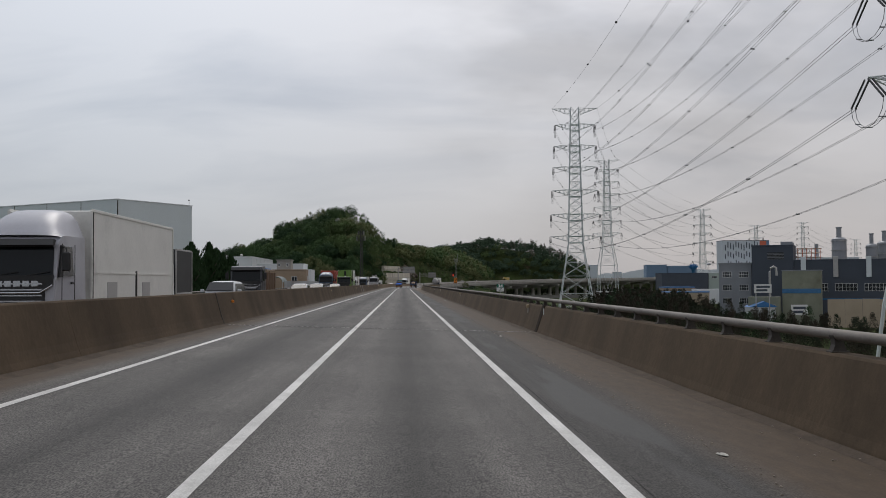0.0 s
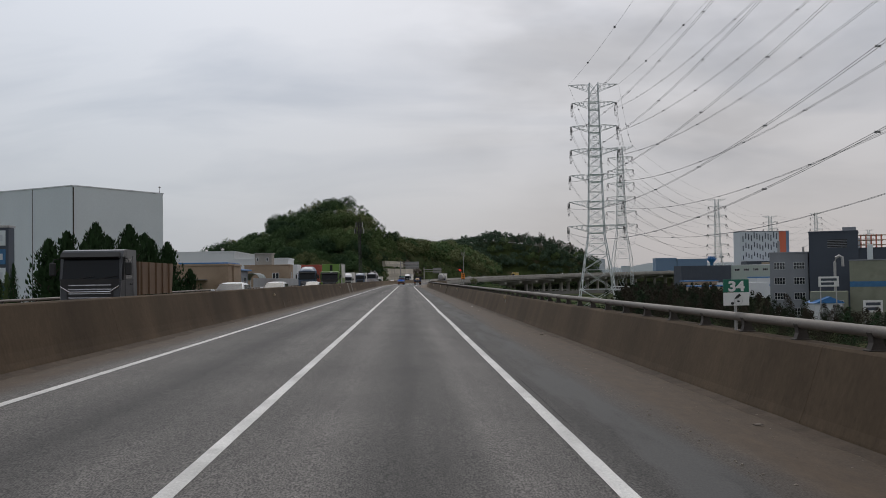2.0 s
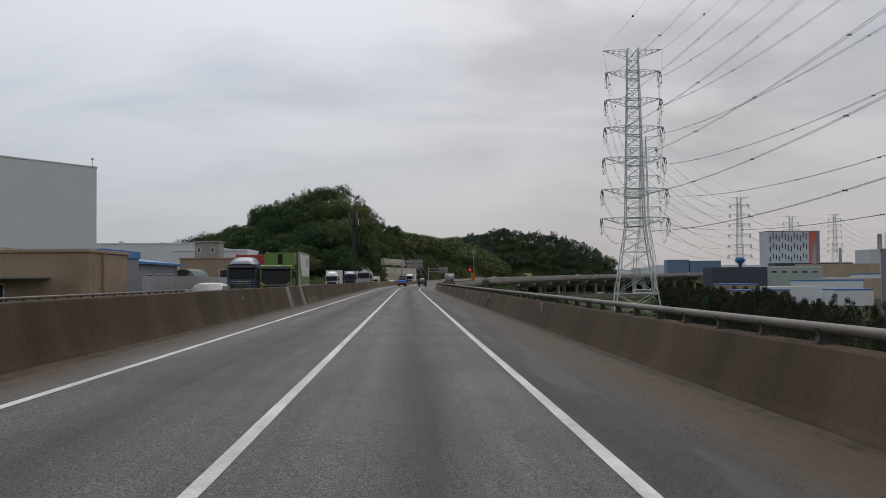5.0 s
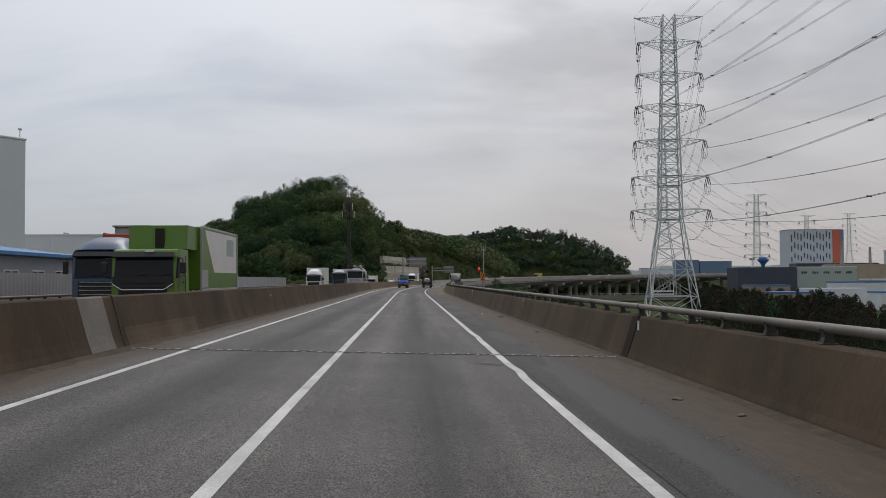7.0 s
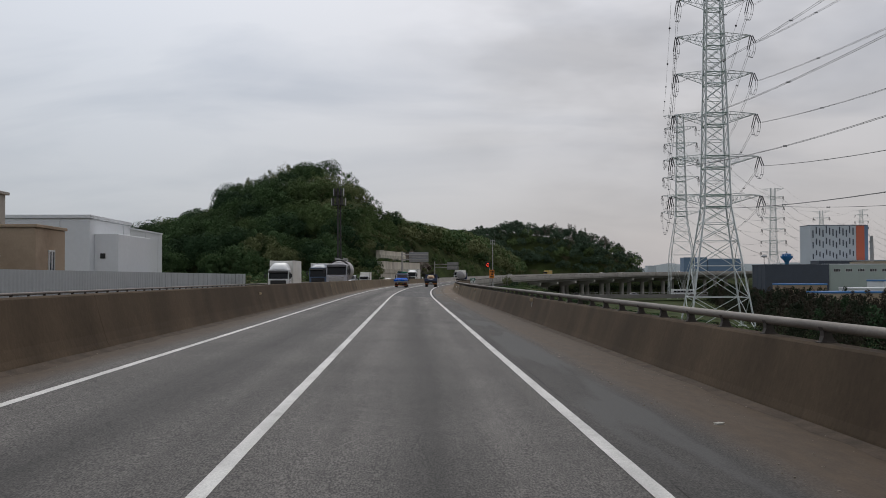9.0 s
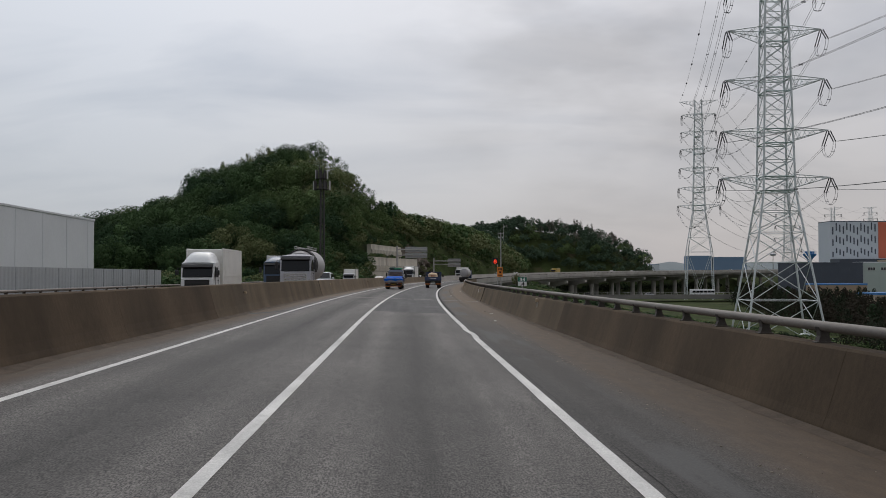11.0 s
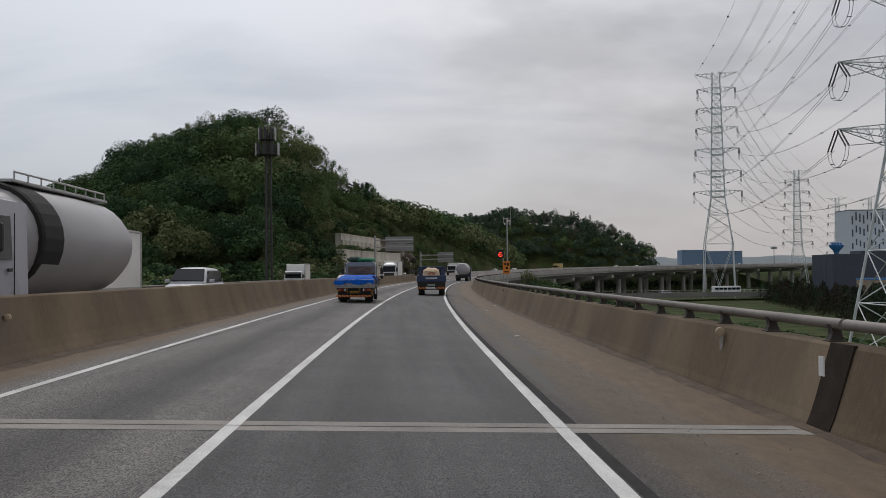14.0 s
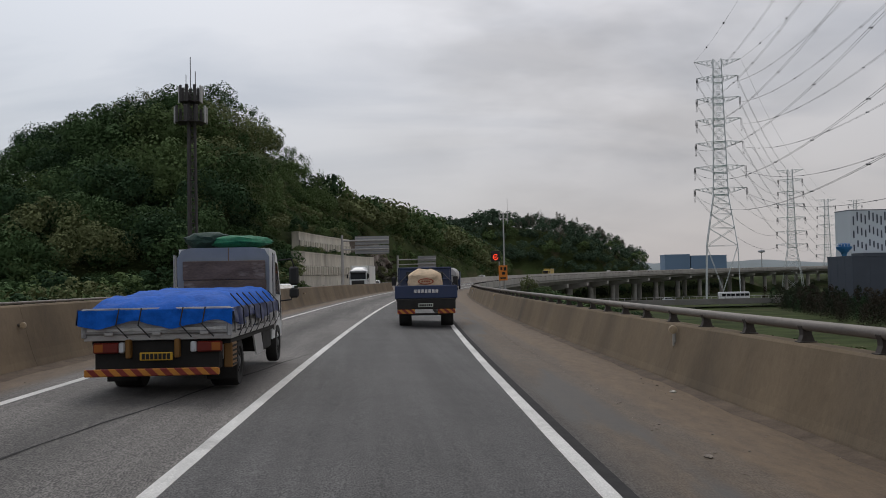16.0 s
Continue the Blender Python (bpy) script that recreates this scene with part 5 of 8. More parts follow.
for x, y, r, zt in ((135.5, 300, 2.2, 14.5), (145.8, 300, 1.7, 12.5), (151.5, 303, 2.2, 13.5), (164, 300, 2.4, 14.0), (158, 312, 0.8, 17.0)):
    tk = thing("silo", "grey cylindrical steel process tank above the factory roof", "tank", place(x, y), "process tanks")
    sh = Shape()
    sh.lathe((0, 0, 0), "z", [(-10, r), (zt, r), (zt + 0.5, r * 0.7), (zt + 0.6, r * 0.35), (zt + 3.4, r * 0.35), (zt + 3.5, r * 0.42), (zt + 3.8, r * 0.42)], 22)
    part("shell", sh, M_TANK, tk, smooth=True)
    for zz in (zt - 0.6, zt - 3.5):
        ring = Shape()
        ring.lathe((0, 0, 0), "z", [(zz, r + 0.02), (zz, r + 0.3), (zz + 0.12, r + 0.3), (zz + 0.12, r + 0.02)], 22)
        part("gallery", ring, M_STEEL, tk)
fr = thing("pipe_rack", "orange-brown steel frame with pipes on the factory roof", "pipe rack", place(112.5, 276))
for i in range(6):
    for j in range(2):
        sh = Shape()
        sh.box(i * 1.3, i * 1.3 + 0.15, j * 3, j * 3 + 0.15, 7.5, 11.0)
        part("column", sh, M_RED_CLAD, fr)
for z in (8.4, 9.6, 10.8):
    sh = Shape()
    sh.rod((-0.3, 0.1, z), (7.0, 0.1, z), 0.12, 6)
    sh.rod((-0.3, 3.0, z), (7.0, 3.0, z), 0.12, 6)
    part("beam", sh, M_TAN, fr)

o1 = building("olive and cream warehouse block with stained walls", place(98.8, 253, -0.45), 9.5, 8, -10.5, 4.2, M_OLIVE_WALL, "warehouse", M_GREY_WALL, 0.25)
sh = Shape()
sh.box(0, 9.5, -0.06, 0, -1.6, -0.4)
part("band", sh, M_BLUE_PANEL, o1, "blue stripe")
sh = Shape()
sh.box(-8.2, -0.4, -4, 2, -10.5, -2.5, 0.05)
part("annex", sh, M_OLIVE_WALL, o1)
for k in range(3):
    window(o1, -7.5 + 2.4 * k, -6.0, 1.4, 1.5, y=-4.05)
sh = Shape()
sh.tube([(-3, -0.5, -2.5), (-3, -0.5, 4.0), (-2.7, -0.5, 5.0), (-2.0, -0.5, 5.4), (-1.4, -0.5, 5.0), (-1.3, -0.5, 3.0)], 0.3, 12)
part("vent_pipe", sh, M_STEEL, o1, "swan-neck steel ventilation pipe", smooth=True)
for x, y, w, h, z in ((89.6, 248, 4.5, 2.2, -1.4), (97.5, 244, 4.2, 2.6, -7.0)):
    bd = thing("signboard", "white signboard with dark unreadable lettering", "sign", place(x, y), "factory signboards")
    sh = Shape()
    sh.box(0, w, 0, 0.2, z, z + h, 0.03)
    part("board", sh, M_WHITE, bd)
    for sx in (0.4, w - 0.6):
        leg = Shape()
        leg.box(sx, sx + 0.2, 0.2, 0.4, -10.5, z + h)
        part("post", leg, M_STEEL, bd)
    for k in range(2):
        sh = Shape()
        sh.box(0.5, w - 0.5 - 0.6 * k, -0.03, 0.0, z + h * (0.58 - 0.4 * k), z + h * (0.82 - 0.4 * k))
        part("lettering", sh, M_NAVY, bd)
gw = building("small white gabled shed with a blue roof", place(89.5, 250), 6.5, 5, -10.5, -5.2, M_WHITE_CLAD, "shed", M_WHITE_CLAD, 0.1)
sh = Shape()
sh.prism([(-0.3, -5.08), (6.8, -5.08), (3.25, -3.6)], -0.3, 5.3, "y")
part("gable_roof", sh, M_BLUE_ROOF, gw)
bf = thing("site_fence", "long beige sheet fence round a yard", "fence", place(105.5, 241, -0.45))
for k in range(14):
    sh = Shape()
    sh.box(4 * k, 4 * k + 3.96, 0, 0.12, -10.8, -3.0 + 0.08 * (k % 3), 0.01)
    part("panel", sh, M_BEIGE, bf)

# pale tower block with dark slots and an orange stripe
tw = building("pale blue-grey tower block with dark slots and an orange stripe", place(277.5, 838), 40.5, 18, 5, 36.6, M_HAZE_GREY, "tower block", M_NAVY, 0.5)
for i in range(13):
    for k in range(3):
        z = 13.4 + 7.4 * k + ((i * 5) % 7) * 0.5
        sh = Shape()
        sh.box(1.5 + i * 2.35, 2.35 + i * 2.35, -0.08, 0.02, z, z + 3.6 + ((i * 3 + k) % 3) * 0.7)
        part("slot", sh, M_NAVY, tw)
sh = Shape()
sh.box(32.2, 38.0, -0.3, 0.0, 12.5, 36.5)
part("stripe", sh, M_RED_CLAD, tw, "orange-red facade stripe")
sh = Shape()
sh.box(38.05, 40.6, -0.15, 18.1, 12.5, 36.55)
part("stripe", sh, M_HAZE_BLUE, tw)
building("dark grey lower block at the foot of the tower", place(276.5, 822), 60, 14, -10, 12.0, M_NAVY, roof=M_HAZE_GREY, ribs=8)
building("dark low factory with a flat roof", place(165.3, 620, -0.05), 29.5, 20, -10, 6.7, M_NAVY, "factory", M_NAVY, 0.4, ribs=6)
lf = building("pale green low factory hall", place(195.5, 620, -0.05), 30, 22, -10, 6.9, M_PALE_GREEN, "factory", M_WHITE_CLAD, 0.4, ribs=7)
for k in range(5):
    window(lf, 2 + 5.6 * k, 3.6, 3.2, 1.4, panes=3)
for x, y, w, d, z, mt, rf, lab in (
        (128, 470, 20, 14, -3.8, M_BEIGE, M_BLUE_ROOF, "low beige shed with a blue roof"), (152, 500, 22, 14, -3.0, M_WHITE_CLAD, M_WHITE_CLAD, "low plain white shed"),
        (182, 540, 28, 16, -0.5, M_WHITE_CLAD, M_BLUE_ROOF, "white shed with a blue roof"), (212, 575, 24, 14, 0.5, M_BEIGE, M_WHITE_CLAD, "low beige factory shed"),
        (245, 610, 30, 20, 2.5, M_WHITE_CLAD, M_BLUE_ROOF, "white hall with a blue roof"), (250, 700, 46, 20, 9.0, M_BEIGE, M_BEIGE, "beige flat-roofed plant building"),
        (310, 740, 40, 24, 19.0, M_HAZE_GREY, M_HAZE_GREY, "pale grey plant block"), (150, 560, 18, 12, -2.0, M_TAN, M_BLUE_ROOF, "tan shed with a blue roof"),
        (170, 480, 16, 12, -4.0, M_WHITE_CLAD, M_BLUE_ROOF, "small white shed with a blue roof"), (222, 520, 30, 16, 0.0, M_GREY_CLAD, M_WHITE_CLAD, "low grey factory shed")):
    building(lab, place(x, y, -0.05), w, d, -10.5, z, mt, "shed", rf, 0.6, ribs=5.5)
for x, y, zt, r in ((262, 716, 24, 1.2), (282, 722, 20, 1.0), (322, 750, 30, 2.0), (338, 756, 27, 1.6)):
    sk = thing("plant_stack", "slim steel plant chimney", "chimney", place(x, y), "plant chimneys")
    sh = Shape()
    sh.lathe((0, 0, 0), "z", [(-10, r), (zt * 0.7, r * 0.85), (zt, r * 0.7), (zt + 0.3, r * 0.8)], 14)
    part("shaft", sh, M_TANK, sk, smooth=True)
building("distant long blue factory hall", place(374, 1490, -0.1), 31, 30, -10, 27.0, M_HAZE_BLUE, "factory", M_HAZE_BLUE, 0.6, ribs=9)
building("distant grey-blue factory hall", place(406, 1487, -0.1), 44, 30, -10, 25.2, M_HAZE_BLUE, "factory", M_HAZE_BLUE, 0.6, ribs=9)
for k in range(7):
    building("distant pale grey refinery block", place(170 + 26 * k, 1500 + 30 * (k % 3)), 12, 12, -10, 12 + (k * 7) % 19, M_HAZE_GREY, "factory", M_HAZE_BLUE, 0.6)

# water tower
wt = thing("water_tower", "white and blue mushroom-shaped water tower", "water tower", place(218.8, 730.7))
sh = Shape()
sh.lathe((0, 0, 0), "z", [(-10, 1.3), (9.3, 1.1), (10.4, 1.5)], 20)
part("shaft", sh, M_BLUE_PANEL, wt, smooth=True)
sh = Shape()
sh.lathe((0, 0, 0), "z", [(10.403, 1.5), (12.4, 3.4), (13.2, 3.5), (13.3, 2.6), (14.6, 2.6), (14.8, 0.3)], 28)
part("bowl", sh, M_BLUE_ROOF, wt, smooth=True)

sh = Shape()
sh.lathe((0, 0, 0), "z", [(-1.0, 1.26), (-1.0, 1.32), (4.5, 1.28), (4.5, 1.2)], 20)
part("band", sh, M_WHITE, wt, "white painted band", smooth=True)
sh = Shape()
for a_ in range(16):
    c, s_ = 3.4 * math.cos(a_ * math.pi / 8), 3.4 * math.sin(a_ * math.pi / 8)
    sh.rod((c, s_, 13.2), (c, s_, 14.3), 0.06, 4)
sh.tube([(3.4 * math.cos(a_ * math.pi / 12), 3.4 * math.sin(a_ * math.pi / 12), 14.3) for a_ in range(25)], 0.07, 5)
part("railing", sh, M_WHITE, wt)

# lower road that passes behind the towers
lowr = structure(new("lower_road"), "lower road on a low dark embankment wall")
sh = Shape()
sh.box(-60, 170, 640, 654, -8.6, -7.9, 0.1)
part("slab", sh, M_CONCRETE_DARK, lowr)
sh = Shape()
sh.box(-60, 170, 639.6, 639.95, -8.9, -6.9, 0.05)
part("parapet", sh, M_CONCRETE_DARK, lowr)
for k in range(46):
    sh = Shape()
    sh.box(40 + 2.6 * k, 40.14 + 2.6 * k, 639.7, 639.84, -6.9, -6.1)
    part("rail_post", sh, M_STEEL, lowr)
sh = Shape()
sh.rod((40, 639.77, -6.1), (160, 639.77, -6.1), 0.06, 6)
part("rail", sh, M_STEEL, lowr)
lamp = thing("high_mast_lamp", "tall mast with a crown of floodlights", "lamp mast", place(389, 1230))
sh = Shape()
sh.rod((0, 0, -10), (0, 0, 24), 0.45, 8, 0.3)
part("mast", sh, M_CONCRETE_DARK, lamp)
sh = Shape()
sh.lathe((0, 0, 0), "z", [(22.0, 0.6), (22.6, 3.2), (24.2, 3.2), (25.2, 0.6)], 12)
part("lamp_crown", sh, M_TANK, lamp)

# far hills, hazy only through their grey-blue colour
for x0, x1, y, h in ((380, 800, 2300, 40), (560, 1500, 2900, 55), (-900, -120, 2400, 40)):
    sh = Shape()
    n = 60
    ridge = [(x0 + (x1 - x0) * i / n, h * math.sin(math.pi * i / n) ** 0.7 * (0.7 + 0.45 * noise.noise((i * 0.13, y * 0.01, 0)))) for i in range(n + 1)]
    for i, (x, z) in enumerate(ridge):
        sh.v += [(x, y - 220, -12), (x, y, max(-11.0, z)), (x, y + 300, -12)]
        if i:
            k = 3 * (i - 1)
            sh.f += [(k, k + 3, k + 4, k + 1), (k + 1, k + 4, k + 5, k + 2)]
    structure(part("backdrop_hill", sh, M_LANDMASS, smooth=True), "distant hazy wooded ridge")

# ---- vehicles ----
def paint(name, base, rough=0.35, dirt=True):
    return material(name, base, rough, 0.0, vary=0.05, scale=0.8, fine=12, dirt=tuple(0.55 * c + 0.03 for c in base) if dirt else None, dirt_at=(0.55, 0.85))


M_SILVER = paint("silver_truck_paint", (0.42, 0.42, 0.46))
M_CARGO_WHITE = paint("cargo_box_white", (0.74, 0.73, 0.69), 0.5)
M_CAB_WHITE = paint("cab_white", (0.7, 0.71, 0.71))
M_CAB_GRAPHITE = paint("cab_graphite", (0.06, 0.064, 0.072))
M_CAB_NAVY = paint("cab_navy", (0.02, 0.035, 0.09))
M_CAB_GREEN = paint("cab_green", (0.1, 0.2, 0.016))
M_CAB_BLUE = paint("cab_steel_blue", (0.06, 0.1, 0.17))
M_CONTAINER = paint("container_red", (0.4, 0.07, 0.04), 0.6)
M_BROWN = paint("dump_body_brown", (0.16, 0.1, 0.06), 0.7)
M_CAR_SILVER = paint("car_silver", (0.5, 0.52, 0.54), 0.3, False)
M_CAR_WHITE = paint("car_white", (0.72, 0.73, 0.73), 0.3, False)
M_TANKER = paint("tanker_brushed", (0.34, 0.33, 0.33), 0.4)
M_YELLOW = paint("truck_yellow", (0.45, 0.32, 0.06), 0.5)
M_LAMP_RED = material("tail_lamp_red", (0.14, 0.013, 0.008), 0.3, vary=0.05)
M_LAMP_AMBER = material("amber_lamp", (0.3, 0.09, 0.012), 0.3, vary=0.05)
M_LAMP_CLEAR = material("clear_lamp", (0.55, 0.57, 0.6), 0.15, vary=0.05)
M_CHROME = material("chrome_trim", (0.6, 0.6, 0.62), 0.2, 0.9, vary=0.04)
M_CHASSIS = material("dirty_chassis", (0.02, 0.0185, 0.017), 0.9, vary=0.25, scale=3)
M_SCREEN = material("tinted_windscreen", (0.012, 0.014, 0.016), 0.12, vary=0.05, spec=0.22)
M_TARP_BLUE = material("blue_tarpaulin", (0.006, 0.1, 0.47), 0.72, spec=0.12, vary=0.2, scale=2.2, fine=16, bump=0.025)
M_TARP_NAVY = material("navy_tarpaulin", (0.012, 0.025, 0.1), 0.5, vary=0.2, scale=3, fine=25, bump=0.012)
M_NET_GREEN = material("green_net", (0.01, 0.15, 0.075), 0.8, vary=0.3, scale=12, fine=60, bump=0.02)
M_NET_DARK = material("dark_green_net", (0.012, 0.04, 0.03), 0.85, vary=0.3, scale=12, fine=60, bump=0.02)
M_PLYWOOD = material("weathered_plywood", (0.12, 0.088, 0.075), 0.9, vary=0.35, scale=2.2, fine=18, dirt=(0.3, 0.26, 0.235), dirt_at=(0.53, 0.66), stretch=(0.7, 1, 2.2))
M_BULKHEAD = material("grey_bulkhead_steel", (0.22, 0.25, 0.29), 0.6, 0.2, vary=0.08)
M_ALU = material("worn_aluminium_side", (0.36, 0.36, 0.36), 0.6, 0.2, vary=0.2, scale=2, dirt=(0.13, 0.12, 0.11), dirt_at=(0.46, 0.7))
M_RIDGE = material("pale_aluminium_ridge", (0.55, 0.55, 0.54), 0.5, 0.2, vary=0.15, scale=3, dirt=(0.2, 0.19, 0.17), dirt_at=(0.5, 0.75))
M_RIM_DIRTY = material("dirty_rim", (0.1, 0.1, 0.1), 0.7, 0.3, vary=0.25, scale=6)
M_SACK = material("pale_woven_sack", (0.66, 0.5, 0.34), 0.85, vary=0.16, scale=5, fine=40, bump=0.03)
M_PRINT_RED = material("red_print", (0.35, 0.07, 0.03), 0.7, vary=0.1)
M_PLATE_Y = material("yellow_number_plate", (0.55, 0.33, 0.02), 0.5, vary=0.04)
M_PLATE_G = material("pale_number_plate", (0.45, 0.47, 0.42), 0.5, vary=0.04)
M_CRATE = material("amber_plastic_crate", (0.17, 0.08, 0.013), 0.5, vary=0.1)


def chevron_material(name, a, b, scale):
    """Slanted warning stripes in two colours, of real-world width."""
    m = material(name, a, 0.5, vary=0.08)
    n, l = m.node_tree.nodes, m.node_tree.links
    was = n["Principled BSDF"].inputs["Base Color"].links[0].from_socket
    tc, sep, add, mod, gt, mix = n.new("ShaderNodeTexCoord"), n.new("ShaderNodeSeparateXYZ"), n.new("ShaderNodeMath"), n.new("ShaderNodeMath"), n.new("ShaderNodeMath"), n.new("ShaderNodeMixRGB")
    l.new(tc.outputs["Object"], sep.inputs[0])
    add.operation, mod.operation, gt.operation = "ADD", "PINGPONG", "GREATER_THAN"
    l.new(sep.outputs["X"], add.inputs[0])
    l.new(sep.outputs["Z"], add.inputs[1])
    l.new(add.outputs[0], mod.inputs[0])
    mod.inputs[1].default_value = scale
    l.new(mod.outputs[0], gt.inputs[0])
    gt.inputs[1].default_value = scale / 2
    l.new(gt.outputs[0], mix.inputs["Fac"])
    l.new(was, mix.inputs["Color1"])
    mix.inputs["Color2"].default_value = (*b, 1)
    l.new(mix.outputs[0], n["Principled BSDF"].inputs["Base Color"])
    return m


M_STRIPES = chevron_material("warning_stripes", (0.5, 0.2, 0.025), (0.2, 0.022, 0.014), 0.115)


def wheel(th, x, y, r, w, hub=M_STEEL):
    """A road wheel standing on z = 0 with its outside at x; the rim is its part."""
    d = 1 if x > 0 else -1
    sh = Shape()
    sh.lathe((x, y, r), "x", [(-d * w, r * 0.62), (-d * w, r * 0.94), (-d * (w - 0.04), r), (-d * 0.05, r), (0, r * 0.94), (0, r * 0.64), (-d * 0.03, r * 0.6)], 24)
    tyre = part("wheel", sh, M_RUBBER, th, "dark rubber tyre", smooth=True)
    rim = Shape()
    rim.lathe((x, y, r), "x", [(-d * 0.05, r * 0.6), (-d * 0.1, r * 0.5), (-d * 0.06, r * 0.26), (-d * 0.01, r * 0.22), (d * 0.01, r * 0.1)], 20)
    part("rim", rim, hub, tyre, smooth=True)
    for k in range(8):
        a = math.pi * k / 4
        nut = Shape()
        nut.rod((x - d * 0.06, y + 0.36 * r * math.cos(a), r + 0.36 * r * math.sin(a)), (x - d * 0.02, y + 0.36 * r * math.cos(a), r + 0.36 * r * math.sin(a)), 0.025, 6)
        part("nut", nut, M_CHASSIS, tyre)
    return tyre


def bar_text(th, x0, x1, y, z0, z1, count, mat, name="lettering"):
    """Unreadable writing: plain bars of the letters' size on a face that looks to -y."""
    w = (x1 - x0) / count
    for k in range(count):
        sh = Shape()
        sh.box(x0 + w * (k + 0.12), x0 + w * (k + 0.88), y - 0.006, y, z0, z1)
        part(name, sh, mat, th)


def cab(th, w, z0, z1, length, mat, grille=M_BLACK, slats=5, visor=True, fairing=0.0, lamp_z=None, mask=False):
    """A forward-control lorry cab: its front at y = 0 looks to -y."""
    h = w / 2
    mid = z0 + 0.52 * (z1 - z0)
    body = Shape()
    side = [(0.1, z0), (0.0, z0 + 0.25), (0.02, mid - 0.05), (0.1, mid), (0.24, z1 - 0.28), (0.42, z1 - 0.05), (0.7, z1), (length, z1), (length, z0 + 0.1)]
    body.prism(side, -h, h, "x")
    # round the corners in plan
    body.v = [(x * (1 - 0.1 * max(0.0, 1 - y / 0.35) ** 2) * (1 - 0.04 * max(0.0, (z - mid) / (z1 - mid))), y, z) for x, y, z in body.v]
    part("body", body, mat, th, smooth=False)
    glass = Shape()
    k = 0.9
    a, b = (0.075, mid + 0.04), (0.225, z1 - 0.34)
    glass.add([(-h * 0.87, a[0] - 0.02, a[1]), (h * 0.87, a[0] - 0.02, a[1]), (h * 0.86, b[0] - 0.02, b[1]), (-h * 0.86, b[0] - 0.02, b[1]),
               (-h * 0.87, a[0] + 0.05, a[1]), (h * 0.87, a[0] + 0.05, a[1]), (h * 0.86, b[0] + 0.05, b[1]), (-h * 0.86, b[0] + 0.05, b[1])],
              [(0, 1, 2, 3), (4, 7, 6, 5), (0, 4, 5, 1), (1, 5, 6, 2), (2, 6, 7, 3), (3, 7, 4, 0)])
    ws = part("windscreen", glass, M_SCREEN, th, "dark windscreen")
    for sx in (-0.45, 0.25):
        wp = Shape()
        wp.rod((sx * h, a[0] - 0.05, a[1] + 0.01), (sx * h + 0.55 * h, a[0] - 0.035, a[1] + 0.12), 0.015, 5)
        part("wiper", wp, M_BLACK, ws)
    g = Shape()
    g.box(-h * 0.72, h * 0.72, -0.03, 0.03, z0 + 0.42, mid - 0.12, 0.02)
    gr = part("grille", g, grille, th)
    n = max(2, slats)
    for i in range(n):
        z = z0 + 0.48 + (mid - 0.66 - z0) * i / (n - 1)
        sl = Shape()
        sl.box(-h * 0.66, h * 0.66, -0.055, -0.028, z - 0.025, z + 0.025, 0.008)
        part("slat", sl, M_CHROME if slats > 4 else M_CHASSIS, gr)
    if mask:
        mk = Shape()
        mk.prism([(-h * 0.9, mid + 0.06), (h * 0.9, mid + 0.06), (h * 0.9, mid - 0.2), (h * 0.62, mid - 0.42), (-h * 0.62, mid - 0.42), (-h * 0.9, mid - 0.2)], -0.045, 0.05, "y")
        part("front_mask", mk, M_BLACK, th, "black panel under the windscreen")
        tr = Shape()
        tr.tube([(-h * 0.9, -0.05, mid - 0.22), (-h * 0.62, -0.06, mid - 0.44), (h * 0.62, -0.06, mid - 0.44), (h * 0.9, -0.05, mid - 0.22)], 0.025, 6)
        part("trim_bar", tr, M_CHROME, th)
        for sx in (-1, 1):
            pl = Shape()
            pl.prism([(0.2, mid), (0.42, mid), (0.55, z1 - 0.3), (0.34, z1 - 0.3)], sx * h * 0.9, sx * (h + 0.006), "x")
            part("pillar", pl, M_BLACK, th, "black windscreen pillar")
    lz = lamp_z or z0 + 0.32
    bm = Shape()
    bm.box(-h * 1.0, h * 1.0, -0.07, 0.3, z0 - 0.05, z0 + 0.36, 0.07)
    bump = part("bumper", bm, mat, th)
    for sx in (-1, 1):
        lp = Shape()
        lp.box(sx * h * 0.62, sx * h * 0.96, -0.1, -0.05, lz - 0.13, lz + 0.09, 0.03)
        part("headlight", lp, M_LAMP_CLEAR, bump, "clear headlight")
        sw = Shape()
        sw.add([(sx * (h + 0.004), 0.42, mid + 0.05), (sx * (h + 0.004), min(1.35, length - 0.25), mid + 0.05), (sx * (h * 0.975 + 0.01), min(1.3, length - 0.28), z1 - 0.32), (sx * (h * 0.975 + 0.01), 0.52, z1 - 0.32)], [(0, 1, 2, 3)])
        sw.add([(v[0] - sx * 0.05, v[1], v[2]) for v in sw.v[:4]], [(3, 2, 1, 0)])
        part("side_window", sw, M_SCREEN, th)
        dr = Shape()
        for p, q in (((0.36, z0 + 0.25), (0.36, z1 - 0.25)), ((min(1.45, length - 0.15), z0 + 0.25), (min(1.45, length - 0.15), z1 - 0.25)), ((0.36, z0 + 0.25), (min(1.45, length - 0.15), z0 + 0.25))):
            dr.rod((sx * (h + 0.002), *p), (sx * (h + 0.002), *q), 0.012, 4)
        part("door_seam", dr, M_CHASSIS, th)
        hd = Shape()
        hd.box(sx * (h - 0.01), sx * (h + 0.035), 1.1, 1.3, mid - 0.2, mid - 0.13, 0.01)
        part("door_handle", hd, M_BLACK, th)
        arm = Shape()
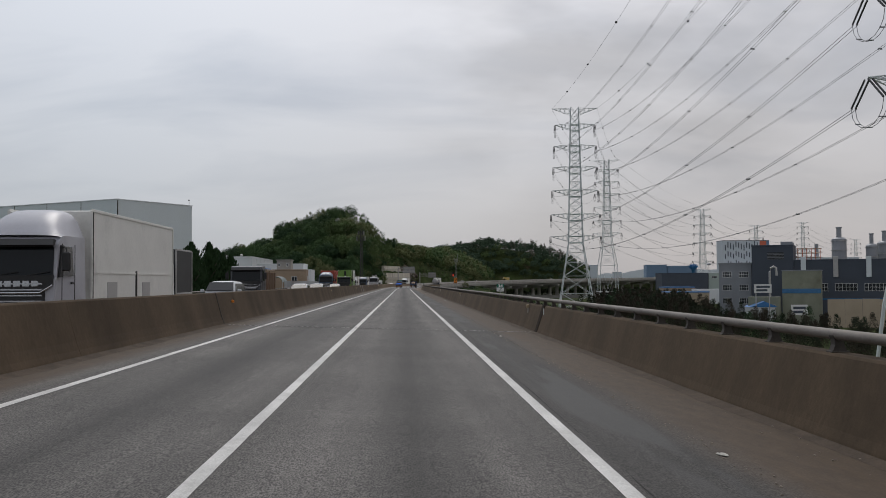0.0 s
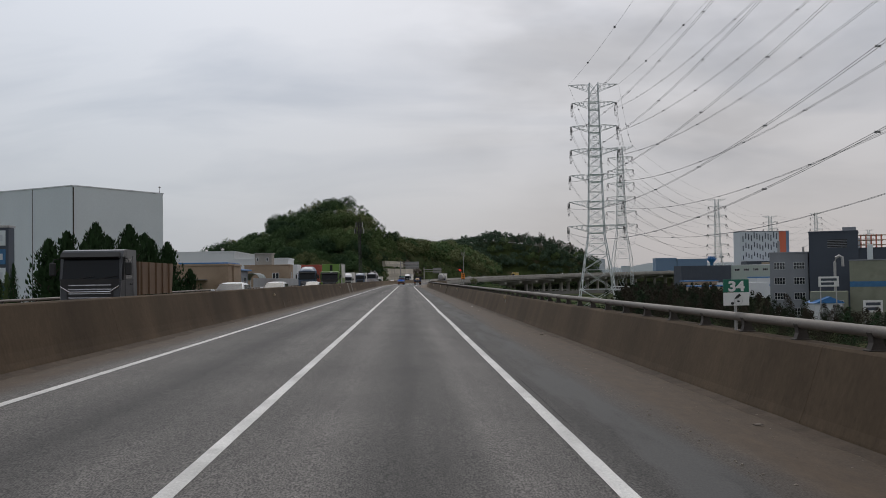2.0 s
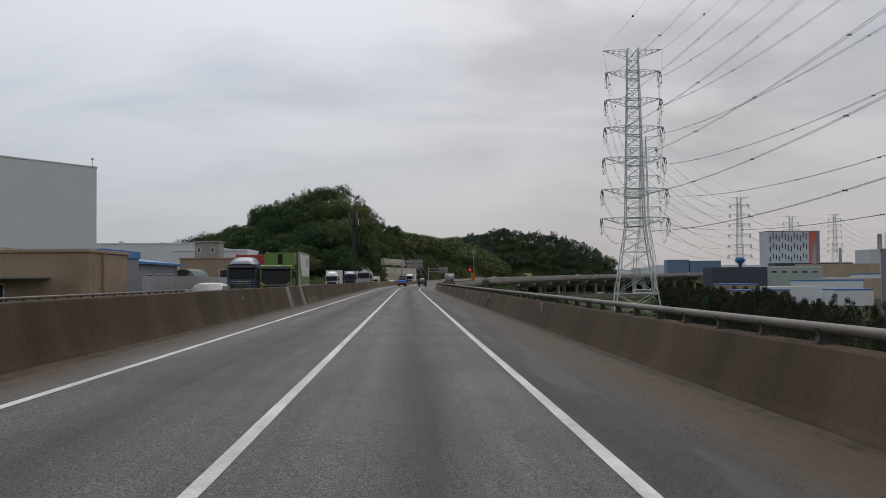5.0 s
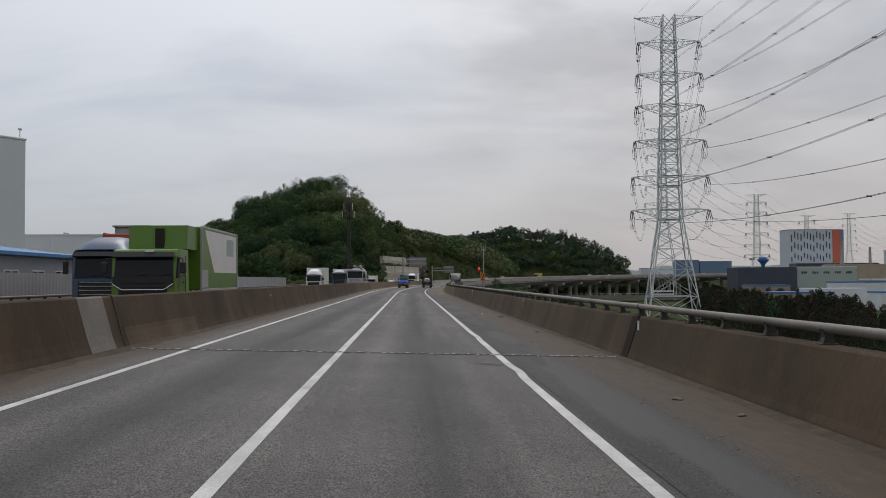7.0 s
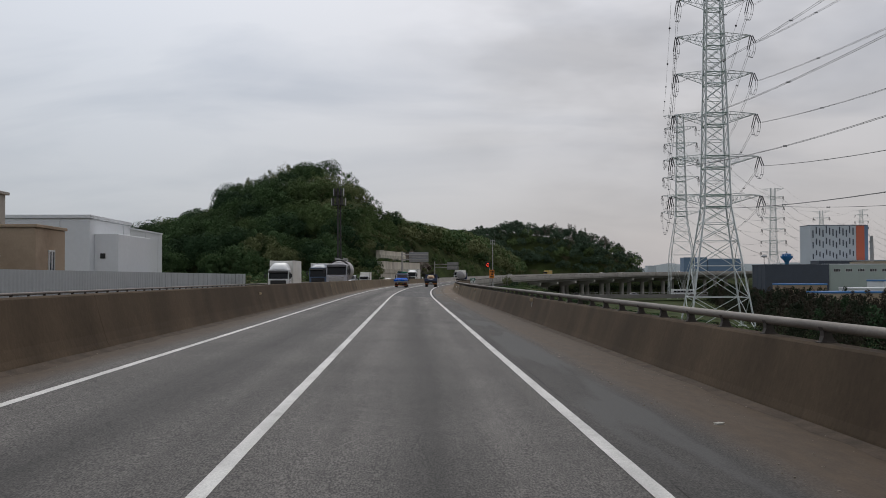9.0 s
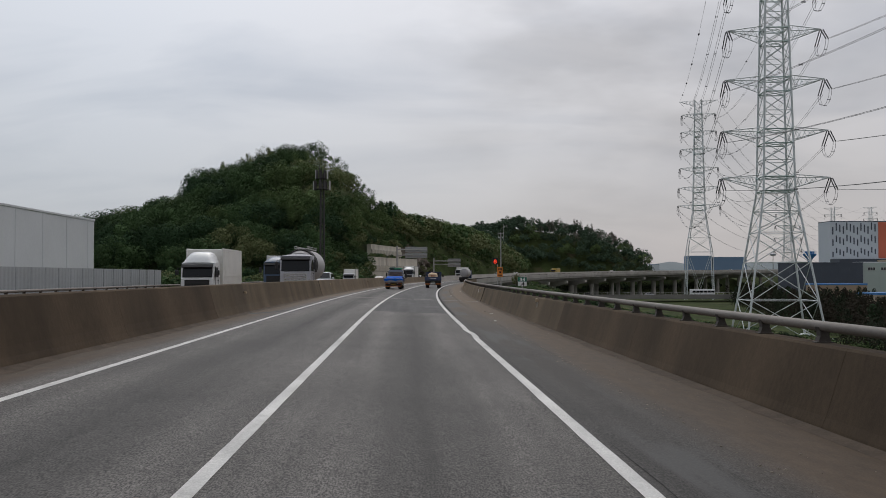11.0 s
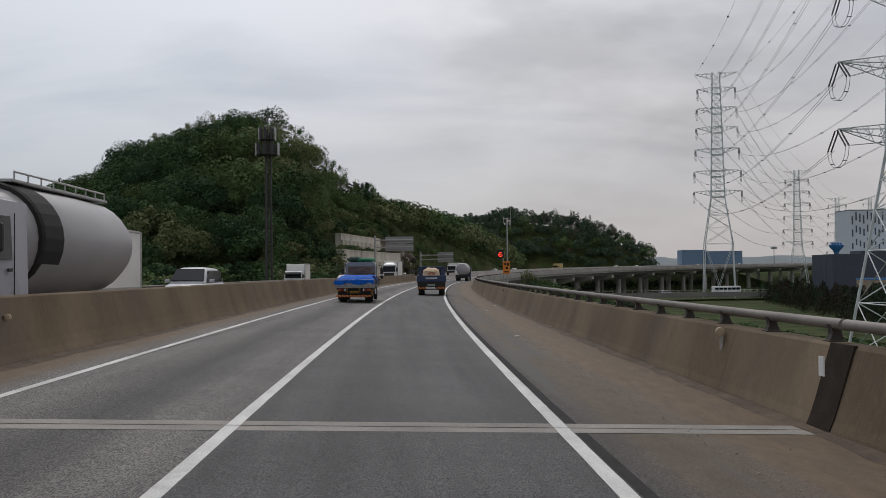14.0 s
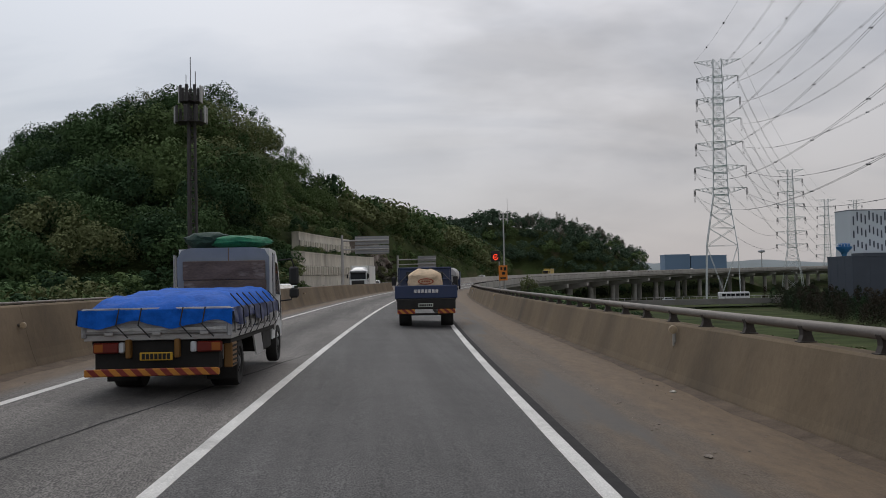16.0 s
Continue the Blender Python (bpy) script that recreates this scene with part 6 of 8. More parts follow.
        arm.tube([(sx * h, 0.3, z1 - 0.35), (sx * (h + 0.18), 0.14, z1 - 0.38), (sx * (h + 0.22), 0.1, z1 - 0.55)], 0.018, 6)
        mir = part("mirror", arm, M_BLACK, th)
        hs = Shape()
        hs.box(sx * (h + 0.1), sx * (h + 0.33), 0.02, 0.17, mid + 0.18, z1 - 0.5, 0.04)
        part("housing", hs, M_BLACK, mir)
        arch = Shape()
        arch.lathe((sx * h, 1.0, z0 + 0.02), "x", [(-sx * 0.25, 0.52), (sx * 0.012, 0.56), (sx * 0.012, 0.44), (-sx * 0.25, 0.44)], 20)
        part("wheel_arch", arch, M_BLACK, th)
    if visor:
        v = Shape()
        v.prism([(0.02, z1 - 0.36), (-0.1, z1 - 0.3), (0.06, z1 - 0.12), (0.24, z1 - 0.16)], -h * 0.9, h * 0.9, "x")
        part("sun_visor", v, M_BLACK, th)
    if fairing:
        f = Shape()
        rows_f, cols_f = 8, 12
        for j in range(rows_f + 1):
            yy = 0.3 + (length - 0.3) * j / rows_f
            top_f = fairing * math.sin(min(1.0, (j / rows_f) * 1.25) * math.pi / 2) ** 0.8
            for i in range(cols_f + 1):
                u = 2 * i / cols_f - 1
                f.v.append((u * h * 0.95, yy, z1 - 0.05 + (top_f + 0.05) * (1 - abs(u) ** 5)))
        f.f = [(j * (cols_f + 1) + i, j * (cols_f + 1) + i + 1, (j + 1) * (cols_f + 1) + i + 1, (j + 1) * (cols_f + 1) + i) for j in range(rows_f) for i in range(cols_f)]
        f.f.append(tuple(rows_f * (cols_f + 1) + i for i in range(cols_f + 1)))
        part("roof_fairing", f, mat, th, smooth=True)


def chassis(th, w, y0, y1, z=0.75):
    sh = Shape()
    for sx in (-0.42, 0.42):
        sh.box(sx - 0.06, sx + 0.06, y0, y1, z - 0.12, z + 0.12)
    for k in range(5):
        y = y0 + (y1 - y0) * (k + 0.5) / 5
        sh.box(-0.42, 0.42, y - 0.05, y + 0.05, z - 0.1, z + 0.1)
    part("chassis", sh, M_CHASSIS, th)
    tank = Shape()
    tank.box(w / 2 - 0.62, w / 2 - 0.08, y0 + 0.6, y0 + 1.6, z - 0.35, z + 0.2, 0.12)
    part("fuel_tank", tank, M_STEEL, th)


def cargo_box(th, w, y0, y1, z0, z1, mat, trim=M_STEEL, skirt=0.0, ribs=0):
    h = w / 2
    sh = Shape()
    sh.box(-h, h, y0, y1, z0, z1, 0.05)
    bx = part("cargo_box", sh, mat, th)
    for sx in (-1, 1):
        for y in (y0, y1):
            e = Shape()
            e.box(sx * h - 0.04, sx * h + 0.04, y - 0.04, y + 0.04, z0, z1, 0.01)
            part("corner_post", e, trim, bx)
        for z in (z0, z1):
            e = Shape()
            e.box(sx * h - 0.03, sx * h + 0.03, y0, y1, z - 0.05, z + 0.05, 0.01)
            part("edge_rail", e, trim, bx)
        if skirt:
            e = Shape()
            e.box(sx * h - 0.01, sx * h + 0.025, y0 + 0.1, y1 - 0.1, z0 + skirt - 0.03, z0 + skirt + 0.03)
            part("edge_rail", e, trim, bx)
        for k in range(1, ribs):
            y = y0 + (y1 - y0) * k / ribs
            e = Shape()
            e.box(sx * h - 0.01, sx * h + 0.02, y - 0.06, y + 0.06, z0 + 0.06, z1 - 0.06)
            part("rib", e, mat, bx)
    for sx in (-1, 1):
        d = Shape()
        d.box(sx * 0.02, sx * (h - 0.06), y1 + 0.003, y1 + 0.05, z0 + 0.1, z1 - 0.08, 0.01)
        dd = part("rear_door", d, mat, bx)
        r = Shape()
        r.rod((sx * 0.25, y1 + 0.08, z0 + 0.1), (sx * 0.25, y1 + 0.08, z1 - 0.08), 0.02, 6)
        part("lock_bar", r, M_STEEL, dd)
    return bx


def set_wheels(th, w, axles, r=0.5, tw=0.28, dual=()):
    for k, y in enumerate(axles):
        for sx in (-1, 1):
            wheel(th, sx * (w / 2 - 0.02), y, r, tw if k not in dual else 2.1 * tw)


def on_road(s, y, turned=False):
    """The pose of a vehicle whose front (or rear, when turned) stands at y, s metres off the lane's middle."""
    a = math.atan2(bend_dir(y)[1], bend_dir(y)[0])
    x, yy, z = road_point(s, y)
    return Matrix.Translation((x, yy, z)) @ Matrix.Rotation(a + (math.pi if turned else 0), 4, "Z")


def box_lorry(label, s, y, cab_mat, box_mat, w=2.45, cab_h=3.0, box_h=3.7, box_len=8.5, cab_len=2.1, fairing=0.0, slats=3, skirt=0.0, ribs=0, group="oncoming traffic", grille=M_BLACK, axles=(1.25, 7.0, 8.3), box_z=1.15, visor=True):
    th = thing("truck", label, "truck", on_road(s, y), group)
    cab(th, w, 0.45, cab_h, cab_len, cab_mat, grille, slats, visor, fairing)
    chassis(th, w, cab_len - 0.4, cab_len + box_len + 0.2)
    cargo_box(th, w + 0.05, cab_len + 0.25, cab_len + 0.25 + box_len, box_z, box_h, box_mat, skirt=skirt, ribs=ribs)
    set_wheels(th, w, axles, 0.5, 0.28, dual=(1, 2))
    return th


def loft_body(sections, hw, power, lean=0.0):
    """A closed rounded body through sections (y, width share, floor, top); lean draws the sides in towards the top."""
    sh = Shape()
    n = 24
    for y, share, z0, z1 in sections:
        c, r = (z0 + z1) / 2, (z1 - z0) / 2
        for i in range(n):
            a = 2 * math.pi * i / n
            x = math.copysign(abs(math.cos(a)) ** (2 / power), math.cos(a))
            z = math.copysign(abs(math.sin(a)) ** (2 / power), math.sin(a))
            sh.v.append((x * hw * share * (1 - lean * (z + 1) / 2), y, c + r * z))
    for k in range(len(sections) - 1):
        sh.f += [(k * n + i, k * n + (i + 1) % n, (k + 1) * n + (i + 1) % n, (k + 1) * n + i) for i in range(n)]
    sh.f.append(tuple(range(n))[::-1])
    sh.f.append(tuple((len(sections) - 1) * n + i for i in range(n)))
    return sh


def car(label, s, y, mat, length=4.6, w=1.85, h=1.65, hood=1.1, group="oncoming traffic", turned=False, van=False):
    """A passenger car or van, its front at y = 0 of its own axes."""
    th = thing("car", label, "car" if not van else "van", on_road(s, y, turned), group)
    hw = w / 2
    belt = 0.62 * h
    body = loft_body([(0.0, 0.86, 0.45, belt - 0.3), (0.06, 0.93, 0.34, belt - 0.2), (0.3, 0.98, 0.28, belt - 0.12), (hood * 0.6, 1.0, 0.27, belt - 0.04), (hood, 1.0, 0.27, belt),
                      (length * 0.5, 1.0, 0.27, belt + 0.02), (length - 0.5, 1.0, 0.27, belt + 0.03), (length - 0.15, 0.97, 0.3, belt + 0.01), (length - 0.02, 0.92, 0.4, belt - 0.08), (length, 0.88, 0.5, belt - 0.16)], hw, 7.0)
    part("body", body, mat, th, smooth=True)
    rear = length - (0.25 if van else 0.55)
    rise_y = h - belt
    top = loft_body([(hood - 0.08, 0.9, belt - 0.06, belt + 0.02), (hood + 0.35, 0.89, belt - 0.06, belt + 0.5 * rise_y), (hood + 0.72, 0.87, belt - 0.06, h - 0.07), (hood + 1.1, 0.86, belt - 0.06, h - 0.01), (hood + 1.7, 0.86, belt - 0.06, h),
                     (rear - 0.5, 0.86, belt - 0.06, h - 0.03), (rear - 0.12, 0.86, belt - 0.06, h - 0.13), (rear + 0.12, 0.87, belt - 0.06, belt + 0.45 * rise_y), (rear + 0.26, 0.88, belt - 0.06, belt + 0.04)], hw, 4.5, 0.12)
    part("roof", top, mat, th, smooth=True)
    ws = Shape()
    f = lambda u: (hood - 0.05 + 0.8 * u, belt + (h - 0.06 - belt) * u)  # noqa: E731
    (y0, z0), (y1, z1) = f(0.12), f(0.95)
    ws.add([(-hw * 0.8, y0 - 0.08, z0 + 0.06), (hw * 0.8, y0 - 0.08, z0 + 0.06), (hw * 0.68, y1 - 0.07, z1 + 0.02), (-hw * 0.68, y1 - 0.07, z1 + 0.02)], [(0, 1, 2, 3)])
    ws.add([(v[0], v[1] + 0.05, v[2] - 0.02) for v in ws.v[:4]], [(3, 2, 1, 0)])
    part("windscreen", ws, M_SCREEN, th)
    rw = Shape()
    rw.box(-hw * 0.72, hw * 0.72, rear + 0.02, rear + 0.16, belt + 0.08, h - 0.2, 0.02)
    part("rear_window", rw, M_SCREEN, th)
    for sx in (-1, 1):
        sw = Shape()
        z0, z1 = belt + 0.05, h - 0.16
        xa, xb = hw * 0.875 + 0.004, hw * 0.81 + 0.01
        sw.add([(sx * xa, hood + 0.3, z0), (sx * xa, rear - 0.1, z0), (sx * xb, rear - 0.4, z1), (sx * xb, hood + 0.85, z1)], [(0, 1, 2, 3)])
        sw.add([(v[0] - sx * 0.04, v[1], v[2]) for v in sw.v[:4]], [(3, 2, 1, 0)])
        part("side_window", sw, M_SCREEN, th)
        lp = Shape()
        lp.box(sx * hw * 0.55, sx * hw * 0.93, 0.02, 0.2, belt - 0.34, belt - 0.2, 0.03)
        part("headlight", lp, M_LAMP_CLEAR, th)
        tl = Shape()
        tl.box(sx * hw * 0.6, sx * hw * 0.93, length - 0.12, length + 0.01, belt - 0.3, belt - 0.05, 0.03)
        part("tail_light", tl, M_LAMP_RED, th)
        mr = Shape()
        mr.box(sx * hw * 0.97, sx * (hw + 0.18), hood + 0.35, hood + 0.48, belt + 0.02, belt + 0.18, 0.03)
        part("mirror", mr, mat, th)
        for y in (0.85, length - 0.9):
            wheel(th, sx * (hw + 0.005), y, 0.33, 0.2)
    g = Shape()
    g.box(-hw * 0.5, hw * 0.5, -0.02, 0.1, 0.5, belt - 0.28, 0.02)
    part("grille", g, M_BLACK, th)
    return th


# silver tractor cab with a long pale cargo box
tk = thing("truck", "silver truck with a long white refrigerated cargo box", "truck", on_road(-11.2, 29.7), "oncoming traffic")
cab(tk, 2.5, 0.45, 3.0, 2.5, M_SILVER, M_BLACK, 5, True, 0.85, 0.75, mask=True)
chassis(tk, 2.5, 2.0, 12.6)
cbx = cargo_box(tk, 2.55, 2.9, 13.7, 1.0, 3.9, M_CARGO_WHITE, M_CARGO_WHITE, skirt=0.95)
for sx in (-1, 1):
    for y in (2.92, 8.0):
        e = Shape()
        e.box(sx * 1.27, sx * 1.305, y, y + 0.16, 0.95, 2.05 if y > 5 else 3.85, 0.01)
        part("strut", e, M_CHASSIS, cbx)
    for y in (4.6, 8.9):
        e = Shape()
        e.box(sx * 1.27, sx * 1.29, y, y + 1.1, 1.1, 1.65, 0.01)
        part("grey_panel", e, M_STEEL, cbx)
    sk = Shape()
    sk.box(sx * 1.2, sx * 1.26, 3.1, 12.1, 0.6, 0.97, 0.01)
    part("side_skirt", sk, M_CARGO_WHITE, tk)
set_wheels(tk, 2.5, (1.3, 4.6, 10.7, 11.9), 0.5, 0.28, dual=(1, 2, 3))
bar_text(tk, -0.75, 0.75, -0.06, 1.52, 1.68, 6, M_CHROME)
dk = box_lorry("white-cabbed truck with a black cargo box", -14.2, 54.9, M_CAB_WHITE, M_BLACK, box_h=3.65, box_len=4.1, axles=(1.25, 5.2), cab_h=2.8)

# cars and a tipper in the opposite lanes
car("silver van with dark windows", -10.0, 53.6, M_CAR_SILVER, 4.9, 1.85, 1.68, 0.9, van=True)
tp = thing("tipper_truck", "graphite cab tipper truck with a brown dirty body", "truck", on_road(-12.1, 76.5), "oncoming traffic")
cab(tp, 2.45, 0.45, 2.95, 2.1, M_CAB_GRAPHITE, M_BLACK, 5, mask=True)
chassis(tp, 2.45, 1.7, 8.0)
sh = Shape()
sh.prism([(2.4, 1.15), (8.0, 1.15), (8.3, 2.5), (2.4, 2.5)], -1.2, 1.2, "x")
td = part("tipping_body", sh, M_BROWN, tp)
for k in range(5):
    for sx in (-1, 1):
        rb = Shape()
        rb.box(sx * 1.2, sx * 1.27, 2.7 + 1.15 * k, 2.85 + 1.15 * k, 1.15, 2.5)
        part("rib", rb, M_BROWN, td)
set_wheels(tp, 2.45, (1.3, 5.6, 6.9), 0.5, 0.28, dual=(1, 2))
car("white hatchback car with dark windows", -9.9, 92.5, M_CAR_WHITE, 4.6, 1.82, 1.5, 1.1)
car("white hatchback car with dark windows", -10.1, 112.5, M_CAR_WHITE, 4.6, 1.82, 1.5, 1.1)
car("silver hatchback car with dark windows", -10.0, 141.5, M_CAR_SILVER, 4.3, 1.78, 1.45, 1.0)

# green truck with a painted curtain side, and a blue one with a red container
gt = thing("truck", "green truck with a green, white and grey cargo box", "truck", on_road(-10.25, 169.6), "oncoming traffic")
cab(gt, 2.5, 0.45, 2.75, 2.1, M_CAB_GREEN, M_BLACK, 4, mask=True)
chassis(gt, 2.5, 1.8, 12.0)
bx = cargo_box(gt, 2.55, 4.2, 12.6, 1.15, 3.8, M_CAB_GREEN)
for y0, y1, z0, z1, mt, off in ((4.9, 12.4, 1.9, 3.7, M_CARGO_WHITE, 0.008), (4.3, 5.6, 1.25, 2.0, M_STEEL, 0.008), (9.8, 11.6, 2.7, 3.5, M_PALE_GREEN, 0.014)):
    for sx in (-1, 1):
        pn = Shape()
        pts = [(y0, z0), (y1, z0), (y1, z1), (y0, z1)] if mt is not M_CARGO_WHITE else [(6.9, 1.9), (12.4, 1.9), (12.4, 3.7), (4.9, 3.7)]
        pn.add([(sx * (1.275 + off), *p) for p in pts], [(0, 1, 2, 3)])
        pn.add([(sx * 1.26, *p) for p in pts], [(3, 2, 1, 0)])
        part("panel", pn, mt, bx)
gb = Shape()
gb.prism([(2.15, 2.8), (4.1, 2.8), (4.1, 3.75), (2.3, 3.75)], -1.15, 1.15, "x")
part("overcab_hold", gb, M_CAB_GREEN, gt)
op = Shape()
op.box(-0.1, 0.25, 2.12, 2.2, 2.85, 3.62)
part("hatch", op, M_CHASSIS, gt)
for sx in (0.05,):
    sg = Shape()
    sg.box(sx, sx + 0.35, 0.02, 0.06, 2.62, 2.7, 0.01)
    part("roof_sign", sg, M_WHITE, gt)
set_wheels(gt, 2.5, (1.3, 6.2, 10.5), 0.5, 0.28, dual=(1, 2))

ct = thing("container_truck", "steel-blue tractor hauling a red corrugated container", "truck", on_road(-13.9, 176.0), "oncoming traffic")
cab(ct, 2.5, 0.45, 3.1, 2.2, M_CAB_BLUE, M_BLACK, 5, True, 0.6)
chassis(ct, 2.5, 1.8, 17.0)
cn = cargo_box(ct, 2.44, 4.6, 16.8, 1.4, 4.0, M_CONTAINER, M_CONTAINER)
for k in range(58):
    for sx in (-1, 1):
        rb = Shape()
        rb.box(sx * 1.22, sx * 1.25, 4.8 + 0.205 * k, 4.9 + 0.205 * k, 1.5, 3.9)
        part("corrugation", rb, M_CONTAINER, cn)
for k, (a, b) in enumerate(((12.9, 13.6), (13.75, 13.95), (14.1, 14.8), (14.95, 15.6))):
    sh = Shape()
    sh.box(1.25, 1.262, a, b, 2.3, 3.2)
    part("lettering", sh, M_WHITE, cn)
set_wheels(ct, 2.5, (1.3, 5.4, 13.8, 15.1), 0.5, 0.28, dual=(1, 2, 3))
box_lorry("dark blue truck with a white cargo box", -13.5, 301.0, M_CAB_BLUE, M_CARGO_WHITE, box_h=3.6, box_len=6.5, fairing=0.5)

# white box truck and silver bulk tanker
wt2 = thing("truck", "white box truck with a bulging wind fairing", "truck", on_road(-14.5, 274.5), "oncoming traffic")
cab(wt2, 2.3, 0.45, 2.6, 1.9, M_CAB_WHITE, M_BLACK, 3, True, 0.75)
chassis(wt2, 2.25, 1.6, 9.0)
cargo_box(wt2, 2.45, 2.3, 9.2, 1.0, 3.55, M_CARGO_WHITE, M_CARGO_WHITE, skirt=0.7)
set_wheels(wt2, 2.2, (1.2, 6.8), 0.45, 0.25, dual=(1,))

bt = thing("tanker_truck", "silver bulk powder tanker truck with soot streaks", "truck", on_road(-9.3, 284.5), "oncoming traffic")
cab(bt, 2.5, 0.45, 3.05, 2.2, M_SILVER, M_STEEL, 6, True, 0.12)
chassis(bt, 2.5, 1.8, 11.0)
sh = Shape()
sh.lathe((0, 0, 2.35), "y", [(2.5, 0.4), (2.7, 1.0), (3.2, 1.26), (7.0, 1.3), (9.6, 1.26), (10.6, 1.05), (11.0, 0.4)], 28)
sh.v = [(x, y, z if z > 2.35 else 2.35 + (z - 2.35) * (1.25 - 0.05 * abs(y - 5.5))) for x, y, z in sh.v]
tn = part("tank", sh, M_TANKER, bt, smooth=True)
wk = Shape()
wk.box(-0.5, 0.5, 3.2, 10.0, 3.62, 3.7, 0.02)
part("walkway", wk, M_STEEL, tn)
for k in range(9):
    for sx in (-0.5, 0.5):
        rl = Shape()
        rl.rod((sx, 3.3 + k * 0.8, 3.68), (sx, 3.3 + k * 0.8, 3.86), 0.02, 5)
        part("rail_post", rl, M_STEEL, tn)
for sx in (-0.5, 0.5):
    rl = Shape()
    rl.rod((sx, 3.3, 3.86), (sx, 9.7, 3.86), 0.025, 6)
    part("handrail", rl, M_STEEL, tn)
st = Shape()
st.lathe((0, 0, 2.35), "y", [(3.0, 1.25), (3.1, 1.285), (4.2, 1.3), (4.21, 1.28)], 28)
part("band", st, M_CHASSIS, tn, "soot-stained band")
set_wheels(bt, 2.5, (1.3, 5.0, 8.6, 9.9), 0.5, 0.28, dual=(1, 2, 3))
car("silver van beyond the median", -10.1, 308.5, M_CAR_SILVER, 4.9, 1.85, 1.9, 0.9, van=True)
car("silver saloon car with dark windows", -10.2, 376, M_CAR_SILVER, 4.6, 1.8, 1.45, 1.1)
box_lorry("small white delivery box truck", -13.4, 362, M_CAB_WHITE, M_CARGO_WHITE, w=1.8, cab_h=2.0, box_h=2.7, box_len=3.4, cab_len=1.6, axles=(1.0, 4.2), box_z=0.8)
box_lorry("white box truck with dark windscreen", -10.6, 436, M_CAB_WHITE, M_CARGO_WHITE, box_len=7.5, fairing=0.5)
box_lorry("white box truck far along the road", -10.6, 520, M_CAB_WHITE, M_CARGO_WHITE, box_len=7.5)
box_lorry("yellow cargo truck on the far bend", -10.0, 655, M_YELLOW, M_YELLOW, box_len=5.5, box_h=3.0, cab_h=2.4)
for s, y, m in ((-13.5, 470, M_CAR_WHITE), (-10.5, 575, M_CAR_SILVER), (-13.2, 610, M_CAR_WHITE), (-10.3, 735, M_CAR_WHITE), (-13.5, 770, M_CAR_SILVER), (-10.5, 845, M_CAR_WHITE), (-13.4, 905, M_CAR_WHITE)):
    car("pale car far along the road", s, y, m)


# ---- flatbed truck ahead, loaded with a big sack; its rear looks to -y ----
fb = thing("flatbed_truck", "navy blue flatbed truck carrying a big pale sack", "truck", on_road(0.72, 337.2) @ Matrix.Diagonal((1.04, 1.04, 0.965, 1)), "traffic ahead")
w = 2.02
h = w / 2
tg = Shape()
tg.box(-h - 0.04, h + 0.04, 0.0, 0.06, 1.05, 1.52, 0.02)
gate = part("tailgate", tg, M_CAB_NAVY, fb)
bar_text(gate, -0.42, 0.42, -0.012, 1.245, 1.375, 7, M_CHROME)
for sx in (-1, 1):
    sd = Shape()
    sd.box(sx * h, sx * (h + 0.04), 0.07, 4.2, 1.05, 1.5, 0.015)
    part("side_board", sd, M_CAB_NAVY, fb)
    tl = Shape()
    tl.box(sx * 0.62, sx * 0.98, -0.02, 0.06, 0.82, 1.0, 0.02)
    lampb = part("tail_light", tl, M_LAMP_RED, fb)
    am = Shape()
    am.box(sx * 0.52, sx * 0.617, -0.02, 0.06, 0.82, 1.0, 0.02)
    part("reverse_light", am, M_LAMP_CLEAR, lampb)
    wn_ = Shape()
    wn_.box(sx * 0.38, sx * 0.97, -0.05, -0.01, 0.5, 0.66, 0.01)
    part("warning_panel", wn_, M_STRIPES, fb, "orange and red striped warning panel")
    mr = Shape()
    mr.tube([(sx * 0.95, 4.9, 1.9), (sx * 1.16, 4.95, 1.85), (sx * 1.18, 4.95, 1.6)], 0.02, 6)
    mm = part("mirror", mr, M_BLACK, fb)
    hs = Shape()
    hs.box(sx * 1.1, sx * 1.28, 4.9, 5.0, 1.5, 1.86, 0.03)
    part("housing", hs, M_BLACK, mm)
fl = Shape()
fl.box(-h, h, 0.06, 4.25, 0.98, 1.05, 0.01)
part("load_floor", fl, M_CHASSIS, fb)
hb = Shape()
for x in (-0.98, -0.33, 0.33, 0.98):
    hb.rod((x, 4.22, 1.05), (x, 4.22, 2.22), 0.03, 6)
hb.rod((-1.0, 4.22, 2.2), (1.0, 4.22, 2.2), 0.04, 8)
hb.rod((-1.0, 4.22, 1.75), (1.0, 4.22, 1.75), 0.03, 8)
part("headboard_frame", hb, M_CAB_NAVY, fb)
cb = Shape()
cb.prism([(4.35, 0.6), (6.0, 0.6), (6.0, 1.4), (5.75, 2.05), (5.5, 2.2), (4.4, 2.2)], -0.95, 0.95, "x")
part("cab", cb, M_CAB_NAVY, fb)
rw = Shape()
rw.box(-0.7, 0.7, 4.33, 4.37, 1.6, 2.05, 0.02)
part("rear_window", rw, M_SCREEN, fb)
pl = Shape()
pl.box(-0.27, 0.23, -0.04, -0.02, 0.74, 0.87, 0.01)
plate = part("number_plate", pl, M_PLATE_G, fb)
bar_text(plate, -0.24, 0.2, -0.042, 0.77, 0.84, 7, M_CHASSIS)
bb = Shape()
bb.box(-0.98, 0.98, -0.03, 0.1, 0.66, 1.04, 0.02)
bb.box(-0.9, 0.9, 0.0, 0.12, 0.44, 0.52, 0.02)
part("rear_bumper", bb, M_CHASSIS, fb)
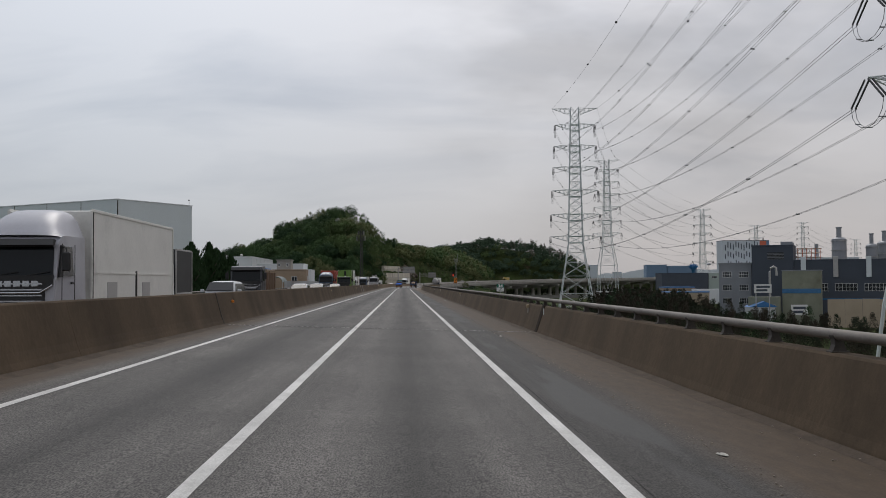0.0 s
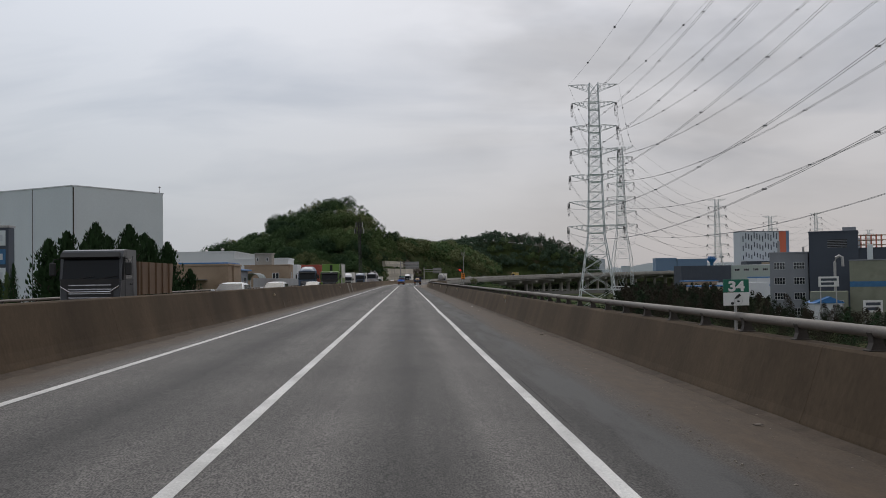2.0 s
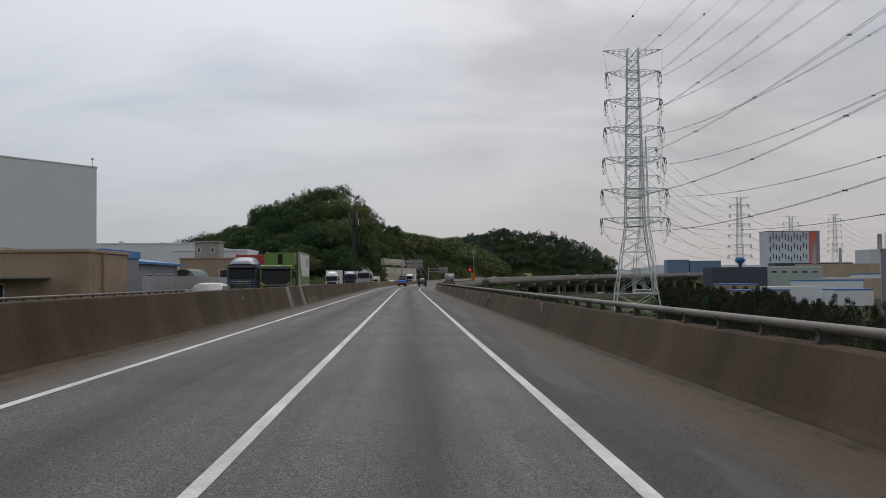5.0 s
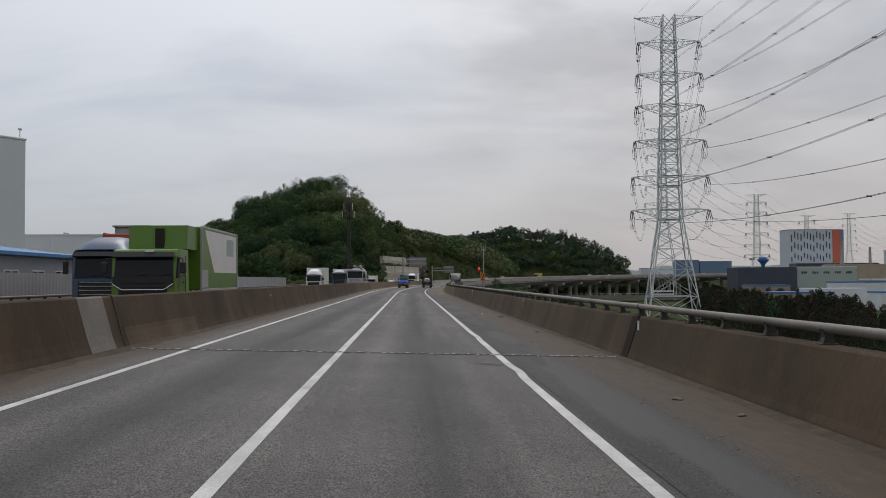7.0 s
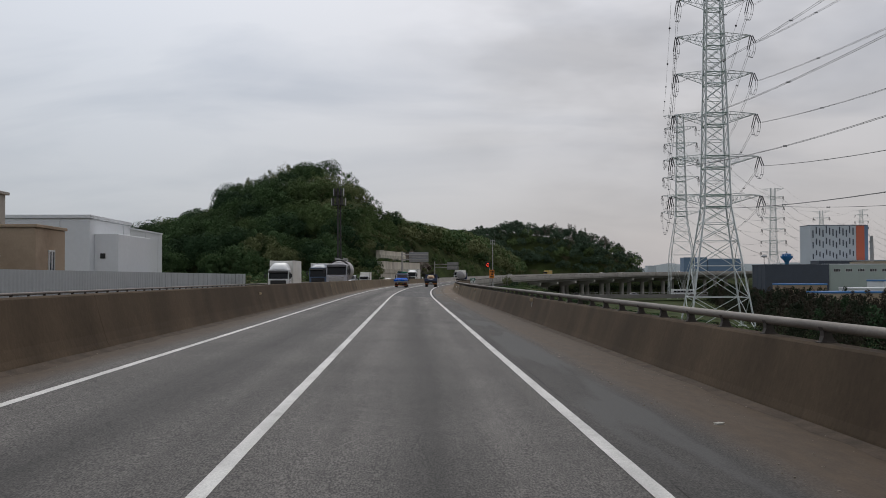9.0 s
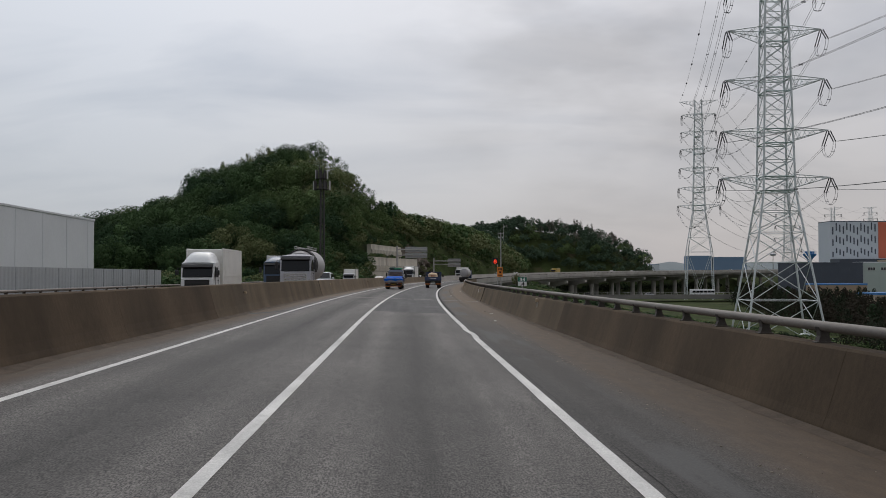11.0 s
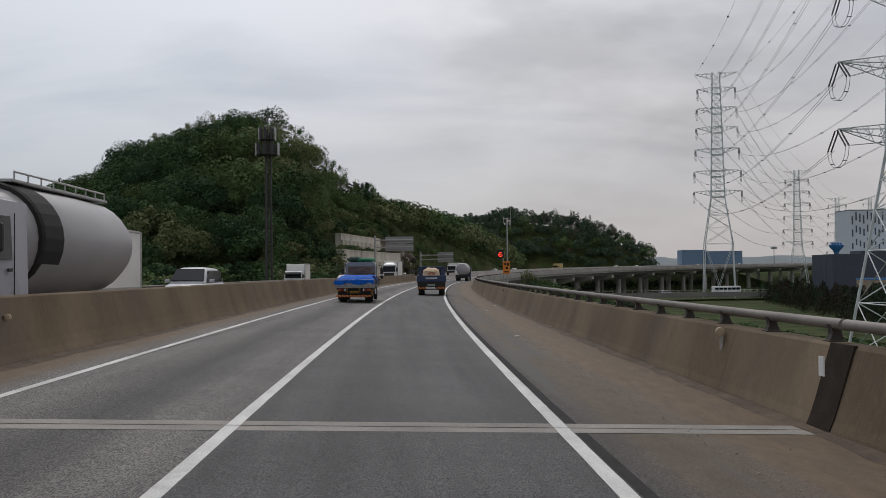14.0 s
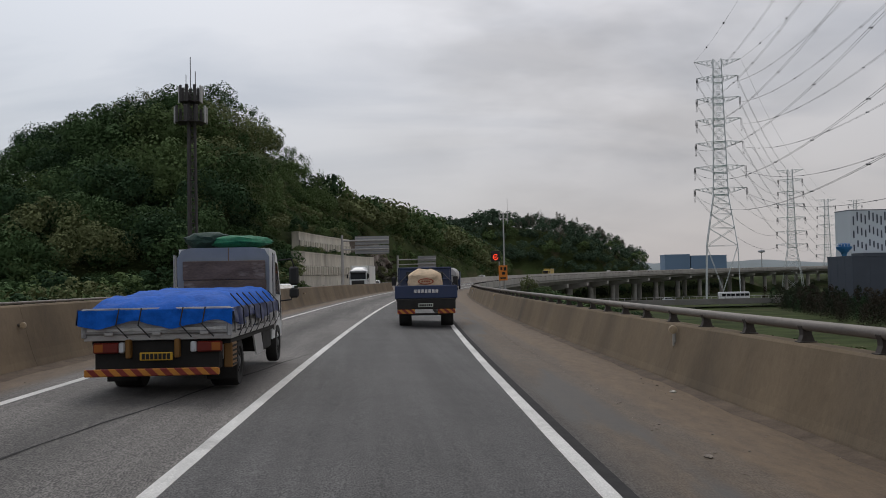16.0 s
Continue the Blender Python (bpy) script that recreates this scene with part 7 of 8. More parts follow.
chassis(fb, 1.7, 0.2, 4.8, 0.8)
for y in (1.2, 5.2):
    for sx in (-1, 1):
        wheel(fb, sx * 0.93, y, 0.38, 0.2 if y > 3 else 0.42)

bag = Shape()
rng2 = random.Random(4)
rows_ = []
for j in range(15):
    u = j / 14
    z = 1.055 + 1.06 * u
    k = 0.56 * (1 + 0.08 * math.sin(math.pi * min(1, u * 1.15))) * (1 if u < 0.8 else max(0.4, 1 - 9.0 * (u - 0.8) ** 1.7))
    for i in range(32):
        a_ = 2 * math.pi * i / 32
        c, s_ = math.cos(a_), math.sin(a_)
        p = 0.45
        x = k * 0.98 * math.copysign(abs(c) ** p, c)
        y = k * math.copysign(abs(s_) ** p, s_)
        f = 1 + 0.06 * noise.noise((i * 0.9, j * 0.55, 2.0)) + 0.07 * noise.noise((i * 0.3, j * 1.3, 7.0))
        rows_.append((x * f - 0.02, 1.1 + y * f, z + ((0.02 + 0.12 * max(0.0, u - 0.7)) * noise.noise((i * 0.7, j, 1.0))) + 0.06 * max(0.0, u - 0.75) * 4 * noise.noise((i * 0.35, 3.0, 8.0))))
bag.v = rows_
for j in range(14):
    bag.f += [(j * 32 + i, j * 32 + (i + 1) % 32, (j + 1) * 32 + (i + 1) % 32, (j + 1) * 32 + i) for i in range(32)]
bag.f += [tuple(range(32))[::-1], tuple(range(14 * 32, 15 * 32))]
sack = part("bulk_sack", bag, M_SACK, None, smooth=True, at=fb.matrix_basis.copy())
tagged(sack, "big pale woven sack with a red oval print on the flatbed", "sack")
ov = Shape()
ring = [(0.27 * math.cos(2 * math.pi * i / 24), 0.115 * math.sin(2 * math.pi * i / 24)) for i in range(24)]
inner = [(0.225 * math.cos(2 * math.pi * i / 24), 0.08 * math.sin(2 * math.pi * i / 24)) for i in range(24)]
ov.v = [(x, 0.4775, z + 1.66) for x, z in ring] + [(x, 0.4775, z + 1.66) for x, z in inner]
ov.f = [(i, (i + 1) % 24, 24 + (i + 1) % 24, 24 + i) for i in range(24)]
part("print", ov, M_PRINT_RED, sack, "red oval print")
for k in range(4):
    sh = Shape()
    sh.box(-0.15 + 0.08 * k, -0.09 + 0.08 * k, 0.473, 0.478, 1.63, 1.69)
    part("lettering", sh, M_PRINT_RED, sack)
for sx in (-1, 1):
    rp = Shape()
    rp.tube([(sx * 1.0, 0.5, 1.5), (sx * 0.6, 0.9, 1.95), (sx * 0.3, 1.05, 2.1)], 0.015, 5)
    part("strap", rp, M_BLACK, sack)


# ---- flatbed truck under a blue tarpaulin; its rear looks to -y ----
bt2 = thing("flatbed_truck", "white flatbed truck with a blue tarpaulin over its load", "truck", on_road(-3.2, 316.4) @ Matrix.Scale(0.84, 4), "traffic ahead")
w = 2.36
h = w / 2
sh = Shape()
sh.box(-h, h, 0, 0.05, 1.0, 1.42, 0.015)
tgate = part("tailgate", sh, M_ALU, bt2)
for z in (1.08, 1.2, 1.32):
    rb = Shape()
    rb.box(-h + 0.08, h - 0.08, -0.015, -0.001, z - 0.03, z + 0.02, 0.004)
    part("ridge", rb, M_RIDGE, tgate)
for x in (-0.75, 0, 0.75):
    hg = Shape()
    hg.box(x - 0.07, x + 0.07, -0.05, -0.016, 0.98, 1.04, 0.01)
    part("hinge", hg, M_STEEL, tgate)
for sx in (-1, 1):
    for k in range(2):
        sd = Shape()
        sd.box(sx * (h - 0.045), sx * h, 0.06 + 2.3 * k, 2.32 + 2.3 * k, 1.02, 1.4, 0.012)
        brd = part("side_board", sd, M_ALU, bt2)
        for j in range(4):
            lt = Shape()
            lt.box(sx * h, sx * (h + 0.03), 0.3 + 2.3 * k + 0.55 * j, 0.36 + 2.3 * k + 0.55 * j, 0.98, 1.15, 0.008)
            part("latch", lt, M_STEEL, brd)
    post = Shape()
    post.box(sx * (h - 0.06), sx * (h + 0.01), -0.02, 0.06, 0.95, 1.4, 0.01)
    part("corner_post", post, M_ALU, bt2)
fl = Shape()
fl.box(-h + 0.01, h - 0.01, 0.05, 4.7, 0.9, 1.0, 0.01)
part("load_floor", fl, M_STEEL, bt2)
# the sheeted load: a lumpy mound whose skirts hang over the boards
top = Shape()
NX, NY = 26, 40
for j in range(NY + 1):
    y = -0.06 + 4.55 * j / NY
    for i in range(NX + 1):
        u = 2 * i / NX - 1
        x = u * (h + 0.03)
        e = min(1.0, (1 - abs(u)) / 0.22)
        f = min(1.0, (j / NY) / 0.13, (1 - j / NY) / 0.06)
        z = 1.36 + 0.32 * (e ** 0.6) * (min(1, f) ** 0.6) * (0.72 + 0.32 * j / NY)
        z += 0.1 * noise.noise((x * 1.3, y * 1.1, 3.3)) + 0.05 * noise.noise((x * 4.5, y * 3.5, 1.3)) * min(1, e + 0.3)
        z += 0.09 * max(0.0, 1 - abs(u - 0.25) * 1.6) * max(0.0, j / NY - 0.45) - 0.05 * abs(noise.noise((x * 2.4 + y * 0.8, y * 1.7 - x, 6.1))) * e
        top.v.append((x, y, z))
for j in range(NY):
    top.f += [(j * (NX + 1) + i, j * (NX + 1) + i + 1, (j + 1) * (NX + 1) + i + 1, (j + 1) * (NX + 1) + i) for i in range(NX)]
tarp = part("tarpaulin", top, M_TARP_BLUE, None, smooth=True, at=bt2.matrix_basis.copy())
tagged(tarp, "creased bright blue tarpaulin tied over the truck load", "tarpaulin")
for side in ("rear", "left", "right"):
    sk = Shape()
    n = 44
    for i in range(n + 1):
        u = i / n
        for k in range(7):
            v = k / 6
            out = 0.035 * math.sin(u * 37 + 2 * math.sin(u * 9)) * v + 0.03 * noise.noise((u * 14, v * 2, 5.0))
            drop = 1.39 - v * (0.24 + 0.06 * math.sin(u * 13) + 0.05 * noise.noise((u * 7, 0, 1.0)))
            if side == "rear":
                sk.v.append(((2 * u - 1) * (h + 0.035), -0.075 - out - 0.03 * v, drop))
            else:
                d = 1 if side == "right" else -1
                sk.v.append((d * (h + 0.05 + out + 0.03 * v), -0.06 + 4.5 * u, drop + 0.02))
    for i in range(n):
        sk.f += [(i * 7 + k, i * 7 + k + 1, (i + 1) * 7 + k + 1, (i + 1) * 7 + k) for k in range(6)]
    # side edges take a darker blue than the top and rear edge
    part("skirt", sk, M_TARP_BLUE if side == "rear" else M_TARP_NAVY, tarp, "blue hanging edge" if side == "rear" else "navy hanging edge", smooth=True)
for x in (-0.55, -0.2, 0.45, 0.8):
    rp = Shape()
    rp.tube([(x, -0.14, 1.42), (x - 0.05, -0.16, 1.15), (x + 0.12, -0.1, 0.95)], 0.012, 5)
    part("rope", rp, M_BLACK, tarp)
for y in (0.5, 1.1, 1.7, 2.3, 2.9, 3.5, 4.1):
    rp = Shape()
    rp.tube([(h - 0.1, y, 1.62), (h + 0.11, y, 1.38), (h + 0.12, y + 0.05, 1.1), (h + 0.02, y + 0.08, 0.92)], 0.012, 5)
    part("rope", rp, M_BLACK, tarp)
# bulkhead and cab
sh = Shape()
sh.prism([(-0.98, 1.0), (0.98, 1.0), (1.0, 2.35), (0.9, 2.52), (0.7, 2.57), (-0.7, 2.57), (-0.9, 2.52), (-1.0, 2.35)], 4.78, 4.84, "y")
bk = part("bulkhead", sh, M_BULKHEAD, bt2)
sh = Shape()
for z0, z1, x0, x1 in ((1.02, 1.42, -0.86, 0.93), (1.425, 1.86, -0.84, 0.94), (1.866, 2.28, -0.86, 0.92)):
    bd_ = Shape()
    bd_.box(x0, x1, 4.7, 4.76, z0, z1, 0.012)
    part("plywood", bd_, M_PLYWOOD, bk, "weathered scuffed board")
sh = Shape()
sh.rod((0.12, 4.765, 2.28), (0.12, 4.765, 2.56), 0.012, 5)
part("strap", sh, M_BROWN, bk)
cb = Shape()
cb.prism([(4.9, 0.55), (6.45, 0.55), (6.55, 0.9), (6.52, 1.45), (6.2, 2.35), (5.95, 2.52), (4.9, 2.55)], -1.03, 1.03, "x")
cb.v = [(x * (1 - 0.05 * max(0, (z - 1.4) / 1.2)), y, z) for x, y, z in cb.v]
part("cab", cb, M_CAB_WHITE, bt2)
for sx in (-1, 1):
    sw = Shape()
    pts = [(5.25, 1.55), (6.28, 1.5), (6.08, 2.22), (5.3, 2.3)]
    sw.add([(sx * (1.035 - 0.035 * (z - 1.5)), y, z) for y, z in pts], [(0, 1, 2, 3)])
    sw.add([(sx * 0.97, y, z) for y, z in pts], [(3, 2, 1, 0)])
    part("side_window", sw, M_SCREEN, bt2)
    dr = Shape()
    for p, q in (((5.12, 0.75), (5.12, 2.45)), ((6.4, 0.9), (6.42, 1.5)), ((5.12, 0.75), (5.55, 0.75))):
        dr.rod((sx * 1.03, *p), (sx * 1.03, *q), 0.01, 4)
    part("door_seam", dr, M_CHASSIS, bt2)
    hd = Shape()
    hd.box(sx * 1.02, sx * 1.06, 5.2, 5.4, 1.2, 1.32, 0.01)
    part("door_handle", hd, M_BLACK, bt2)
    dc = Shape()
    for a_, b_ in ((5.25, 5.5), (5.56, 5.66)):
        dc.add([(sx * 1.034, a_, 1.32), (sx * 1.034, b_, 1.32), (sx * 1.034, b_ - 0.06, 1.52), (sx * 1.034, a_ - 0.02, 1.52)], [(0, 1, 2, 3)])
    part("decal", dc, M_GREY_WALL, bt2)
    arm = Shape()
    arm.tube([(sx * 1.0, 6.2, 2.3), (sx * 1.3, 6.38, 2.34), (sx * 1.36, 6.4, 2.15)], 0.02, 6)
    arm.tube([(sx * 1.0, 6.4, 1.35), (sx * 1.28, 6.42, 1.38), (sx * 1.33, 6.4, 1.6)], 0.02, 6)
    mm = part("mirror", arm, M_BLACK, bt2)
    for z0, z1 in ((1.72, 2.16), (1.42, 1.66)):
        hs = Shape()
        hs.box(sx * 1.24, sx * 1.46, 6.36, 6.46, z0, z1, 0.045)
        part("housing", hs, M_BLACK, mm)
    ld = Shape()
    ld.tube([(sx * 1.08, 4.86, 0.75), (sx * 1.08, 4.86, 2.42), (sx * 1.08, 5.02, 2.42), (sx * 1.08, 5.02, 0.75)], 0.018, 6)
    part("grab_rail", ld, M_STEEL, bt2)
    lp = Shape()
    lp.box(sx * 0.62, sx * 1.02, 0.02, 0.12, 0.7, 0.87, 0.02)
    tl = part("tail_light", lp, M_LAMP_RED, bt2)
    lp = Shape()
    lp.box(sx * 0.52, sx * 0.615, 0.02, 0.12, 0.7, 0.87, 0.02)
    part("reverse_light", lp, M_LAMP_CLEAR, tl)
    lp = Shape()
    lp.box(sx * 0.86, sx * 1.0, 0.01, 0.019, 0.72, 0.85, 0.01)
    part("indicator", lp, M_LAMP_AMBER, tl)
sh = Shape()
sh.box(-1.12, 1.0, -0.12, -0.05, 0.34, 0.46, 0.015)
part("warning_bar", sh, M_STRIPES, bt2, "orange and red striped underrun bar")
pl = Shape()
pl.box(-0.27, 0.25, -0.03, 0.0, 0.58, 0.71, 0.01)
plate = part("number_plate", pl, M_PLATE_Y, bt2, "yellow number plate")
bar_text(plate, -0.24, 0.22, -0.032, 0.6, 0.69, 7, M_CHASSIS)
sh = Shape()
sh.box(-1.02, 0.98, 0.13, 0.34, 0.42, 0.9, 0.02)
part("rear_frame", sh, M_CHASSIS, bt2)
for x in (-0.45, 0.32):
    hk = Shape()
    hk.box(x - 0.04, x + 0.04, -0.05, 0.1, 0.62, 0.92, 0.015)
    part("hook", hk, M_CRATE, bt2)
sh = Shape()
sh.box(1.0, 1.14, 0.3, 0.75, 0.42, 0.82, 0.015)
cr = part("crate", sh, M_CRATE, bt2, "amber plastic crate under the floor")
for k in range(5):
    sl = Shape()
    sl.box(1.141, 1.15, 0.32, 0.73, 0.45 + 0.075 * k, 0.48 + 0.075 * k)
    part("slat", sl, M_CHASSIS, cr)
sh = Shape()
sh.add([(1.16, 2.55, 0.45), (1.16, 3.2, 0.45), (1.1, 3.2, 0.9), (1.1, 2.55, 0.9), (1.13, 2.55, 0.45), (1.13, 3.2, 0.45), (1.07, 3.2, 0.9), (1.07, 2.55, 0.9)], [(0, 1, 2, 3), (7, 6, 5, 4), (0, 4, 5, 1), (1, 5, 6, 2), (2, 6, 7, 3), (3, 7, 4, 0)])
part("mud_panel", sh, M_STEEL, bt2)
chassis(bt2, 1.9, 0.2, 5.0, 0.75)
for y, dw in ((1.55, 0.46), (5.75, 0.24)):
    for sx in (-1, 1):
        wheel(bt2, sx * 1.05, y, 0.42, dw, M_RIM_DIRTY)
# flaps and dark boxes added to deepen the shade under the bed
for sx in (-1, 1):
    fp = Shape()
    fp.box(sx * 0.58, sx * 1.1, 1.02, 1.05, 0.16, 0.78, 0.01)
    part("mud_flap", fp, M_RUBBER, bt2)
    tb_ = Shape()
    tb_.box(sx * 0.62, sx * 1.1, 3.35, 4.3, 0.42, 0.86, 0.05)
    part("toolbox", tb_, M_CHASSIS, bt2)
    tb_ = Shape()
    tb_.box(sx * 0.5, sx * 1.12, 0.3, 4.6, 0.8, 0.895, 0.02)
    part("floor_bearer", tb_, M_CHASSIS, bt2)
sp = Shape()
sp.lathe((0.2, 0.9, 0.62), "z", [(-0.1, 0.38), (0.1, 0.38)], 20)
part("spare_wheel", sp, M_RUBBER, bt2)


def bundle(x, y, z, rx, ry, rz, mat, label, seed):
    sh = Shape()
    n, m = 20, 10
    for j in range(m + 1):
        a_ = math.pi * j / m
        for i in range(n):
            b_ = 2 * math.pi * i / n
            p = Vector((math.sin(a_) * math.cos(b_), math.cos(a_), math.sin(a_) * math.sin(b_)))
            k = 1 + 0.22 * noise.noise(p * 2.2 + Vector((seed, 0, 0)))
            sh.v.append((x + rx * p.x * k, y + ry * p.y * k, max(z, z + rz + rz * p.z * k)))
    for j in range(m):
        sh.f += [(j * n + i, j * n + (i + 1) % n, (j + 1) * n + (i + 1) % n, (j + 1) * n + i) for i in range(n)]
    ob = part("rolled_net", sh, mat, None, smooth=True, at=bt2.matrix_basis.copy())
    return tagged(ob, label, "net", "nets on the cab roof")


bundle(-0.42, 5.5, 2.56, 0.55, 0.5, 0.2, M_NET_DARK, "bundled dark green net on the truck cab roof", 1.0)
bundle(0.3, 5.3, 2.56, 0.68, 0.42, 0.15, M_NET_GREEN, "bundled bright green net on the truck cab roof", 4.0)

def lengthen(ob, more):
    """Draws out a truck's bed between the axles and moves what lies ahead of it."""
    if ob.type == "MESH":
        for v in ob.data.vertices:
            v.co.y += more * min(1.0, max(0.0, (v.co.y - 2.05) / 2.4))
    for c in ob.children:
        lengthen(c, more)


for ob in [bt2, tarp] + [o for o in scene.collection.objects if o.name.startswith("rolled_net")]:
    lengthen(ob, 0.95)

# bulk tanker farther ahead
ft = thing("tanker_truck", "dusty grey bulk tanker truck driving ahead", "truck", on_road(0.9, 455.0), "traffic ahead")
sh = Shape()
sh.lathe((0, 0, 2.3), "y", [(0.2, 0.4), (0.5, 1.05), (1.4, 1.2), (6.8, 1.2), (7.4, 0.9)], 24)
part("tank", sh, M_TANKER, ft, smooth=True)
cb = Shape()
cb.prism([(7.9, 0.6), (9.9, 0.6), (9.9, 1.9), (9.6, 2.9), (7.9, 2.95)], -1.2, 1.2, "x")
part("cab", cb, M_CAB_NAVY, ft)
sh = Shape()
sh.box(-1.2, 1.2, 0.0, 0.3, 0.5, 1.2, 0.03)
part("rear_frame", sh, M_CHASSIS, ft)
chassis(ft, 2.4, 0.2, 8.4)
set_wheels(ft, 2.4, (1.2, 2.5, 8.8), 0.5, 0.28, dual=(0, 1))


# traffic on the lower road
for x, m, van in ((62, M_CAR_WHITE, False), (76, M_CHASSIS, False), (84, M_CHASSIS, False), (112, M_CAR_SILVER, True)):
    c_ = car("small car on the lower road", 0, 640, m, van=van, group="traffic on the lower road")
    c_.matrix_basis = Matrix.Translation((x, 645, -7.9)) @ Matrix.Rotation(radians(90), 4, "Z")
bus = thing("bus", "long white bus on the lower road", "bus", Matrix.Translation((128, 645, -7.9)), "traffic on the lower road")
sh = Shape()
sh.box(0, 11.0, -1.2, 1.2, 0.35, 3.2, 0.2)
part("body", sh, M_CAB_WHITE, bus)
for k in range(6):
    sh = Shape()
    sh.box(0.7 + 1.7 * k, 2.2 + 1.7 * k, -1.23, -1.19, 1.6, 2.6, 0.02)
    part("side_window", sh, M_SCREEN, bus)
for x in (2.0, 8.5):
    for sy in (-1, 1):
        sh = Shape()
        sh.lathe((x, sy * 1.08, 0.48), "y", [(-0.14, 0.3), (-0.14, 0.48), (0.14, 0.48), (0.14, 0.3)], 16)
        part("wheel", sh, M_RUBBER, bus)

# ---- roadside details ----
M_PLATE_RUST = material("rusty_cover_plate", (0.042, 0.033, 0.026), 0.95, vary=0.25, scale=3, fine=30, spec=0.05)
# toothed expansion joints across the deck
for n_j, j in enumerate(JOINTS):
    jt = structure(new("expansion_joint"), "steel finger joint across the deck")
    for s0, s1 in ((-6.05, 4.55), (-17.5, -6.95)) if n_j < 2 else ((-17.5, -6.95),):
        dk = Shape()
        ss = stations(s0, s1, 0.9)
        n = len(ss)
        for off in (-0.15, 0.15):
            dk.v += [tuple(Vector(road_point(s, j + 0.19 * s)) + Vector((0, off, 0.006))) for s in ss]
        dk.f = [(i, i + 1, n + i + 1, n + i) for i in range(n - 1)]
        part("bed", dk, M_DARK, jt)
        for e in (-1, 1):
            tooth = Shape()
            k = round((s1 - s0) / 0.34)
            for i in range(k):
                sa, sb_ = s0 + (s1 - s0) * (i + 0.25 + 0.25 * e) / k, s0 + (s1 - s0) * (i + 0.72 + 0.25 * e) / k
                a0, a1 = Vector(road_point(sa, j + 0.19 * sa)), Vector(road_point(sb_, j + 0.19 * sb_))
                tooth.add([a0 + Vector((0, e * 0.02, 0.011)), a1 + Vector((0, e * 0.02, 0.011)), a1 + Vector((-0.05, e * 0.1, 0.011)), a0 + Vector((0.05, e * 0.1, 0.011))], [(0, 1, 2, 3)])
            part("finger_plate", tooth, M_LINE, jt)
        gap = Shape()
        for off in (-0.02, 0.02):
            gap.v += [tuple(Vector(road_point(s, j + 0.19 * s)) + Vector((0, off, 0.009))) for s in ss]
        gap.f = [(i, i + 1, n + i + 1, n + i) for i in range(n - 1)]
        part("gap", gap, M_DARK, jt)
    # steel cover plate on the parapet just before the gap
    y = j + 0.19 * 4.6
    a_ = S_RBASE
    sec = [(a_ - 0.012, b_r), (a_ + 0.055, b_r + 0.16), (a_ + 0.11, b_r + 0.32), (a_ + 0.305, b_r + 0.96), (a_ + 0.35, b_r + 0.96), (a_ + 0.14, b_r + 0.32), (a_ + 0.05, b_r + 0.08)]
    cv = Shape()
    cv.sweep(sec, [(bend(v), v, rise(v), *bend_dir(v)) for v in (y - 0.55, y + 0.05)])
    part("cover_plate", cv, M_PLATE_RUST, jt, "rusty brown cover plate")
    cr = Shape()
    a_ = S_LBASE
    cr.sweep([(a_ + 0.008, b_l), (a_ - 0.06, b_l + 0.16), (a_ - 0.115, b_l + 0.32), (a_ - 0.315, b_l + 1.085), (a_ - 0.35, b_l + 1.085), (a_ - 0.14, b_l + 0.32), (a_ - 0.05, b_l + 0.08)],
             [(bend(v), v, rise(v), *bend_dir(v)) for v in (j - 0.19 * 6.1 - 0.035, j - 0.19 * 6.1 + 0.035)])
    part("gap", cr, M_DARK, jt)
    lb = Shape()
    lb.box(S_RBASE + 0.225, S_RBASE + 0.24, y - 0.86, y - 0.74, b_r + 0.66, b_r + 0.87)
    part("label_plate", lb, M_WHITE, jt, "small pale number label")

# pale repaired stretches on the median wall
for y0, y1, full in ((144.8, 146.1, True), (150.9, 152.4, True), (153.3, 160.0, False), (88.2, 88.6, False), (91, 91.3, False)):
    a_ = S_LBASE
    if full:
        sec = [(a_ + 0.006, b_l), (a_ - 0.062, b_l + 0.16), (a_ - 0.118, b_l + 0.325), (a_ - 0.314, b_l + 1.05), (a_ - 0.345, b_l + 1.083), (a_ - 0.3, b_l + 0.9), (a_ - 0.14, b_l + 0.32), (a_ - 0.05, b_l + 0.08)]
    else:
        sec = [(a_ + 0.006, b_l), (a_ - 0.062, b_l + 0.16), (a_ - 0.118, b_l + 0.325), (a_ - 0.14, b_l + 0.42), (a_ - 0.18, b_l + 0.4), (a_ - 0.14, b_l + 0.32), (a_ - 0.05, b_l + 0.08)]
    sh = Shape()
    sh.sweep(sec, [(bend(v), v, rise(v), *bend_dir(v)) for v in stations(y0, y1, 2)])
    structure(part("wall_patch", sh, M_BARRIER_PALE if full else M_BARRIER_MID), "paler repaired concrete on the median wall")

# reflector pipes on the parapet, pegs on the median wall
M_PIPE_CAP = material("tan_reflector", (0.4, 0.31, 0.2), 0.6, vary=0.15, scale=10)
for y in (40.0, 86.0, 131.0, 176.0, 211.0, 246.0, 280.3, 319.8, 360.0, 400.0):
    base = Matrix.Translation((bend(y) + (S_RBASE + 0.27) * bend_dir(y)[0], y, rise(y) + b_r + 0.7)) @ Matrix.Rotation(math.atan2(bend_dir(y)[1], bend_dir(y)[0]), 4, "Z")
    th = thing("delineator", "tan round delineator on a pale bracket", "reflector", base, "delineators on the parapet")
    sh = Shape()
    sh.lathe((-0.06, 0, 0.16), "y", [(-0.035, 0.05), (-0.03, 0.072), (0.02, 0.075), (0.03, 0.05)], 18)
    part("disc", sh, M_PIPE_CAP, th)
    sh = Shape()
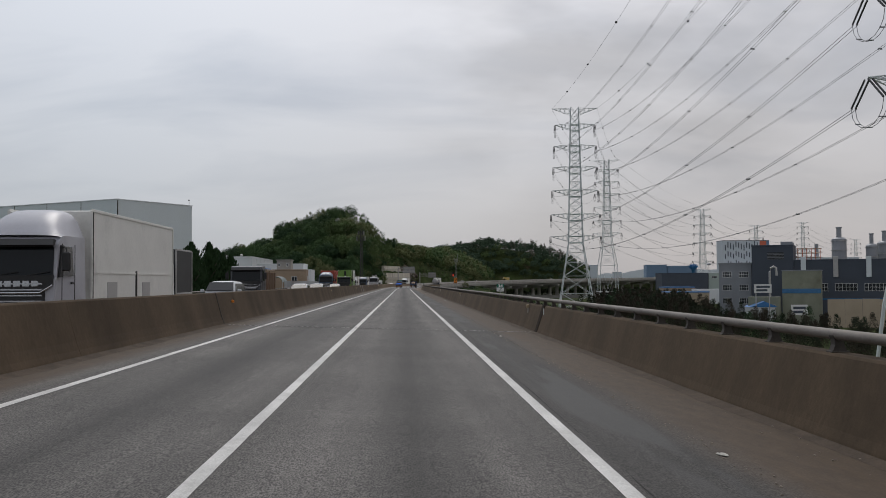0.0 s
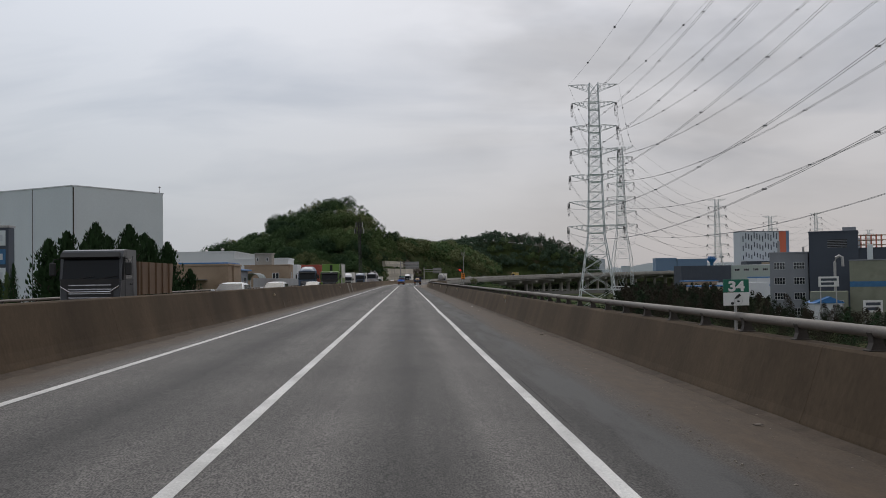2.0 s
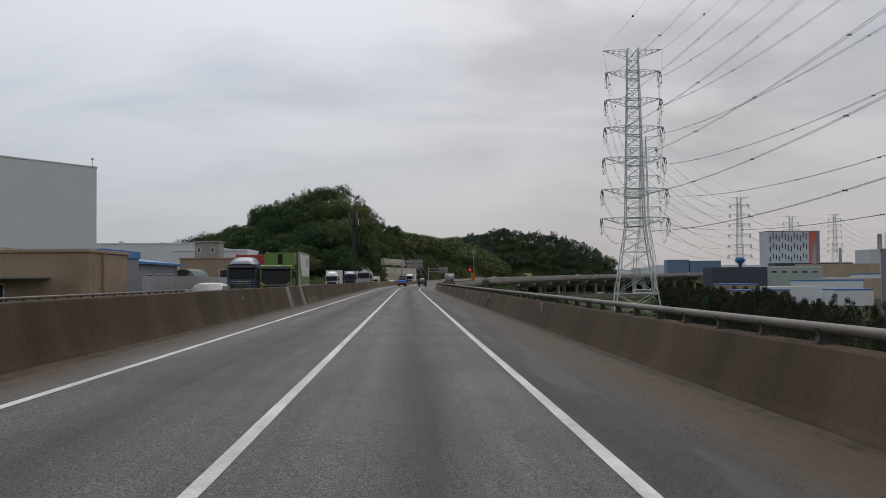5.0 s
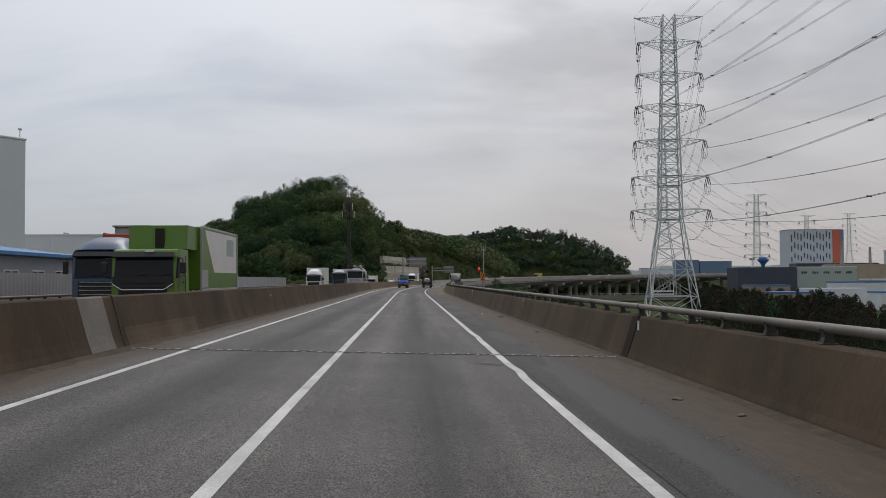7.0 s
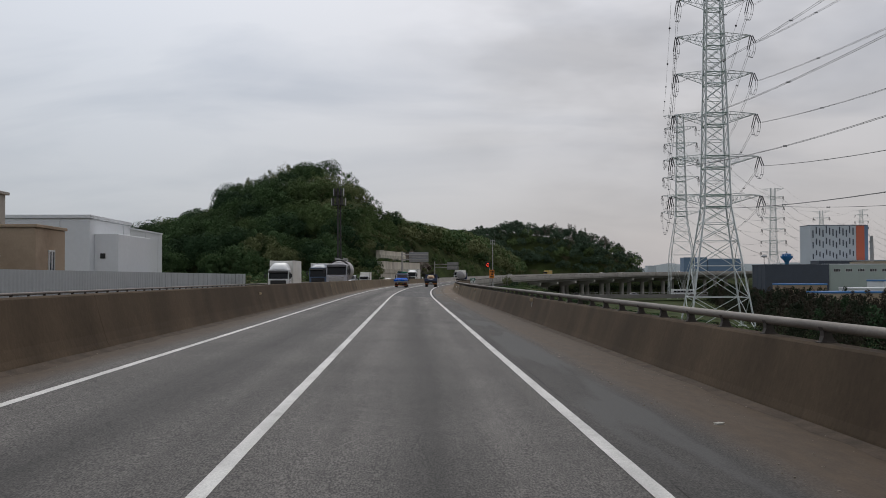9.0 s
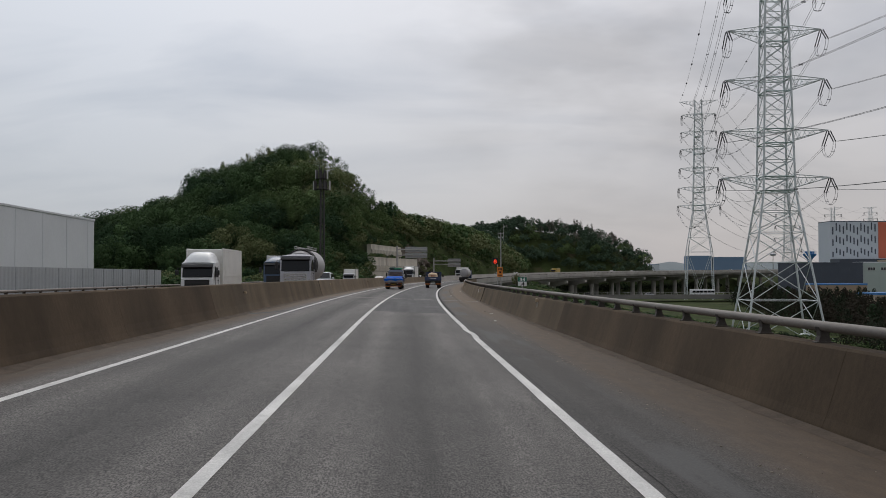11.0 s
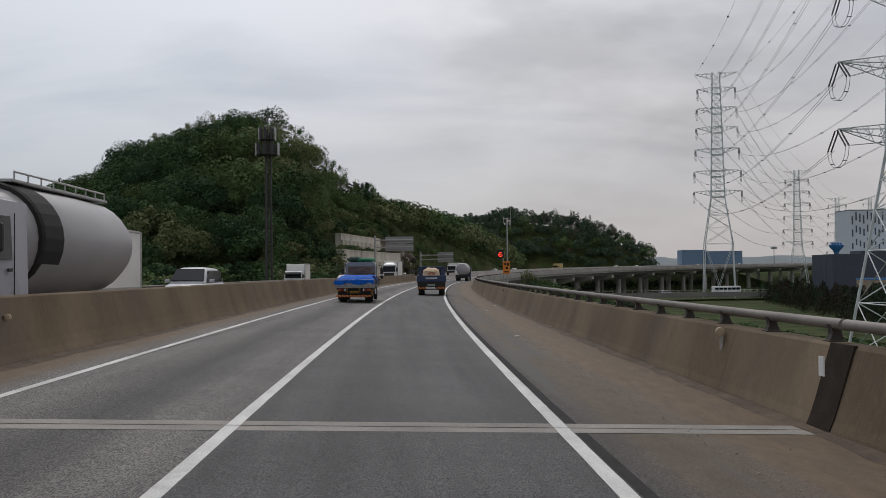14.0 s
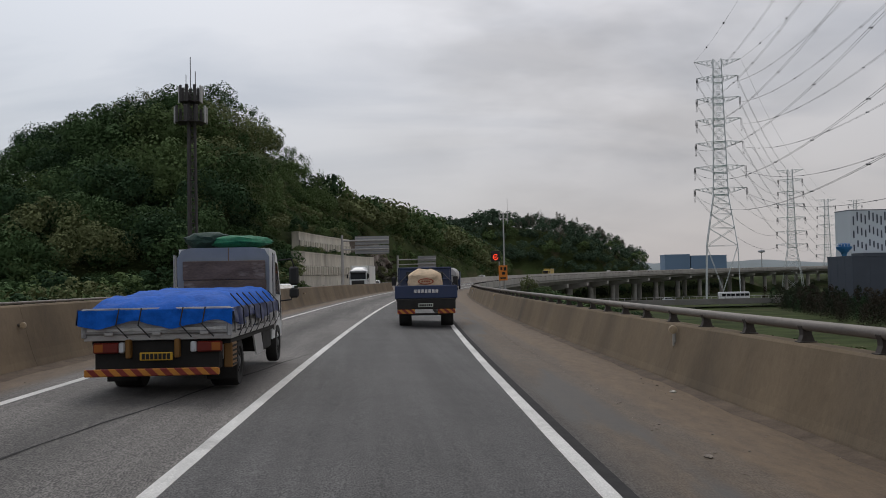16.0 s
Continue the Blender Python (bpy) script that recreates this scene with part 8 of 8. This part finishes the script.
    sh.rod((-0.04, 0, -0.12), (-0.04, 0, 0.1), 0.032, 8)
    sh.box(-0.06, 0.06, -0.04, 0.04, -0.08, -0.03, 0.01)
    part("bracket", sh, M_CONCRETE, th)
for y in (37.0, 85.3, 131.0, 175.0, 210.3, 246.0, 281.4, 320.0, 360.0):
    base = Matrix.Translation((bend(y) + (S_LBASE - 0.27) * bend_dir(y)[0], y, rise(y) + b_l + 0.75))
    th = thing("delineator_peg", "small dark peg on the median wall", "reflector", base, "pegs on the median wall")
    sh = Shape()
    sh.rod((-0.08, 0, 0), (0.09, 0, 0.0), 0.03, 8)
    part("peg", sh, M_RAIL_POST, th)
    sh = Shape()
    sh.lathe((0.1, 0, 0.0), "y", [(-0.03, 0.035), (-0.02, 0.055), (0.02, 0.055), (0.03, 0.035)], 14)
    part("cap", sh, M_ORANGE if y < 40 else M_PIPE_CAP, th)


def words(body, size, mat, parent, m):
    cu = bpy.data.curves.new("writing", "FONT")
    cu.body, cu.size, cu.extrude, cu.align_x, cu.offset = body, size, 0.003, "CENTER", 0.008
    tmp = bpy.data.objects.new("writing", cu)
    scene.collection.objects.link(tmp)
    bpy.context.view_layer.update()
    me = bpy.data.meshes.new_from_object(tmp.evaluated_get(bpy.context.evaluated_depsgraph_get()))
    bpy.data.objects.remove(tmp)
    me.materials.clear()
    me.materials.append(mat)
    return part("writing", me, None, parent, at=m @ Matrix.Diagonal((1.35, 1, 1, 1)) @ Matrix.Rotation(radians(90), 4, "X"))


# kilometre posts
for y, lower in ((53.4, ".6"), (253.1, ".4")):
    s = S_RBASE + 0.47
    x = bend(y) + s
    th = thing("kilometre_post", "green and white kilometre sign on the parapet", "road sign", place(x, y) @ Matrix.Diagonal((0.9, 1, 1, 1)), "kilometre posts")
    z = 1.14
    sh = Shape()
    sh.box(-0.22, 0.22, 0.0, 0.02, z, z + 0.2, 0.004)
    part("white_plate", sh, M_WHITE, th)
    sh = Shape()
    sh.box(-0.22, 0.22, 0.0, 0.02, z + 0.203, z + 0.4, 0.004)
    part("green_plate", sh, M_GREEN_SIGN, th)
    words("34", 0.21, M_WHITE, th, Matrix.Translation((0, -0.006, z + 0.225)))
    words(lower, 0.21, M_BLACK, th, Matrix.Translation((0, -0.006, z + 0.025)))
    sh = Shape()
    sh.rod((0, 0.05, b_r + 0.7), (0, 0.05, z + 0.36), 0.025, 8)
    part("post", sh, M_STEEL, th)

# mobile phone mast
M_MAST = material("mast_dark_steel", (0.06, 0.055, 0.055), 0.7, 0.2, vary=0.15)
mz = ground_height(-17.7, 413.2)
mast = thing("phone_mast", "tall dark lattice mobile phone mast with antenna panels", "mast", place(-17.7, 413.2))
for k in range(3):
    a_ = 2 * math.pi * k / 3
    sh = Shape()
    sh.rod((0.62 * math.cos(a_), 0.62 * math.sin(a_), min(mz, 0) - 2), (0.4 * math.cos(a_), 0.4 * math.sin(a_), 23.0), 0.16, 8)
    part("leg", sh, M_MAST, mast)
    br_ = Shape()
    b_ = 2 * math.pi * (k + 1) / 3
    for i in range(19):
        z0, z1 = i * 1.2, (i + 1) * 1.2
        r0, r1 = 0.62 - 0.22 * z0 / 21.5, 0.62 - 0.22 * z1 / 21.5
        bar(br_, (r0 * math.cos(a_), r0 * math.sin(a_), z0), (r1 * math.cos(b_), r1 * math.sin(b_), z1), 0.045)
        bar(br_, (r1 * math.cos(a_), r1 * math.sin(a_), z1), (r1 * math.cos(b_), r1 * math.sin(b_), z1), 0.045)
    part("bracing", br_, M_MAST, mast)
for z, r in ((19.6, 1.75), (21.9, 1.25)):
    sh = Shape()
    sh.lathe((0, 0, z), "z", [(0, 0.3), (0, r), (0.08, r), (0.08, 0.3)], 12)
    part("platform", sh, M_MAST, mast)
    rr = Shape()
    rr.tube([(r * math.cos(2 * math.pi * i / 12), r * math.sin(2 * math.pi * i / 12), z + 0.9) for i in range(13)], 0.035, 5)
    part("railing", rr, M_MAST, mast)
    for k in range(9):
        a_ = 2 * math.pi * (k + 0.5) / 9
        sh = Shape()
        sh.box(-0.17, 0.17, -0.09, 0.09, -0.1, 1.8, 0.04, m=Matrix.Translation((r * math.cos(a_), r * math.sin(a_), z)) @ Matrix.Rotation(a_ + math.pi / 2, 4, "Z"))
        part("antenna_panel", sh, M_STEEL if k % 4 == 0 else M_MAST, mast)
for x, y, z in ((0, 0, 27.0), (0.5, 0.2, 25.4), (-0.5, 0.1, 25.0)):
    sh = Shape()
    sh.rod((x, y, 22.9), (x, y, z), 0.045, 5)
    part("whip_antenna", sh, M_MAST, mast)

# lane signal, works sign and camera pole beside the bend
vx, vy = 24.9, 470.0
vz = ground_height(vx, vy)
pole = thing("camera_pole", "grey steel pole with a camera frame on top", "pole", place(vx + 0.4, vy))
sh = Shape()
sh.rod((0, 0, vz - 1), (0, 0, 13.0), 0.17, 10, 0.11)
part("shaft", sh, M_STEEL, pole)
sh = Shape()
for z in (12.0, 12.9):
    sh.rod((-0.7, 0, z), (0.7, 0, z), 0.05, 6)
for x in (-0.7, 0, 0.7):
    sh.rod((x, 0, 12.0), (x, 0, 13.3), 0.05, 6)
part("camera_frame", sh, M_STEEL, pole)
sh = Shape()
sh.rod((0.75, 0, 11), (0.75, 0, 15.4), 0.03, 5)
part("lightning_rod", sh, M_STEEL, pole)
for sx in (-0.5, 0.5):
    sh = Shape()
    sh.box(sx - 0.12, sx + 0.12, -0.45, 0.0, 11.65, 11.9, 0.03)
    part("camera_housing", sh, M_WHITE, pole)
M_LED = glow("red_led", (1.0, 0.06, 0.02), 1.6)
sg = thing("lane_signal", "black roadside signal with lit red figure", "traffic signal", place(vx - 1.1, vy - 0.3))
sh = Shape()
sh.box(-0.75, 0.75, 0, 0.3, 4.6, 6.4, 0.05)
part("housing", sh, M_BLACK, sg)
sh = Shape()
sh.tube([(0.4 * math.cos(a_ * 0.35 + 0.8), -0.03, 5.35 + 0.45 * math.sin(a_ * 0.35 + 0.8)) for a_ in range(16)], 0.06, 6)
part("lit_ring", sh, M_LED, sg)
sh = Shape()
sh.rod((-0.2, -0.03, 5.35), (0.2, -0.03, 5.35), 0.06, 6)
part("lit_bar", sh, M_LED, sg)
sh = Shape()
sh.rod((0.6, 0.15, vz - 0.5), (0.6, 0.15, 4.6), 0.09, 8)
part("post", sh, M_STEEL, sg)
ws = thing("works_sign", "orange road works sign with dark figures", "road sign", place(vx + 0.1, vy - 0.6))
sh = Shape()
sh.box(-0.75, 0.75, 0, 0.06, 1.3, 3.9, 0.02)
part("plate", sh, M_ORANGE, ws)
for x, z, w_, h_ in ((-0.45, 3.1, 0.35, 0.5), (0.1, 3.0, 0.45, 0.6), (-0.2, 2.3, 0.55, 0.45), (-0.5, 1.6, 1.0, 0.25)):
    sh = Shape()
    sh.box(x, x + w_, -0.02, 0, z, z + h_, 0.005)
    part("figure", sh, M_DARK, ws)
for x in (-0.5, 0.5):
    sh = Shape()
    sh.rod((x, 0.1, vz - 0.5), (x, 0.1, 3.8), 0.05, 8)
    part("post", sh, M_STEEL, ws)
tree(vx + 5.0, vy + 4, ground_height(vx + 5, vy + 4), 4.6, 4.0, COARSE, M_LEAF_OLIVE, "low olive bush beside the works sign")

# sign gantries seen from behind
for y, s, z0, z1, w_ in ((470.0, -18.9, 6.5, 9.6, 6.0), (520.0, -18.9, 4.2, 6.9, 4.2)):
    m = on_road(s, y)
    reach = 2.2 if y < 500 else 4.6
    gn = thing("sign_gantry", "grey cantilever gantry with the backs of two signs", "sign gantry", m, "sign gantries")
    sh = Shape()
    sh.rod((0, 0, -3), (0, 0, z1 + 0.2), 0.28, 12, 0.22)
    part("column", sh, M_STEEL, gn)
    for z in (z0 + 0.8, z1 - 0.8):
        sh = Shape()
        sh.rod((0, 0, z), (w_ + reach, 0, z), 0.14, 8)
        part("arm", sh, M_STEEL, gn)
    for k in range(2):
        zz0, zz1 = z0 + k * (z1 - z0) * 0.52, z0 + (k + 0.48 / 0.52 * 0.52) * (z1 - z0) * 0.96
        zz1 = zz0 + (z1 - z0) * 0.46
        sh = Shape()
        sh.box(reach, reach + w_, 0.2, 0.26, zz0, zz1, 0.01)
        pn = part("sign_panel", sh, M_TANK, gn)
        for j in range(4):
            rb = Shape()
            zz = zz0 + (zz1 - zz0) * (j + 0.5) / 4
            rb.box(reach + 0.05, reach - 0.05 + w_, 0.14, 0.197, zz - 0.06, zz + 0.06)
            part("stiffener", rb, M_STEEL, pn)

# stepped retaining walls at the foot of the hill
M_RETAIN = material("cream_retaining_concrete", (0.58, 0.54, 0.46), 0.9, vary=0.16, scale=0.3, fine=5, bump=0.01, dirt=(0.27, 0.245, 0.2), dirt_at=(0.5, 0.72), stretch=(1, 1, 0.3))


def beside(off, y):
    ax, ay = bend_dir(y)
    return Matrix.Translation((bend(y) + off * ax, y + off * ay, rise(y))) @ Matrix.Rotation(math.atan2(ay, ax), 4, "Z")


for tier, (off, y0, y1, zb, zt, dent) in enumerate(((-20.6, 446, 506, -1.2, 6.3, 3.4), (-22.8, 456, 494, 5.4, 9.7, 7.6))):
    wl_ = structure(new("retaining_wall"), "stained cream concrete retaining wall with a row of anchor blocks")
    for y in stations(y0, y1, 4.0)[:-1]:
        sh = Shape()
        sh.sweep([(off, zb), (off - 0.3, zt - 0.25), (off - 0.22, zt - 0.25), (off - 0.22, zt), (off - 1.4, zt), (off - 1.4, zb)], [(bend(v), v, rise(v), *bend_dir(v)) for v in (y + 0.03, y + 3.97)])
        part("panel", sh, M_RETAIN, wl_)
        # dark slab that stands for the shade between the anchor blocks
        rec = Shape()
        rec.box(-0.24, -0.1, 0.05, 3.9, dent - 0.75, dent + 0.75, 0.02)
        part("recess", rec, M_CONCRETE_DARK, wl_, at=beside(off, y))
        for k in range(3):
            sh = Shape()
            sh.box(-0.2, 0.16, 0.35 + 1.3 * k, 0.95 + 1.3 * k, dent - 0.7, dent + 0.7, 0.05)
            part("anchor_block", sh, M_RETAIN, wl_, at=beside(off, y))
# bare rock cutting where the walls end
rock = Shape()
cols, rows_ = 26, 12
for j in range(rows_ + 1):
    for i in range(cols + 1):
        y = 492 + 38 * i / cols
        top_ = 11.0 - 0.1 * max(0, y - 505) + 1.5 * noise.noise((y * 0.2, 0.0, 7.0))
        z = -1.0 + (top_ + 1.0) * j / rows_
        off = -21.2 - 0.32 * max(0.0, z) + 1.5 * noise.noise((y * 0.22, z * 0.3, 3.0)) + 0.6 * noise.noise((y * 0.7, z * 0.8, 5.0)) - (1.6 if z > 6 and y < 497 else 0)
        rock.v.append(tuple(beside(off, y) @ Vector((0, 0, z))))
rock.f = [(j * (cols + 1) + i, j * (cols + 1) + i + 1, (j + 1) * (cols + 1) + i + 1, (j + 1) * (cols + 1) + i) for j in range(rows_) for i in range(cols)]
structure(part("rock_cutting", rock, material("bare_rock", (0.17, 0.145, 0.12), 0.95, vary=0.35, scale=0.25, fine=3, bump=0.15, dirt=(0.085, 0.06, 0.045), dirt_at=(0.46, 0.62))), "brown bare rock cutting beside the retaining walls")
# pale rock pillar high on the hill's shoulder
sh = Shape()
sh.lathe((-6.5, 533, 0), "z", [(14, 1.6), (18, 1.35), (21.5, 1.15), (23.6, 0.9), (24.0, 0.3)], 9)
sh.v = [(x + 0.5 * noise.noise((z * 0.5, x, 0)), y, z) for x, y, z in sh.v]
tagged(part("rock_pillar", sh, M_RETAIN), "pale bare rock standing out of the wooded slope", "rock")
# shrubs on the ledges and at the foot of the walls
spots = []
for _ in range(150):
    y, tier = RNG.uniform(446, 530), RNG.integers(3)
    off, z = ((-19.9, -0.3), (-21.9, 6.2), (-24.2, 9.4))[tier]
    if tier and y > 503:
        continue
    p = beside(off, y) @ Vector((RNG.uniform(-0.3, 0.3), 0, z - 0.3))
    h = RNG.uniform(0.7, 1.7) if tier < 2 else RNG.uniform(1.5, 3.2)
    spots.append((p.x, p.y, p.z, h, h * 1.3, 4, RNG.choice([1, 2, 3, 0])))
for _ in range(60):
    y = RNG.uniform(500, 530)
    z = RNG.uniform(0, 7)
    p = beside(-21.0 - 0.32 * z, y) @ Vector((0, 0, z - 0.4))
    h = RNG.uniform(0.8, 2.0)
    spots.append((p.x, p.y, p.z, h, h * 1.4, 2, RNG.choice([3, 4, 6])))
for _ in range(110):
    y = RNG.uniform(418, 452)
    off = RNG.uniform(-32, -20.2)
    if y > 446 and off > -21.5:
        continue
    p = beside(off, y) @ Vector((0, 0, 0))
    h = RNG.uniform(2.0, 5.0)
    spots.append((p.x, p.y, ground_height(p.x, p.y) - 0.5, h, h * 1.2, 4, RNG.choice([0, 1, 1, 2, 3])))
wood("ledge_shrubs", spots, KINDS, WOOD_MATS, "low green and brown shrubs growing on the wall ledges")

# grit, leaves and litter on the shoulder
rg = random.Random(21)
M_STONE = material("loose_stone", (0.2, 0.17, 0.14), 0.95, vary=0.25, scale=8, each=0.3)
M_LITTER = material("pale_litter", (0.5, 0.48, 0.43), 0.8, vary=0.1, each=0.2)
pebbles = []
for k in range(3):
    sh = Shape()
    sh.lathe((0, 0, 0), "z", [(-0.3, 0.7), (0.1, 1.0 - 0.15 * k), (0.5, 0.65), (0.75, 0.25)], 6)
    sh.v = [(x * (1 + 0.3 * rg.uniform(-1, 1)), y * (1 + 0.3 * rg.uniform(-1, 1)), z) for x, y, z in sh.v]
    pebbles.append(sh)
grit = Shape()
for i_g in range(4200):
    y = rg.uniform(0, 340)
    side = rg.random() < 0.72
    s = S_RBASE - abs(rg.gauss(0, 0.55)) - 0.03 if side else S_LBASE + abs(rg.gauss(0, 0.3)) + 0.03
    if i_g % 2:
        s = 3.05 + 0.1 * noise.noise((y * 0.3, 1.0, 0.0)) + rg.gauss(0, 0.07)
    r = 0.006 + 0.016 * rg.random() ** 3
    p = Vector(road_point(s, y))
    a_ = rg.uniform(0, 6.28)
    q = pebbles[rg.randrange(3)]
    c, s_ = math.cos(a_) * r, math.sin(a_) * r
    grit.add([(p.x + x * c - yy * s_, p.y + x * s_ + yy * c, p.z + 0.002 + z * r * 0.8) for x, yy, z in q.v], q.f)
tagged(part("grit", grit, M_STONE), "scattered grit and pebbles along the wall foot", "gravel", kind="stuff")
for s, y, r, pale in ((3.05, 11.2, 0.05, True), (4.75, 23.1, 0.06, False), (3.6, 146.8, 0.07, False), (4.0, 145.2, 0.06, False), (3.4, 182.2, 0.05, True), (4.0, 165.5, 0.08, False), (3.57, 256.3, 0.06, False), (3.2, 246.2, 0.06, True),
                       (3.7, 254.2, 0.05, True), (4.2, 318, 0.05, True), (3.3, 310.5, 0.05, True), (2.9, 292, 0.06, True), (3.0, 312.4, 0.05, False), (4.2, 69, 0.05, False), (4.1, 50, 0.05, False), (3.0, 33, 0.05, True), (3.9, 92, 0.06, False), (4.1, 100, 0.05, True)):
    sh = Shape()
    q = pebbles[rg.randrange(3)]
    c, s_ = math.cos(y) * r, math.sin(y) * r
    sh.add([(x * c * 1.8 - yy * s_, x * s_ * 1.8 + yy * c, (z + 0.3) * r * 0.5) for x, yy, z in q.v], q.f)
    ob = part("litter", sh, M_LITTER if pale else M_STONE, None, at=Matrix.Translation(road_point(s, y, 0.002)))
    tagged(ob, "small scrap of pale litter on the shoulder" if pale else "small dark stone lying on the shoulder", "litter", "litter on the shoulder")

# cracks, tar seams and worn patches on the asphalt
M_TAR = material("tar_seam", (0.04, 0.039, 0.039), 0.92, vary=0.15, scale=5, spec=0.1)


def smear(s0, y0, s1, y1, w_, mat, lab, wob=0.03, z=0.0035, seed=0.0):
    n = max(6, int(abs(y1 - y0) + abs(s1 - s0) * 4))
    sh = Shape()
    dx, dy = s1 - s0, y1 - y0
    k = math.hypot(dx, dy)
    ax, ay = -dy / k, dx / k
    for i in range(n + 1):
        u = i / n
        e = wob * noise.noise((u * n * 0.7, seed, 0.5))
        ww = w_ * (0.55 + 0.9 * abs(noise.noise((u * n * 0.5, seed + 3, 2.5)))) * min(1, 6 * u + 0.1, 6 * (1 - u) + 0.1)
        for d in (-ww / 2, ww / 2):
            sh.v.append(road_point(s0 + dx * u + ax * (e + d), y0 + dy * u + ay * (e + d), z))
    sh.f = [(2 * i, 2 * i + 1, 2 * i + 3, 2 * i + 2) for i in range(n)]
    return structure(part("road_mark", sh, mat), lab)


for a in ((-4.2, 305, -1.9, 325, 0.04), (-5.2, 268, -4.4, 300, 0.03)):
    smear(*a, M_TAR, "thin dark tar seam in the asphalt", 0.05, seed=a[1])
for a in ((2.0, 154.6, 2.9, 154.9, 0.6), (0.9, 152.2, 1.9, 151.6, 0.4), (-6.0, 244, -4.7, 250.5, 0.4)):
    smear(*a, M_ASPHALT_NEW, "dark worn patch in the asphalt", 0.1, 0.0042, seed=a[1])
# pale seam at the start of the newer lane
M_SEAM = material("seam_concrete", (0.27, 0.25, 0.225), 0.9, vary=0.25, scale=1.2, fine=30, bump=0.004, spec=0.2)
for s0, s1, off, w_, mt in ((-6.05, 4.5, 0.0, 0.62, M_SEAM), (-6.05, 4.5, 0.0, 0.025, M_TAR)):
    sh = Shape()
    ss = stations(s0, s1, 0.8)
    n = len(ss)
    for e in (-1, 1):
        sh.v += [tuple(Vector(road_point(s, 276.0 + 0.1 * s, 0.004 if mt is M_SEAM else 0.0065)) + Vector((0, off + e * w_ / 2, 0))) for s in ss]
    sh.f = [(i, i + 1, n + i + 1, n + i) for i in range(n - 1)]
    structure(part("deck_joint", sh, mt), "pale patched joint across the lanes" if mt is M_SEAM else "dark seam along the patched joint")

structure(part("asphalt_seam", ribbon([1.77, 1.895], stations(250, 470, 4), 0.0035), M_TAR), "dark seam beside the shoulder line")
# dust drift heaped along the foot of the parapet
drift, drift_left = Shape(), Shape()
ys_ = stations(Y0, 430, 0.8)
for i, y in enumerate(ys_):
    w_ = 0.2 + 0.1 * noise.noise((y * 0.35, 0.2, 0.0)) + 0.1 * noise.noise((y * 1.4, 3.0, 0.0))
    h_ = 0.016 + 0.01 * noise.noise((y * 0.6, 8.0, 0.0))
    drift.v += [road_point(S_RBASE - max(0.09, w_), y, 0.0015), road_point(S_RBASE - 0.06, y, max(0.01, h_)), road_point(S_RBASE + 0.012, y, max(0.03, h_ + 0.02))]
    w_ = 0.2 + 0.14 * noise.noise((y * 0.4, 5.2, 0.0)) + 0.12 * noise.noise((y * 1.6, 7.0, 0.0))
    drift_left.v += [road_point(S_LBASE + max(0.05, w_), y, 0.0015), road_point(S_LBASE + 0.03, y, max(0.012, h_)), road_point(S_LBASE - 0.012, y, max(0.035, h_ + 0.03))]
    if i:
        k = 3 * (i - 1)
        for one in (drift, drift_left):
            one.f += [(k, k + 1, k + 4, k + 3), (k + 1, k + 2, k + 5, k + 4)]
M_DUST = material("dust", (0.07, 0.051, 0.036), 0.95, vary=0.32, scale=2.5, fine=34, bump=0.006, spec=0.35)
# paler dust further along, as on the shoulder beside it
dn_, dl_ = M_DUST.node_tree.nodes, M_DUST.node_tree.links
d_tc, d_sep, d_far, d_sc = dn_.new("ShaderNodeTexCoord"), dn_.new("ShaderNodeSeparateXYZ"), dn_.new("ShaderNodeMapRange"), dn_.new("ShaderNodeVectorMath")
dl_.new(d_tc.outputs["Object"], d_sep.inputs[0])
d_far.inputs["From Min"].default_value, d_far.inputs["From Max"].default_value = 228.0, 275.0
d_far.inputs["To Min"].default_value, d_far.inputs["To Max"].default_value = 1.0, 1.4
dl_.new(d_sep.outputs["Y"], d_far.inputs["Value"])
d_sc.operation = "SCALE"
dl_.new(dn_["Principled BSDF"].inputs["Base Color"].links[0].from_socket, d_sc.inputs[0])
dl_.new(d_far.outputs[0], d_sc.inputs["Scale"])
dl_.new(d_sc.outputs[0], dn_["Principled BSDF"].inputs["Base Color"])
tagged(part("dust_drift", drift, M_DUST, None, smooth=True), "brown dust heaped along the wall foot", "dust", kind="stuff")
tagged(part("dust_drift", drift_left, M_DUST, None, smooth=True), "brown dust gathered along the median wall foot", "dust", kind="stuff")
# broken hairline crack beside the shoulder line
for k in range(26):
    y = -8 + 9.6 * k + rg.uniform(-1.5, 1.5)
    smear(1.84 + rg.uniform(-0.02, 0.03), y, 1.85 + rg.uniform(-0.02, 0.03), y + rg.uniform(4.0, 8.5), 0.013, M_TAR, "hairline crack beside the shoulder line", 0.03, 0.0036, seed=y)
# dark wet patch and a scrap of rubber on the shoulder
smear(1.8, 172.4, 2.6, 172.6, 0.22, M_TAR, "dark damp crack beside the shoulder line", 0.08, 0.0045, seed=4.2)
sh = Shape()
sh.box(-0.12, 0.12, -0.05, 0.05, 0.0, 0.035, 0.012)
sh.v = [(x, y + 0.03 * math.sin(9 * x), z) for x, y, z in sh.v]
tagged(part("rubber_scrap", sh, M_RUBBER, None, at=Matrix.Translation(road_point(4.0, 178.6, 0.004))), "torn black scrap of tyre rubber on the shoulder", "litter", "litter on the shoulder")
